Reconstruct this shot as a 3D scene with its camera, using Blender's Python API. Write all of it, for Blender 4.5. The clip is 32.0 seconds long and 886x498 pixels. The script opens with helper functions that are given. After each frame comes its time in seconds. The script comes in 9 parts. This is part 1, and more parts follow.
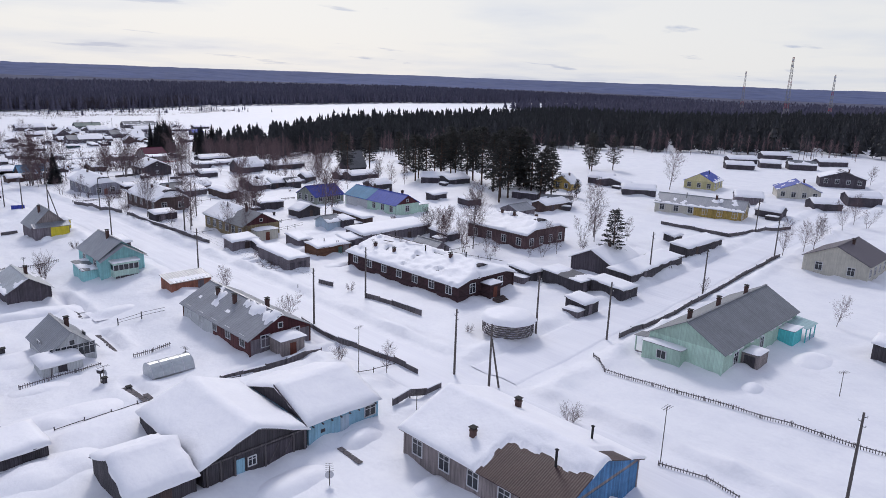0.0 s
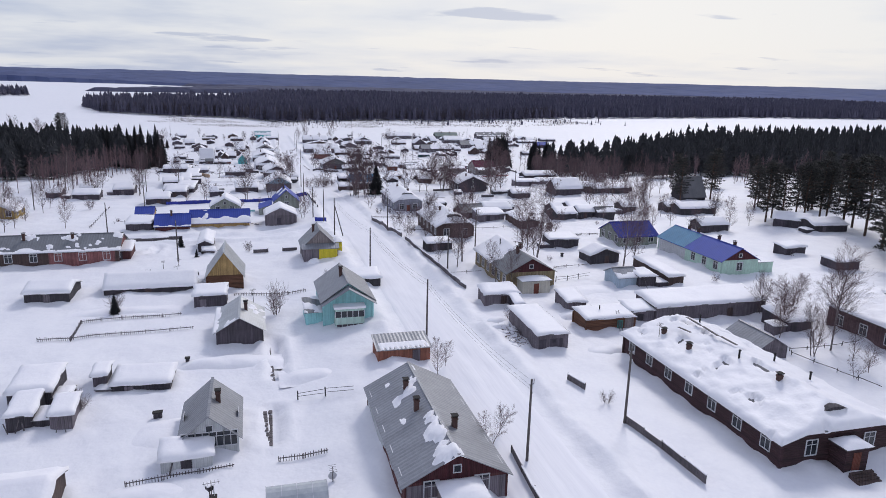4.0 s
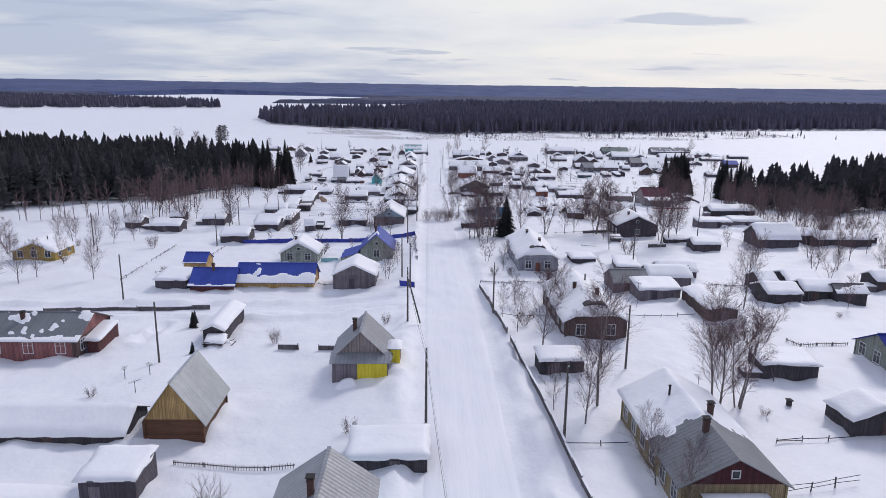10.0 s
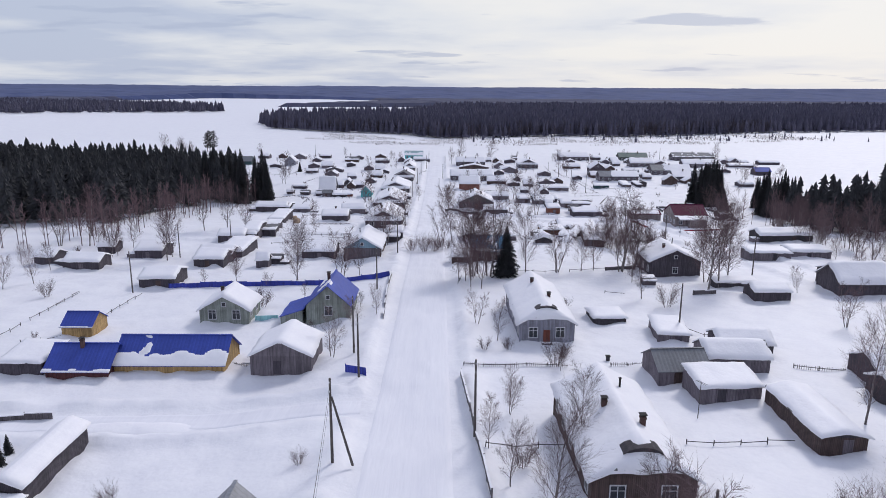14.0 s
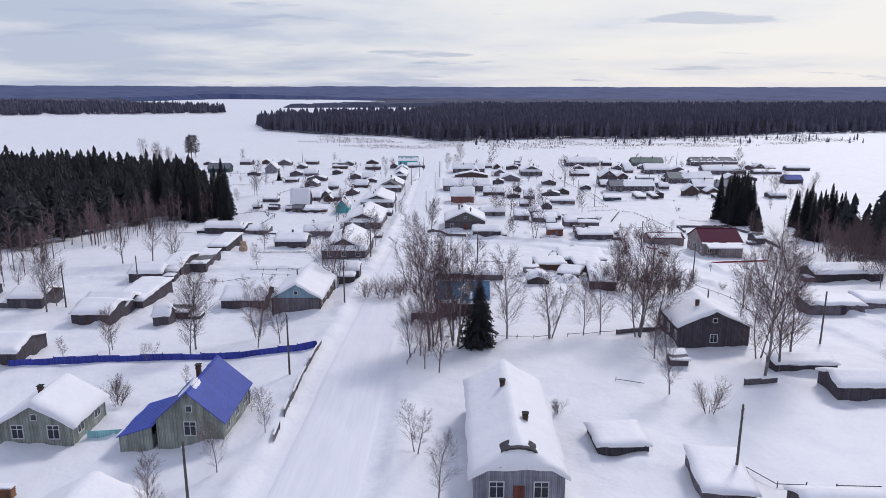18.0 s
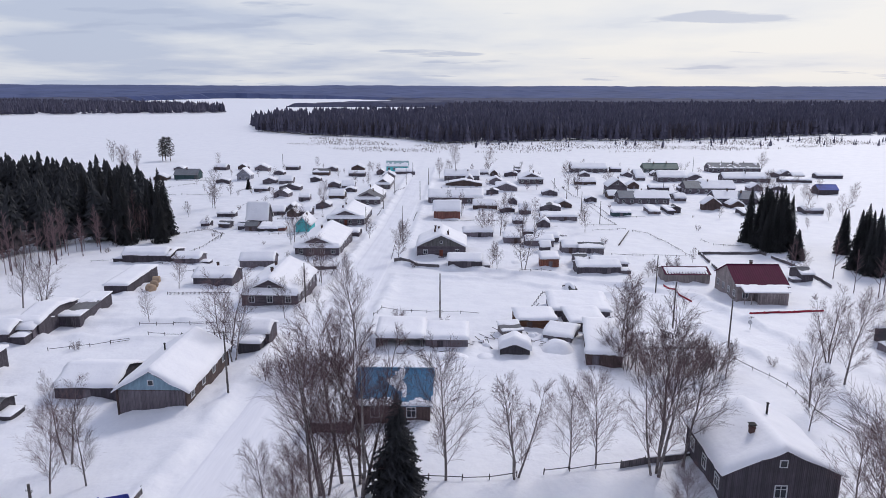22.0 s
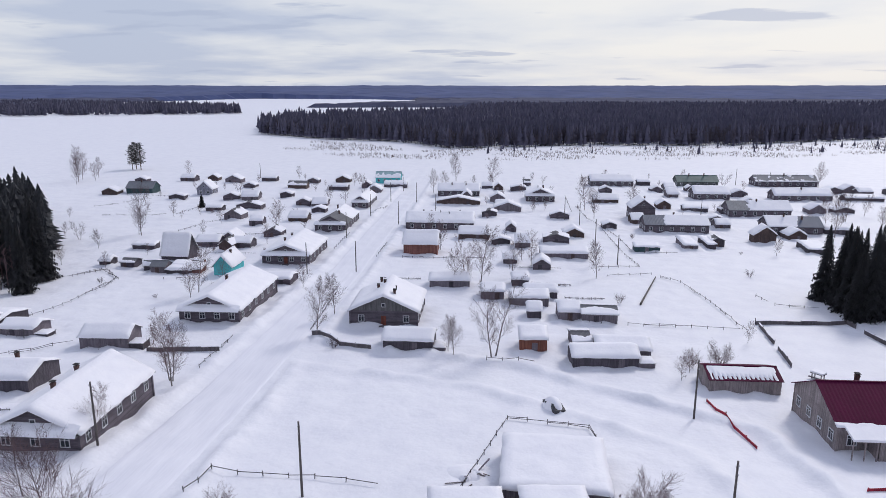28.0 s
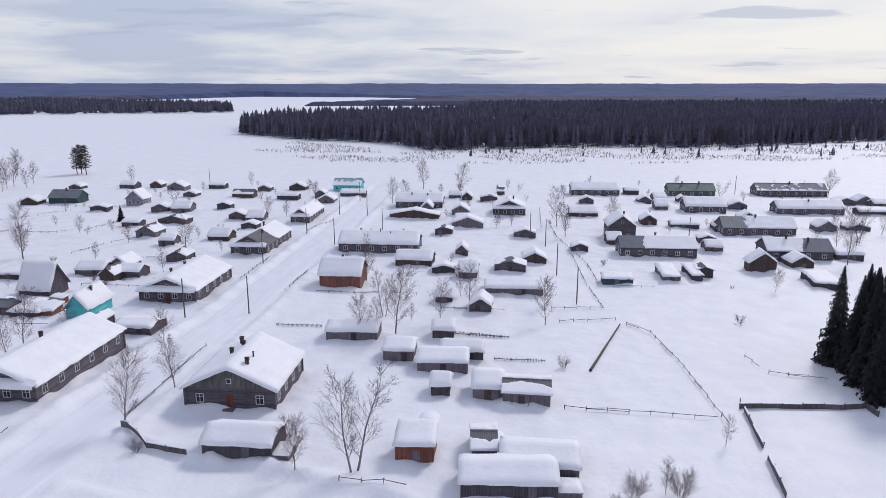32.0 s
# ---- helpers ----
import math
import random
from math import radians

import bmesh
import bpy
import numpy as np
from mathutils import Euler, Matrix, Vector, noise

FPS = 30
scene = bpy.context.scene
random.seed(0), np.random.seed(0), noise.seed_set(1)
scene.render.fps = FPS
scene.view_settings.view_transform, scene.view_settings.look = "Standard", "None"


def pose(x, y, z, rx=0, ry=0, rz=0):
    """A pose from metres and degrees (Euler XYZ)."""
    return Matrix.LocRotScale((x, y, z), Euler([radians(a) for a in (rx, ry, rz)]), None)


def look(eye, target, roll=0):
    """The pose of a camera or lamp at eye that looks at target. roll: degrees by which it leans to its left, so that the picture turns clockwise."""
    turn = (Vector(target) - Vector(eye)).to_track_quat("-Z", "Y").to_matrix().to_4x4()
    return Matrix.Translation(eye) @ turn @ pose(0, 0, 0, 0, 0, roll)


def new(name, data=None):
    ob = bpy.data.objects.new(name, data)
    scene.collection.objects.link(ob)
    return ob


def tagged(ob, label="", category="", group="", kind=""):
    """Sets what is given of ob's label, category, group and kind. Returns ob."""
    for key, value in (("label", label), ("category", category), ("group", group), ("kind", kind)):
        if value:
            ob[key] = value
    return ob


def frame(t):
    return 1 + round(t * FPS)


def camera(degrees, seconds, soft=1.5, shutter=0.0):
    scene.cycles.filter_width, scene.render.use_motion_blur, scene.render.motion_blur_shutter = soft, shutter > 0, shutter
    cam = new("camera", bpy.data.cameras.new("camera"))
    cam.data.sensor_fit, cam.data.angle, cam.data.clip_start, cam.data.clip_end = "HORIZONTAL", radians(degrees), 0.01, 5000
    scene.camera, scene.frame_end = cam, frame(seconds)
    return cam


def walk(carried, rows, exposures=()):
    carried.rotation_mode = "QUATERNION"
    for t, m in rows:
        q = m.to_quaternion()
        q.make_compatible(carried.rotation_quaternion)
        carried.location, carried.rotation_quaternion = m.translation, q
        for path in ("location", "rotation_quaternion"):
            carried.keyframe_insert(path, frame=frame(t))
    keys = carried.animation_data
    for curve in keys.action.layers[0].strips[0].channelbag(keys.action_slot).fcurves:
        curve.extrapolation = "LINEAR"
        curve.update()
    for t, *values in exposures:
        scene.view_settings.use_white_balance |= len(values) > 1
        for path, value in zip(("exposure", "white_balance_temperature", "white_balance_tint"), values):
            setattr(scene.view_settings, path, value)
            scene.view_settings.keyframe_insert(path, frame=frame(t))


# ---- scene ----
cam = camera(65.7, 32.0, soft=0.66)
METRES, EYE, TILT, LEAN, TURN = 330.2, 35.0, 0.0, 0.0, 45.0
ROWS = [
    (0.0, 0.0, 0.0, 0.0, 0.48, -13.95, -1.93),
    (0.5, 0.0052, 0.0136, 0.0, 5.31, -13.97, -1.88),
    (1.0, 0.009, 0.0278, -0.0, 9.82, -13.98, -1.83),
    (1.5, 0.0117, 0.0421, 0.0, 14.1, -13.98, -1.78),
    (2.0, 0.0134, 0.0569, -0.0001, 18.06, -13.96, -1.71),
    (2.5, 0.0139, 0.0717, -0.0, 21.71, -13.94, -1.65),
    (3.0, 0.0133, 0.0868, -0.0001, 24.77, -13.92, -1.58),
    (3.5, 0.0116, 0.1017, -0.0002, 27.43, -13.88, -1.52),
    (4.0, 0.0091, 0.1165, -0.0004, 29.67, -13.83, -1.45),
    (4.5, 0.0057, 0.1311, -0.0005, 31.21, -13.8, -1.38),
    (6.5, -0.0151, 0.1882, -0.0007, 37.33, -13.62, -1.13),
    (7.0, -0.0216, 0.202, -0.0008, 38.74, -13.57, -1.07),
    (7.5, -0.0284, 0.2158, -0.001, 39.97, -13.53, -1.0),
    (8.0, -0.0356, 0.2293, -0.0011, 40.88, -13.49, -0.94),
    (8.5, -0.0435, 0.2427, -0.0013, 41.63, -13.45, -0.87),
    (9.0, -0.0515, 0.256, -0.0016, 42.57, -13.41, -0.81),
    (9.5, -0.0596, 0.269, -0.0019, 43.29, -13.36, -0.77),
    (10.0, -0.0683, 0.2819, -0.002, 43.8, -13.32, -0.73),
    (10.5, -0.077, 0.2948, -0.0021, 43.97, -13.3, -0.68),
    (11.0, -0.0861, 0.3076, -0.0024, 44.07, -13.27, -0.62),
    (11.5, -0.0953, 0.3207, -0.0027, 44.18, -13.23, -0.58),
    (12.0, -0.1045, 0.3337, -0.0029, 44.28, -13.21, -0.51),
    (12.5, -0.1138, 0.3468, -0.0032, 44.39, -13.18, -0.47),
    (13.0, -0.123, 0.3596, -0.0036, 44.5, -13.15, -0.44),
    (13.5, -0.1321, 0.3724, -0.0038, 44.62, -13.14, -0.36),
    (14.0, -0.1415, 0.3852, -0.0041, 44.73, -13.13, -0.34),
    (14.5, -0.1507, 0.3982, -0.0043, 44.85, -13.12, -0.29),
    (16.5, -0.185, 0.451, -0.0041, 45.28, -13.14, -0.18),
    (17.0, -0.1928, 0.4651, -0.0042, 45.39, -13.14, -0.17),
    (17.5, -0.2006, 0.4794, -0.0043, 45.51, -13.14, -0.12),
    (18.0, -0.2083, 0.4938, -0.0043, 45.64, -13.14, -0.1),
    (18.5, -0.2164, 0.5081, -0.0044, 45.75, -13.15, -0.08),
    (19.0, -0.2245, 0.5225, -0.0046, 45.87, -13.15, -0.06),
    (19.5, -0.2326, 0.5366, -0.0049, 45.99, -13.15, -0.06),
    (20.0, -0.241, 0.5502, -0.0049, 46.09, -13.16, -0.09),
    (20.5, -0.2494, 0.5639, -0.005, 46.21, -13.18, -0.08),
    (21.0, -0.258, 0.5777, -0.0053, 46.32, -13.2, -0.09),
    (21.5, -0.2668, 0.5912, -0.0056, 46.39, -13.21, -0.1),
    (22.0, -0.2753, 0.6048, -0.0058, 46.49, -13.2, -0.12),
    (22.5, -0.2838, 0.6181, -0.0059, 46.58, -13.21, -0.11),
    (23.0, -0.292, 0.6313, -0.0059, 46.68, -13.22, -0.1),
    (23.5, -0.3003, 0.6445, -0.006, 46.77, -13.22, -0.12),
    (24.0, -0.3081, 0.6571, -0.0061, 46.85, -13.22, -0.09),
    (24.5, -0.3162, 0.6705, -0.0064, 46.94, -13.21, -0.09),
    (25.0, -0.324, 0.6838, -0.0064, 47.02, -13.22, -0.07),
    (25.5, -0.3321, 0.6972, -0.0067, 47.17, -13.21, -0.09),
    (26.0, -0.3398, 0.7107, -0.007, 47.46, -13.18, -0.1),
    (26.5, -0.3474, 0.724, -0.007, 47.84, -13.19, -0.08),
    (28.5, -0.3758, 0.7787, -0.007, 49.21, -13.23, 0.03),
    (29.0, -0.3817, 0.7934, -0.007, 49.27, -13.26, 0.06),
    (29.5, -0.3867, 0.8086, -0.0071, 49.35, -13.28, 0.1),
    (30.0, -0.3913, 0.8243, -0.0074, 49.42, -13.33, 0.1),
    (30.5, -0.3962, 0.84, -0.0075, 49.48, -13.35, 0.08),
    (31.0, -0.4013, 0.8553, -0.0075, 49.56, -13.36, 0.06),
    (31.5, -0.4078, 0.8702, -0.0077, 49.62, -13.36, 0.03),
    (32.0, -0.4147, 0.8844, -0.0078, 49.67, -13.36, 0.0),
]
walk(cam, [(t, pose(0, 0, EYE, TILT, LEAN, TURN) @ pose(METRES * x, METRES * y, METRES * z, 90 + pitch, roll, yaw)) for t, x, y, z, yaw, pitch, roll in ROWS])

# ---- light ----
world = bpy.data.worlds.new("sky")
scene.world = world
world.use_nodes = True
wn, wl = world.node_tree.nodes, world.node_tree.links
wn.clear()
sky = wn.new("ShaderNodeTexSky")
sky.sky_type, sky.sun_disc = "NISHITA", False
sky.sun_elevation, sky.sun_rotation = radians(32), radians(-62)
sky.air_density, sky.dust_density, sky.altitude = 1.0, 2.0, 100
coord = wn.new("ShaderNodeTexCoord")
sep = wn.new("ShaderNodeSeparateXYZ")
wl.new(coord.outputs["Generated"], sep.inputs[0])


def wmath(op, a, b, clamp=False):
    n = wn.new("ShaderNodeMath")
    n.operation, n.use_clamp = op, clamp
    for i, v in enumerate((a, b)):
        if isinstance(v, (int, float)):
            n.inputs[i].default_value = v
        else:
            wl.new(v, n.inputs[i])
    return n.outputs[0]


# a cloud deck seen in perspective: the direction projected on a plane overhead
up = wmath("MAXIMUM", sep.outputs[2], 0.0)
den = wmath("ADD", up, 0.09)
comb = wn.new("ShaderNodeCombineXYZ")
wl.new(wmath("DIVIDE", sep.outputs[0], den), comb.inputs[0])
wl.new(wmath("DIVIDE", sep.outputs[1], den), comb.inputs[1])
cl1 = wn.new("ShaderNodeTexNoise")
cl1.inputs["Scale"].default_value, cl1.inputs["Detail"].default_value, cl1.inputs["Roughness"].default_value = 0.50, 5, 0.52
wl.new(comb.outputs[0], cl1.inputs["Vector"])
cramp = wn.new("ShaderNodeValToRGB")
cramp.color_ramp.elements[0].position, cramp.color_ramp.elements[0].color = 0.42, (0.58, 0.65, 0.83, 1)
cramp.color_ramp.elements[1].position, cramp.color_ramp.elements[1].color = 0.62, (0.95, 0.955, 0.975, 1)
mid_stop = cramp.color_ramp.elements.new(0.52)
mid_stop.color = (0.83, 0.865, 0.95, 1)
# the deck is thinner towards the sun and thicker away from it
cl2 = wn.new("ShaderNodeTexNoise")
cl2.inputs["Scale"].default_value, cl2.inputs["Detail"].default_value = 0.17, 3
wl.new(comb.outputs[0], cl2.inputs["Vector"])
side_f = wmath("MULTIPLY", sep.outputs[1], 0.10)
wl.new(wmath("ADD", wmath("ADD", wmath("MULTIPLY", cl1.outputs["Fac"], 0.62), wmath("MULTIPLY", cl2.outputs["Fac"], 0.42)), side_f), cramp.inputs[0])
bg_sky, bg_cloud, wmix, wout = (wn.new(n) for n in ("ShaderNodeBackground", "ShaderNodeBackground", "ShaderNodeMixShader", "ShaderNodeOutputWorld"))
bg_sky.inputs["Strength"].default_value = 0.10
bg_cloud.inputs["Strength"].default_value = 0.86
wl.new(sky.outputs[0], bg_sky.inputs["Color"])
zen = wn.new("ShaderNodeMapRange")
zen.interpolation_type = "SMOOTHSTEP"
zen.inputs["From Min"].default_value, zen.inputs["From Max"].default_value = 0.16, 0.55
wl.new(sep.outputs[2], zen.inputs["Value"])
over = wn.new("ShaderNodeMix")
over.data_type, over.blend_type = "RGBA", "MULTIPLY"
over.inputs["B"].default_value = (0.66, 0.70, 0.86, 1)
wl.new(zen.outputs[0], over.inputs["Factor"])
wl.new(cramp.outputs[0], over.inputs["A"])
# a few low slate-blue clouds drifting under the deck
low_c = wn.new("ShaderNodeTexNoise")
low_c.inputs["Scale"].default_value, low_c.inputs["Detail"].default_value, low_c.inputs["Roughness"].default_value = 1.0, 5, 0.5
low_m = wn.new("ShaderNodeMapping")
low_m.inputs["Location"].default_value = (3.7, 1.9, 0.0)
low_m.inputs["Scale"].default_value = (1.5, 0.9, 1.0)
wl.new(comb.outputs[0], low_m.inputs["Vector"])
wl.new(low_m.outputs[0], low_c.inputs["Vector"])
low_r = wn.new("ShaderNodeMapRange")
low_r.interpolation_type = "SMOOTHSTEP"
low_r.inputs["From Min"].default_value, low_r.inputs["From Max"].default_value, low_r.inputs["To Max"].default_value = 0.635, 0.72, 0.75
sepc = wn.new("ShaderNodeSeparateXYZ")
wl.new(comb.outputs[0], sepc.inputs[0])
near_cloud = None
for cx, cy, rx, ry in ((-5.15, 2.1, 0.42, 0.8), (-4.4, 3.3, 0.3, 0.5), (-5.2, -2.2, 0.9, 1.7), (-7.5, 0.2, 0.7, 1.6)):
    ux = wmath("POWER", wmath("ABSOLUTE", wmath("DIVIDE", wmath("SUBTRACT", sepc.outputs[0], cx), rx), 0), 2)
    uy = wmath("POWER", wmath("ABSOLUTE", wmath("DIVIDE", wmath("SUBTRACT", sepc.outputs[1], cy), ry), 0), 2)
    one = wmath("SUBTRACT", 0.16, wmath("MULTIPLY", wmath("ADD", ux, uy), 0.16), True)
    near_cloud = one if near_cloud is None else wmath("MAXIMUM", near_cloud, one)
wl.new(wmath("ADD", low_c.outputs["Fac"], near_cloud), low_r.inputs["Value"])
low_mix = wn.new("ShaderNodeMix")
low_mix.data_type = "RGBA"
low_mix.inputs["B"].default_value = (0.50, 0.57, 0.76, 1)
wl.new(low_r.outputs[0], low_mix.inputs["Factor"])
wl.new(over.outputs["Result"], low_mix.inputs["A"])
wl.new(low_mix.outputs["Result"], bg_cloud.inputs["Color"])
wmix.inputs[0].default_value = 0.93
wl.new(bg_sky.outputs[0], wmix.inputs[1])
wl.new(bg_cloud.outputs[0], wmix.inputs[2])
wl.new(wmix.outputs[0], wout.inputs["Surface"])

sun_data = bpy.data.lights.new("sun", "SUN")
sun_data.energy, sun_data.angle, sun_data.color = 1.55, radians(14), (1.0, 0.95, 0.93)
sun = new("sun", sun_data)
sun.matrix_world = look((-60, 40, 60), (0, 0, 0))

# ---- materials ----
MATS = {}


def material(name, base, dark=None, rough=0.8, metal=0.0, pattern="", scale=1.0, bump=0.3, vary=0.12, grain=3.0, spec=0.5):
    """A worn surface: base mixed with dark by two scales of noise, with an optional pattern of boards, logs or ribs."""
    m = bpy.data.materials.new(name)
    m.use_nodes = True
    n, l = m.node_tree.nodes, m.node_tree.links
    bsdf = n["Principled BSDF"]
    bsdf.inputs["Roughness"].default_value, bsdf.inputs["Metallic"].default_value = rough, metal
    bsdf.inputs["Specular IOR Level"].default_value = spec
    dark = dark or tuple(c * (0.78 if base[1] > 0.35 else 0.6) for c in base)
    tc = n.new("ShaderNodeTexCoord")
    big, fine = n.new("ShaderNodeTexNoise"), n.new("ShaderNodeTexNoise")
    big.inputs["Scale"].default_value, big.inputs["Detail"].default_value = 0.45 * grain / 3, 3
    fine.inputs["Scale"].default_value, fine.inputs["Detail"].default_value = grain, 6
    mapn = n.new("ShaderNodeMapping")
    mapn.inputs["Scale"].default_value = {"boards": (1, 1, 0.12), "logs": (0.15, 0.15, 1)}.get(pattern, (1, 1, 1))
    l.new(tc.outputs["Object"], big.inputs["Vector"])
    l.new(tc.outputs["Object"], mapn.inputs["Vector"])
    l.new(mapn.outputs[0], fine.inputs["Vector"])
    mixf = n.new("ShaderNodeMath")
    mixf.operation = "MULTIPLY_ADD"
    mixf.inputs[1].default_value = 0.5
    l.new(big.outputs["Fac"], mixf.inputs[0])
    half = n.new("ShaderNodeMath")
    half.operation = "MULTIPLY"
    half.inputs[1].default_value = 0.5
    l.new(fine.outputs["Fac"], half.inputs[0])
    l.new(half.outputs[0], mixf.inputs[2])
    ramp = n.new("ShaderNodeValToRGB")
    ramp.color_ramp.elements[0].position, ramp.color_ramp.elements[0].color = 0.36, (*dark, 1)
    ramp.color_ramp.elements[1].position, ramp.color_ramp.elements[1].color = 0.62, (*base, 1)
    l.new(mixf.outputs[0], ramp.inputs[0])
    hsv = n.new("ShaderNodeHueSaturation")
    info = n.new("ShaderNodeObjectInfo")
    rng = n.new("ShaderNodeMapRange")
    rng.inputs["To Min"].default_value, rng.inputs["To Max"].default_value = 1 - vary, 1 + vary
    l.new(info.outputs["Random"], rng.inputs["Value"])
    l.new(rng.outputs[0], hsv.inputs["Value"])
    l.new(ramp.outputs[0], hsv.inputs["Color"])
    l.new(hsv.outputs[0], bsdf.inputs["Base Color"])
    bmp = n.new("ShaderNodeBump")
    bmp.inputs["Strength"].default_value, bmp.inputs["Distance"].default_value = bump, 0.05
    height = fine.outputs["Fac"]
    if pattern:
        sepn = n.new("ShaderNodeSeparateXYZ")
        l.new(tc.outputs["Object"], sepn.inputs[0])
        if pattern == "logs":
            src = sepn.outputs[2]
        else:
            addn = n.new("ShaderNodeMath")
            l.new(sepn.outputs[0], addn.inputs[0])
            l.new(sepn.outputs[1], addn.inputs[1])
            src = {"ribs_x": sepn.outputs[0], "ribs_y": sepn.outputs[1]}.get(pattern, addn.outputs[0])
        pitch = {"logs": 0.24, "boards": 0.17}.get(pattern, 0.22) * scale
        mul = n.new("ShaderNodeMath")
        mul.operation = "MULTIPLY"
        mul.inputs[1].default_value = 1 / pitch
        l.new(src, mul.inputs[0])
        frac = n.new("ShaderNodeMath")
        frac.operation = "PINGPONG"
        frac.inputs[1].default_value = 0.5
        l.new(mul.outputs[0], frac.inputs[0])
        edge = n.new("ShaderNodeMapRange")
        edge.inputs["From Max"].default_value = 0.12
        l.new(frac.outputs[0], edge.inputs["Value"])
        joint = n.new("ShaderNodeMix")
        joint.data_type = "RGBA"
        joint.inputs["B"].default_value = (1, 1, 1, 1)
        lo = 0.82 if pattern.startswith("ribs") else (0.7 if base[1] > 0.35 else 0.45)
        joint.inputs["A"].default_value = (lo, lo, lo, 1)
        l.new(edge.outputs[0], joint.inputs["Factor"])
        # each board or log has its own tone
        cell = n.new("ShaderNodeMath")
        cell.operation = "ROUND"
        l.new(mul.outputs[0], cell.inputs[0])
        wnz = n.new("ShaderNodeTexWhiteNoise")
        wnz.noise_dimensions = "1D"
        l.new(cell.outputs[0], wnz.inputs["W"])
        tone = n.new("ShaderNodeMapRange")
        amp = 0.05 if pattern.startswith("ribs") else (0.07 if base[1] > 0.35 else 0.22)
        tone.inputs["To Min"].default_value, tone.inputs["To Max"].default_value = 1 - amp, 1 + amp
        l.new(wnz.outputs["Value"], tone.inputs["Value"])
        hv2 = n.new("ShaderNodeHueSaturation")
        l.new(tone.outputs[0], hv2.inputs["Value"])
        l.new(hsv.outputs[0], hv2.inputs["Color"])
        mulc = n.new("ShaderNodeMix")
        mulc.data_type, mulc.blend_type = "RGBA", "MULTIPLY"
        mulc.inputs["Factor"].default_value = 1.0
        l.new(hv2.outputs[0], mulc.inputs["A"])
        l.new(joint.outputs["Result"], mulc.inputs["B"])
        l.new(mulc.outputs["Result"], bsdf.inputs["Base Color"])
        sm = n.new("ShaderNodeMath")
        sm.operation = "MULTIPLY_ADD"
        sm.inputs[1].default_value = 2.0
        l.new(frac.outputs[0], sm.inputs[0])
        l.new(fine.outputs["Fac"], sm.inputs[2])
        height = sm.outputs[0]
    l.new(height, bmp.inputs["Height"])
    l.new(bmp.outputs[0], bsdf.inputs["Normal"])
    MATS[name] = m
    return m


def snow_material(name, base, shade, scale, bump, streak=(1, 1, 1)):
    m = bpy.data.materials.new(name)
    m.use_nodes = True
    n, l = m.node_tree.nodes, m.node_tree.links
    bsdf = n["Principled BSDF"]
    bsdf.inputs["Roughness"].default_value = 0.58
    bsdf.inputs["Specular IOR Level"].default_value = 0.35
    tc, mp = n.new("ShaderNodeTexCoord"), n.new("ShaderNodeMapping")
    mp.inputs["Scale"].default_value = streak
    l.new(tc.outputs["Object"], mp.inputs["Vector"])
    a, b = n.new("ShaderNodeTexNoise"), n.new("ShaderNodeTexNoise")
    a.inputs["Scale"].default_value, a.inputs["Detail"].default_value = scale, 4
    b.inputs["Scale"].default_value, b.inputs["Detail"].default_value, b.inputs["Roughness"].default_value = scale * 9, 7, 0.6
    l.new(mp.outputs[0], a.inputs["Vector"])
    l.new(mp.outputs[0], b.inputs["Vector"])
    ramp = n.new("ShaderNodeValToRGB")
    ramp.color_ramp.elements[0].position, ramp.color_ramp.elements[0].color = 0.3, (*shade, 1)
    ramp.color_ramp.elements[1].position, ramp.color_ramp.elements[1].color = 0.6, (*base, 1)
    add = n.new("ShaderNodeMath")
    add.operation = "MULTIPLY_ADD"
    add.inputs[1].default_value = 0.6
    hb = n.new("ShaderNodeMath")
    hb.operation = "MULTIPLY"
    hb.inputs[1].default_value = 0.4
    l.new(b.outputs["Fac"], hb.inputs[0])
    l.new(a.outputs["Fac"], add.inputs[0])
    l.new(hb.outputs[0], add.inputs[2])
    l.new(add.outputs[0], ramp.inputs[0])
    l.new(ramp.outputs[0], bsdf.inputs["Base Color"])
    c = n.new("ShaderNodeTexNoise")
    c.inputs["Scale"].default_value, c.inputs["Detail"].default_value = scale * 3.4, 3
    l.new(mp.outputs[0], c.inputs["Vector"])
    bm3 = n.new("ShaderNodeBump")
    bm3.inputs["Strength"].default_value, bm3.inputs["Distance"].default_value = bump, 0.16
    l.new(c.outputs["Fac"], bm3.inputs["Height"])
    bm1, bm2 = n.new("ShaderNodeBump"), n.new("ShaderNodeBump")
    bm1.inputs["Strength"].default_value, bm1.inputs["Distance"].default_value = bump, 0.5
    bm2.inputs["Strength"].default_value, bm2.inputs["Distance"].default_value = bump, 0.035
    l.new(a.outputs["Fac"], bm1.inputs["Height"])
    l.new(b.outputs["Fac"], bm2.inputs["Height"])
    l.new(bm1.outputs[0], bm3.inputs["Normal"])
    l.new(bm3.outputs[0], bm2.inputs["Normal"])
    l.new(bm2.outputs[0], bsdf.inputs["Normal"])
    MATS[name] = m
    return m


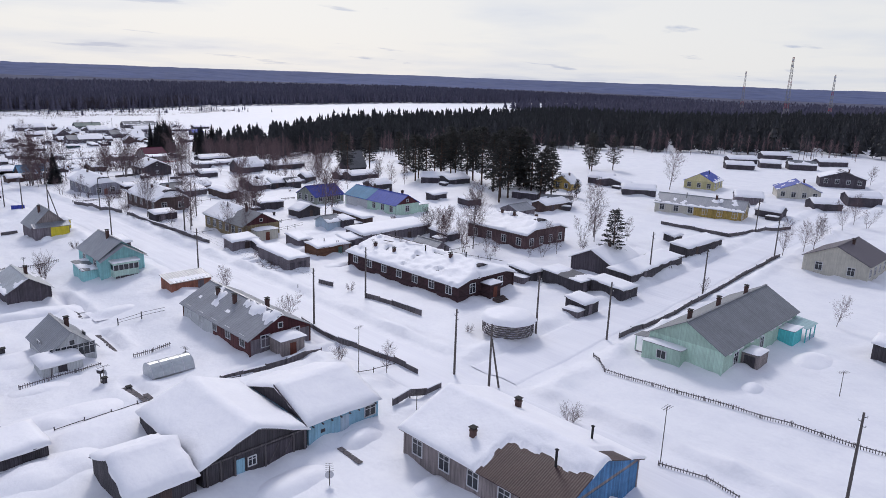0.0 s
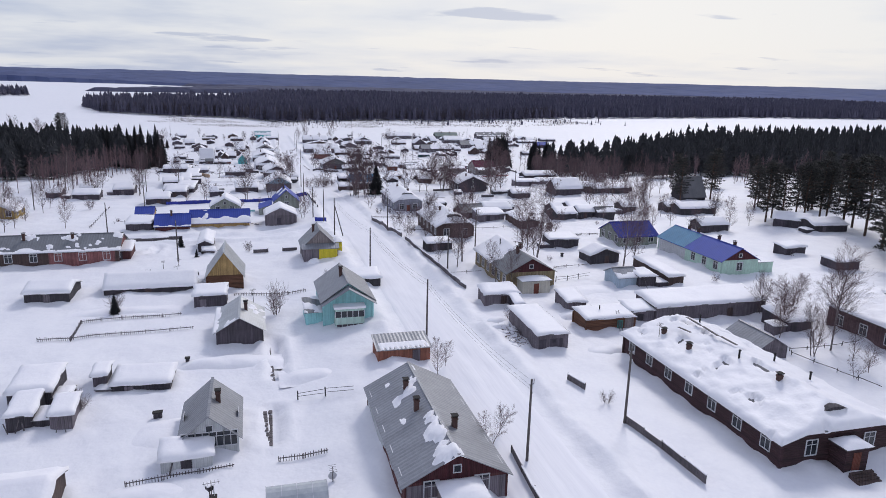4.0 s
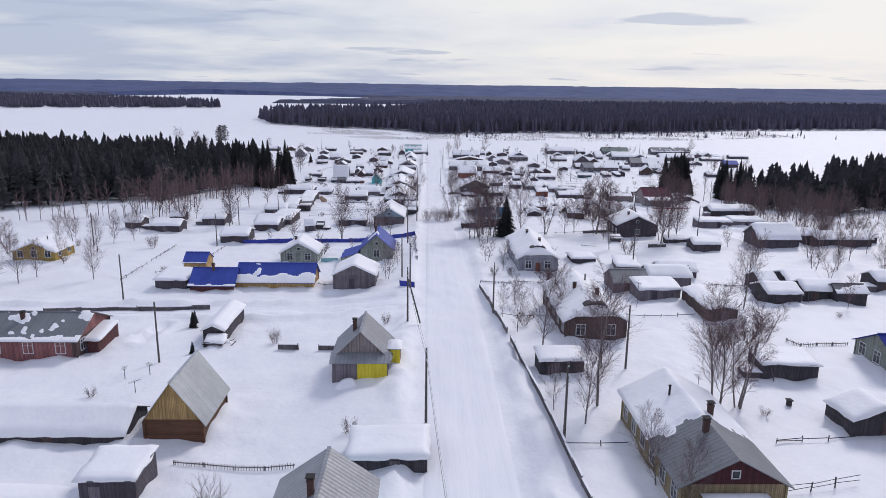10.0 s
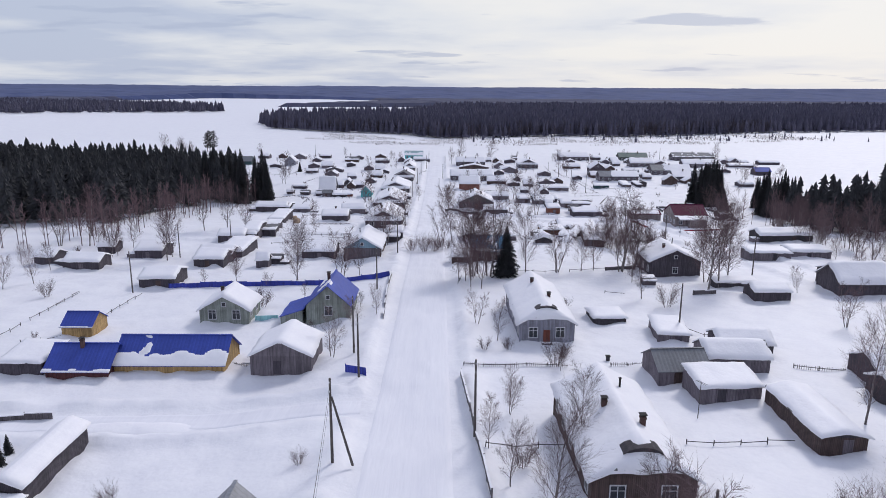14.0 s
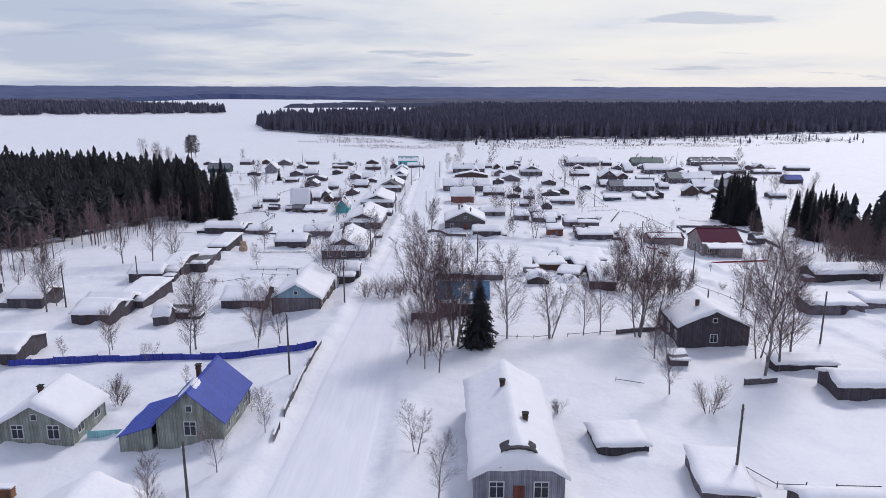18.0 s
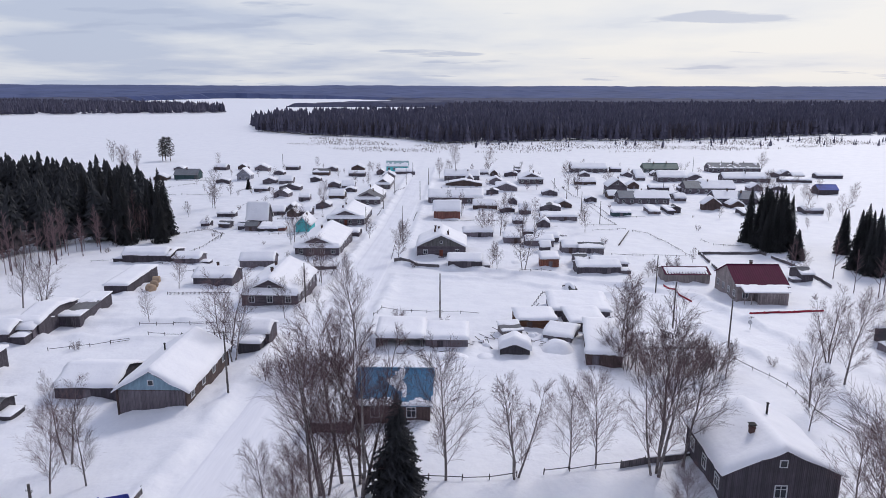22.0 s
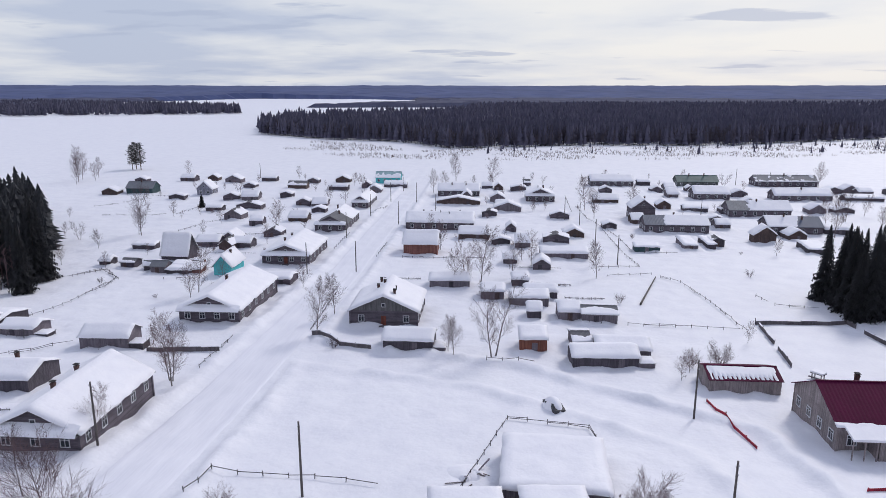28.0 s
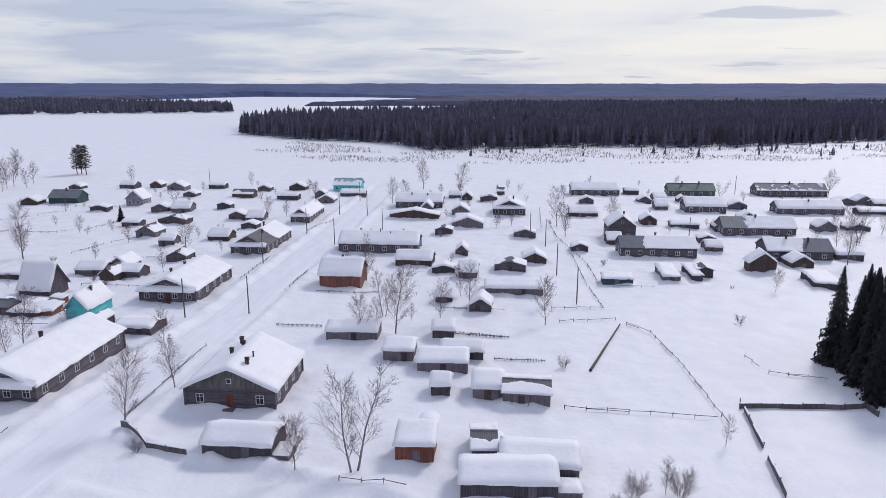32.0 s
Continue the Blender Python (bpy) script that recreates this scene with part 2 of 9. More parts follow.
snow_material("snow_field", (0.83, 0.83, 0.865), (0.75, 0.752, 0.805), 0.22, 0.55)
snow_material("snow_roof", (0.875, 0.87, 0.90), (0.81, 0.805, 0.855), 0.35, 0.3)
snow_material("snow_road", (0.815, 0.815, 0.86), (0.74, 0.742, 0.80), 0.45, 0.3, (0.05, 0.8, 1))
for nm, base in (("board_grey", (0.198, 0.171, 0.197)), ("board_dark", (0.094, 0.080, 0.099)), ("board_red", (0.115, 0.038, 0.04)), ("redpaint", (0.30, 0.125, 0.125)), ("board_pale", (0.31, 0.265, 0.265)), ("board_rose", (0.13, 0.075, 0.08)), ("paleyellow", (0.62, 0.56, 0.30)), ("board_red2", (0.10, 0.05, 0.055)),
                 ("board_brown", (0.105, 0.07, 0.065)), ("board_yel", (0.34, 0.27, 0.16)), ("board_blue", (0.17, 0.18, 0.21)), ("board_green", (0.11, 0.125, 0.12)),
                 ("board_teal", (0.05, 0.10, 0.11)), ("dark", (0.070, 0.062, 0.074)), ("green", (0.48, 0.66, 0.56)), ("teal", (0.36, 0.70, 0.72)), ("mint", (0.55, 0.74, 0.66)), ("turq", (0.11, 0.55, 0.58)),
                 ("blue", (0.30, 0.52, 0.66)), ("paleblue", (0.45, 0.55, 0.65)), ("blue_faded", (0.24, 0.36, 0.45)), ("white", (0.62, 0.64, 0.66)), ("cream", (0.58, 0.55, 0.48)),
                 ("yellow", (0.75, 0.62, 0.05)), ("ochre", (0.50, 0.35, 0.10)), ("sage", (0.32, 0.35, 0.31)), ("lilac", (0.30, 0.30, 0.36)), ("red", (0.085, 0.02, 0.027)),
                 ("grey", (0.17, 0.165, 0.17)), ("pine", (0.50, 0.33, 0.14)), ("rust", (0.30, 0.12, 0.08)), ("brick_red", (0.26, 0.11, 0.09)), ("wood_red", (0.24, 0.09, 0.06)),
                 ("wood_pile", (0.20, 0.12, 0.07)), ("brown_door", (0.20, 0.06, 0.04)), ("green_door", (0.12, 0.30, 0.27)), ("fence_wood", (0.15, 0.132, 0.142)), ("fence_dark", (0.09, 0.078, 0.086)),
                 ("blue_deep", (0.09, 0.25, 0.50)), ("fence_blue", (0.05, 0.07, 0.42)), ("fence_red", (0.42, 0.02, 0.05))):
    material(nm, base, rough=0.85, pattern="boards", bump=0.5, grain=4)
for nm, base in (("log_red", (0.062, 0.028, 0.033)), ("log_brown", (0.15, 0.07, 0.04)), ("log_grey", (0.135, 0.113, 0.137)), ("log_pine", (0.32, 0.22, 0.12))):
    material(nm, base, rough=0.85, pattern="logs", bump=0.8, grain=4)
for nm, base, mt, rg in (("tin_grey", (0.30, 0.31, 0.34), 0.35, 0.45), ("tin_white", (0.50, 0.52, 0.55), 0.5, 0.35), ("tin_dull", (0.20, 0.21, 0.23), 0.1, 0.6),
                         ("tin_blue", (0.04, 0.075, 0.40), 0.0, 0.6), ("tin_navy", (0.03, 0.045, 0.28), 0.0, 0.68), ("tin_navy2", (0.10, 0.12, 0.17), 0.1, 0.5),
                         ("tin_skyblue", (0.085, 0.25, 0.42), 0.0, 0.6), ("tin_burg", (0.085, 0.003, 0.034), 0.0, 0.68), ("tin_plum", (0.075, 0.06, 0.085), 0.1, 0.5),
                         ("tin_rust", (0.22, 0.05, 0.07), 0.1, 0.6), ("tin_green", (0.05, 0.10, 0.10), 0.1, 0.5), ("tin_pale", (0.35, 0.50, 0.52), 0.1, 0.5),
                         ("tile_brown", (0.055, 0.026, 0.026), 0.0, 0.5), ("slate", (0.20, 0.20, 0.21), 0.0, 0.9)):
    for ax in "xy":
        material(nm + "_" + ax, base, tuple(c * 0.78 for c in base), rough=rg, metal=mt, pattern="ribs_" + ax, scale=2.2 if nm.startswith("tin") else 1.0, bump=0.5, vary=0.06, spec=0.12 if rg > 0.65 else 0.4)
material("trim_white", (0.64, 0.64, 0.67), (0.46, 0.46, 0.49), rough=0.6, bump=0.1, vary=0.05)
material("glass", (0.035, 0.04, 0.05), (0.02, 0.022, 0.028), rough=0.08, bump=0.02)
material("brick", (0.10, 0.055, 0.05), (0.07, 0.04, 0.035), rough=0.9, bump=0.6, grain=9)
material("soot", (0.03, 0.028, 0.028), rough=0.9)
material("pole_wood", (0.13, 0.115, 0.11), (0.07, 0.06, 0.06), rough=0.9, grain=6)
material("concrete", (0.32, 0.31, 0.31), rough=0.9)
material("wire", (0.05, 0.05, 0.055), rough=0.6)
material("birch_bark", (0.30, 0.265, 0.262), (0.06, 0.048, 0.048), rough=0.9, grain=7)
material("twig", (0.150, 0.098, 0.104), (0.090, 0.058, 0.064), rough=0.9, vary=0.25)
material("trunk", (0.12, 0.075, 0.055), (0.06, 0.04, 0.035), rough=0.95, grain=6)
material("spruce", (0.038, 0.039, 0.042), (0.017, 0.018, 0.022), rough=0.85, vary=0.3, bump=0.0, grain=1.5)
material("pine_needle", (0.050, 0.050, 0.046), (0.024, 0.025, 0.026), rough=0.85, vary=0.25, bump=0.0, grain=1.5)
# far trees: base colour lifted and blued to paint in distance haze
material("far_wood_hazed", (0.102, 0.096, 0.140), (0.055, 0.053, 0.086), rough=1.0, vary=0.0, bump=0.0, grain=0.12)
# the hills' blue is horizon haze put into the base colour
material("hill_wood_hazed", (0.064, 0.088, 0.205), (0.044, 0.062, 0.150), rough=1.0, vary=0.0, bump=0.0, grain=0.02)
# blue tint stands for haze over the plain, weaker than on the hills
material("plain_wood_hazed", (0.062, 0.067, 0.122), (0.038, 0.041, 0.080), rough=1.0, vary=0.0, bump=0.0, grain=0.08)
material("far_twig", (0.075, 0.06, 0.075), (0.04, 0.034, 0.045), rough=1.0, vary=0.0, grain=0.3)
material("split_wood", (0.42, 0.22, 0.12), (0.20, 0.10, 0.06), rough=0.9, grain=5)
material("reed", (0.20, 0.15, 0.13), (0.12, 0.09, 0.085), rough=1.0, grain=2)
material("rubble", (0.16, 0.14, 0.13), rough=0.95)
material("hay", (0.42, 0.31, 0.22), (0.25, 0.18, 0.13), rough=1.0, grain=9)
material("film", (0.55, 0.58, 0.60), (0.42, 0.45, 0.48), rough=0.25, bump=0.1)

# ---- ground shape ----
SLOPE_X = (-3300, -569, -503, -437.5, -372, -328, -301, -252, -208, -175, -120, 3300)
SLOPE_Z = (-15.9, -15.9, -15.5, -14.8, -12, -8.8, -7.1, -4.4, -2.7, -0.8, 0, 0)
STREET = 54.0
# streets and tracks: (from, to, half width)
TRACKS = [((200, STREET), (-640, STREET), 5.6), ((-50, 62), (-66, 330), 5.0), ((-196, 48), (-190, -120), 3.2), ((-375, 62), (-366, 95), 4.5), ((-366, 95), (-345, 122), 4.5),
          ((-345, 122), (-255, 140), 4.0), ((-320, 48), (-318, -60), 3.0)]
# paths dug through the snow to doors and woodsheds
DUG = [((-70.9, 34.6), (-70.0, 51.2)), ((-118.1, 31.2), (-106.9, 31.1)), ((-98.1, 30.8), (-90.9, 30.1)), ((-179.8, 8.5), (-175.5, 6.2)), ((-176.5, 8.2), (-185.7, 8.6)), ((-110.5, 31.7), (-119.4, 31.2)), ((-78.7, 26.8), (-73.8, 26.9))]
FEET = []


def smooth(a, b, v):
    t = min(1.0, max(0.0, (v - a) / (b - a)))
    return t * t * (3 - 2 * t)


def slope(x):
    return float(np.interp(x, SLOPE_X, SLOPE_Z))


def track_gap(x, y):
    """Metres from the edge of the nearest track, below zero on it."""
    best = 1e9
    for (ax, ay), (bx, by), half in TRACKS:
        ex, ey = bx - ax, by - ay
        t = max(0.0, min(1.0, ((x - ax) * ex + (y - ay) * ey) / (ex * ex + ey * ey)))
        best = min(best, math.hypot(x - ax - ex * t, y - ay - ey * t) - half)
    return best


def yards(x, y):
    """The gardens on one side of the street lie lower than the street."""
    return -1.6 * (1 - smooth(30, 46, y)) * smooth(60, 85, -x) * (1 - smooth(290, 335, -x))


def ground(x, y):
    z = slope(x) + yards(x, y) * smooth(-330, -100, y)
    if not (-700 < x < 120 and -160 < y < 420):
        return z
    z += 0.30 * noise.noise((x / 17, y / 17, 0.3)) + 0.19 * noise.noise((x / 6, y / 6, 4.2)) + 0.12 * noise.noise((x / 3.3, y / 3.3, 8.2))
    rough = smooth(-0.15, 0.35, noise.noise((x / 23, y / 23, 5.9)))
    z += rough * (0.10 * noise.noise((x / 2.4, y / 2.4, 1.2)) + 0.10 * abs(noise.noise((x / 4.7, y / 2.2, 6.2))))
    for (ax, ay), (bx, by) in DUG:
        if min(ax, bx) - 3 < x < max(ax, bx) + 3 and min(ay, by) - 3 < y < max(ay, by) + 3:
            ex, ey = bx - ax, by - ay
            t = max(0.0, min(1.0, ((x - ax) * ex + (y - ay) * ey) / (ex * ex + ey * ey)))
            q = math.hypot(x - ax - ex * t, y - ay - ey * t)
            z += 0.3 * smooth(0.7, 1.5, q) * (1 - smooth(1.7, 2.8, q)) - 0.5 * (1 - smooth(0.5, 1.2, q))
    d = track_gap(x, y)
    if d < 4:
        lump = 0.5 + 0.6 * noise.noise((x / 6, y / 6, 9.1)) + 0.45 * noise.noise((x / 2.2, y / 2.2, 3.3))
        z = z + lump * smooth(0.2, 1.2, d) * (1 - smooth(1.6, 4, d)) - 0.22 * (1 - smooth(-0.8, 0.6, d))
    return z


# ---- builders ----
class Soup:
    """Vertices and faces for one mesh."""

    def __init__(self):
        self.v, self.f = [], []

    def face(self, *pts):
        i = len(self.v)
        self.v += [tuple(p) for p in pts]
        self.f.append(tuple(range(i, i + len(pts))))

    def box(self, x0, x1, y0, y1, z0, z1):
        i = len(self.v)
        self.v += [(x, y, z) for z in (z0, z1) for y in (y0, y1) for x in (x0, x1)]
        self.f += [tuple(i + k for k in q) for q in ((0, 2, 3, 1), (4, 5, 7, 6), (0, 1, 5, 4), (2, 6, 7, 3), (0, 4, 6, 2), (1, 3, 7, 5))]
        return self

    def tube(self, a, b, ra, rb, sides=6):
        a, b = Vector(a), Vector(b)
        d = (b - a).normalized()
        u = d.orthogonal().normalized()
        w = d.cross(u)
        i = len(self.v)
        for p, r in ((a, ra), (b, rb)):
            for k in range(sides):
                q = p + (u * math.cos(2 * math.pi * k / sides) + w * math.sin(2 * math.pi * k / sides)) * r
                self.v.append(tuple(q))
        for k in range(sides):
            j = (k + 1) % sides
            self.f.append((i + k, i + j, i + sides + j, i + sides + k))
        self.f.append(tuple(i + sides + k for k in range(sides)))
        return self

    def spike(self, a, b, ra, sides=3):
        """A twig's end: a thin pyramid that runs to a point."""
        a, b = Vector(a), Vector(b)
        d = (b - a).normalized()
        u = d.orthogonal().normalized()
        w = d.cross(u)
        i = len(self.v)
        for k in range(sides):
            self.v.append(tuple(a + (u * math.cos(2 * math.pi * k / sides) + w * math.sin(2 * math.pi * k / sides)) * ra))
        self.v.append(tuple(b))
        self.f += [(i + k, i + (k + 1) % sides, i + sides) for k in range(sides)]

    def beam(self, a, b, w, h):
        """A squared timber from a to b."""
        a, b = Vector(a), Vector(b)
        d = (b - a).normalized()
        u = d.cross(Vector((0, 0, 1)))
        u = u.normalized() if u.length > 1e-4 else Vector((1, 0, 0))
        t = u.cross(d).normalized()
        i = len(self.v)
        for p in (a, b):
            for su, st in ((-1, -1), (1, -1), (1, 1), (-1, 1)):
                self.v.append(tuple(p + u * su * w / 2 + t * st * h / 2))
        self.f += [(i, i + 1, i + 2, i + 3), (i + 7, i + 6, i + 5, i + 4)] + [(i + k, i + 4 + k, i + 4 + (k + 1) % 4, i + (k + 1) % 4) for k in range(4)]
        return self

    def mesh(self, name, mat, shade_smooth=False):
        me = bpy.data.meshes.new(name)
        me.from_pydata(self.v, [], self.f)
        if shade_smooth:
            me.polygons.foreach_set("use_smooth", [True] * len(me.polygons))
        me.materials.append(MATS[mat])
        me.update()
        return me


def part(name, soup, mat, parent, label="", shade_smooth=False):
    ob = new(name, soup.mesh(name, mat, shade_smooth) if isinstance(soup, Soup) else soup)
    ob.parent = parent
    if label:
        ob["label"] = label
    return ob


def thing(name, x, y, z, yaw=0, label="", category="", group="", kind=""):
    ob = new(name)
    ob.empty_display_size = 0.3
    ob.matrix_basis = pose(x, y, z, 0, 0, yaw)
    return tagged(ob, label, category, group, kind)




def window(parent, side, lx, ly, c, z, w=1.0, h=1.25):
    """A framed window on one wall; c: metres along the wall from its middle."""
    fr, pane = Soup(), Soup()

    def put(soup, a0, a1, z0, z1, out0, out1):
        if side == "+x":
            soup.box(lx / 2 + out0, lx / 2 + out1, a0, a1, z0, z1)
        elif side == "-x":
            soup.box(-lx / 2 - out1, -lx / 2 - out0, a0, a1, z0, z1)
        elif side == "+y":
            soup.box(a0, a1, ly / 2 + out0, ly / 2 + out1, z0, z1)
        else:
            soup.box(a0, a1, -ly / 2 - out1, -ly / 2 - out0, z0, z1)
    t = 0.10
    put(fr, c - w / 2 - t, c - w / 2, z - t, z + h + t, 0.0, 0.07)
    put(fr, c + w / 2, c + w / 2 + t, z - t, z + h + t, 0.0, 0.07)
    put(fr, c - w / 2, c + w / 2, z + h, z + h + t, 0.0, 0.07)
    put(fr, c - w / 2, c + w / 2, z - t, z, 0.0, 0.09)
    put(fr, c - 0.035, c + 0.035, z, z + h, 0.0, 0.05)
    put(fr, c - w / 2, c - 0.036, z + h * 0.68, z + h * 0.68 + 0.06, 0.0, 0.05)
    put(fr, c + 0.036, c + w / 2, z + h * 0.68, z + h * 0.68 + 0.06, 0.0, 0.05)
    put(pane, c - w / 2, c + w / 2, z, z + h, 0.0, 0.02)
    f = part("window", fr, "trim_white", parent)
    part("pane", pane, "glass", f)


def roof_height(u, half, rise, hip, v, vhalf):
    """Height of the roof over the eaves at u across the ridge and v along it."""
    z = rise * (1 - abs(u) / half)
    if hip:
        z = min(z, rise * max(0.0, (vhalf - v) / (half * 0.7)) + rise * 0.38)
    return z


def snow_cover(parent, half, vhalf, rise, ridge, thick, z0, mode, hip, seed, mono=False):
    """A rounded blanket of snow on a roof; mode says how much of it is left."""
    fine = 1 if mode == "full" else 3 if mode == "lumpy" else 5 if mode == "stripe" else 2.2
    nu = max(8, min(int(16 * fine), int(half * 2 / 0.55 * fine)))
    nv = max(8, min(int(30 * fine), int(vhalf * 2 / 0.7 * fine)))
    rnd = random.Random(seed)
    ox, oy = rnd.uniform(0, 90), rnd.uniform(0, 90)
    lift = 0.06
    thick *= rnd.uniform(0.7, 1.35)
    lip, bevel, wave = rnd.uniform(0.4, 0.72), rnd.uniform(0.22, 0.55), rnd.uniform(0.10, 0.26)
    skew_u, skew_v = rnd.uniform(-0.3, 0.3), rnd.uniform(-0.25, 0.25)
    top = {}
    for i in range(nu + 1):
        for j in range(nv + 1):
            u, v = -half + 2 * half * i / nu, -vhalf + 2 * vhalf * j / nv
            eu, ev = min(i, nu - i) / nu * 2 * half, min(j, nv - j) / nv * 2 * vhalf
            e = min(1.0, (min(eu, ev) / bevel)) if mode in ("full", "tear", "lumpy") else 1.0
            t = thick * (lip + (1 - lip) * math.sqrt(max(0.0, e * (2 - e))))
            t *= 1 + 0.28 * noise.noise(((u + ox) / 2.4, (v + oy) / 2.4, 1.7)) + skew_u * u / half + skew_v * v / vhalf
            base = rise * (0.5 - u / half / 2) if mono else roof_height(u, half, rise, hip, v, vhalf)
            if not mono:
                t += 0.22 * thick * math.exp(-(u / 0.6) ** 2)
            w = 0.03 * noise.noise(((u + ox) * 0.9, (v + oy) * 0.9, 5.5))
            edge_u = wave * noise.noise((v * 0.7 + ox, 2.1, 0.4)) if i in (0, nu) else 0
            edge_v = wave * noise.noise((u * 0.7 + oy, 7.1, 0.4)) if j in (0, nv) else 0
            sag = -0.10 - 0.12 * noise.noise((u * 0.6 + ox, v * 0.6 + oy, 2.2)) if (i in (0, nu) or j in (0, nv)) and mode == "full" else 0
            top[i, j] = (u + edge_u, v + edge_v, z0 + base + lift + sag, max(0.05, t + w))
            if mode != "full":
                # the blanket dips under the roof sheet where it has melted, so that its edge runs free
                k = noise.noise(((u + ox) / 2.6, (v + oy) / 2.6, 0.9)) + 0.4 * noise.noise(((u + ox) / 0.8, (v + oy) / 0.8, 3.9))
                s = u / half
                m = {"half": max(s - 0.45 - 0.4 * k, -0.15 + 0.3 * k - s), "half2": (0.12 * vhalf + 1.8 * k - v) / 3, "half3": (0.35 * vhalf + 1.4 * k + v) / 3, "patch": k + 0.02, "dust": max(k - 0.38, s - 0.86 - 0.2 * k),
                     "edge": s - 0.90 - 0.12 * k, "edge2": max(s - 0.60 - 0.2 * k, min(k - 0.42, s)), "stripe": min(s - 0.08, 0.92 - s, 0.9 - abs(v) / vhalf) + 0.08 * k - 0.34 * smooth(0.3, 0.85, s) * max(0.0, math.sin(v * 9.5)), "slip": min(k - 0.3, 0.35 - abs(s - 0.25)), "lumpy": min(0.62 + k, 0.2 + abs(u) - 0.75 * smooth(-0.1, 0.35, noise.noise((v / 2.3 + ox, 1.3, 0.2)))), "tear": -max(min(s - 0.34 - 0.14 * k, (v - 0.05 * vhalf - 1.0 * k) / 3), min((v - 0.78 * vhalf) / 3, -0.08 - s, s + 0.62))}[mode]
                f = max(-0.35, min(1.0, m / (0.05 if mode == "tear" else 0.12)))
                if mode == "lumpy":
                    t *= 0.9 + 0.34 * noise.noise(((u + ox) / 1.5, (v + oy) / 1.5, 4.4)) + 0.14 * noise.noise(((u + ox) / 0.5, (v + oy) / 0.5, 2.4))
                top[i, j] = (u, v, z0 + base + lift, (max(0.08, t) if mode in ("tear", "lumpy") else (0.3 if mode in ("edge2", "stripe", "edge") else 0.55) * t) * f - 0.03 if f > 0 else 0.25 * f)
    s, ids = Soup(), {}
    cells = {(i, j) for i in range(nu) for j in range(nv) if max(top[i + a, j + c][3] for a in (0, 1) for c in (0, 1)) > 0}
    if not cells:
        return

    def vid(i, j, up):
        if (i, j, up) not in ids:
            u, v, b, t = top[i, j]
            z = b + (t if up else min(0, t))
            ids[i, j, up] = len(s.v)
            s.v.append((v, -u, z) if ridge == "x" else (u, v, z))
        return ids[i, j, up]
    whole = set(cells)
    left = set(cells)
    while left:
        # each separate patch is a piece of its own
        stack, patch = [left.pop()], set()
        while stack:
            c = stack.pop()
            patch.add(c)
            for d in ((1, 0), (-1, 0), (0, 1), (0, -1), (1, 1), (1, -1), (-1, 1), (-1, -1)):
                q = (c[0] + d[0], c[1] + d[1])
                if q in left:
                    left.discard(q)
                    stack.append(q)
        if len(patch) < 5 and mode != "full":
            continue
        s.v, s.f = [], []
        ids.clear()
        for i, j in sorted(patch):
            s.f.append((vid(i, j, 1), vid(i + 1, j, 1), vid(i + 1, j + 1, 1), vid(i, j + 1, 1)))
            for a, b, n in (((i, j), (i + 1, j), (i, j - 1)), ((i + 1, j), (i + 1, j + 1), (i + 1, j)), ((i + 1, j + 1), (i, j + 1), (i, j + 1)), ((i, j + 1), (i, j), (i - 1, j))):
                if n not in whole:
                    s.f.append((vid(*a, 0), vid(*b, 0), vid(*b, 1), vid(*a, 1)))
        part("snow_cover" if len(patch) > 40 or mode == "full" else "snow_patch", s, "snow_roof", parent, "thick rounded snow" if mode == "full" else "thin remains of snow", True)


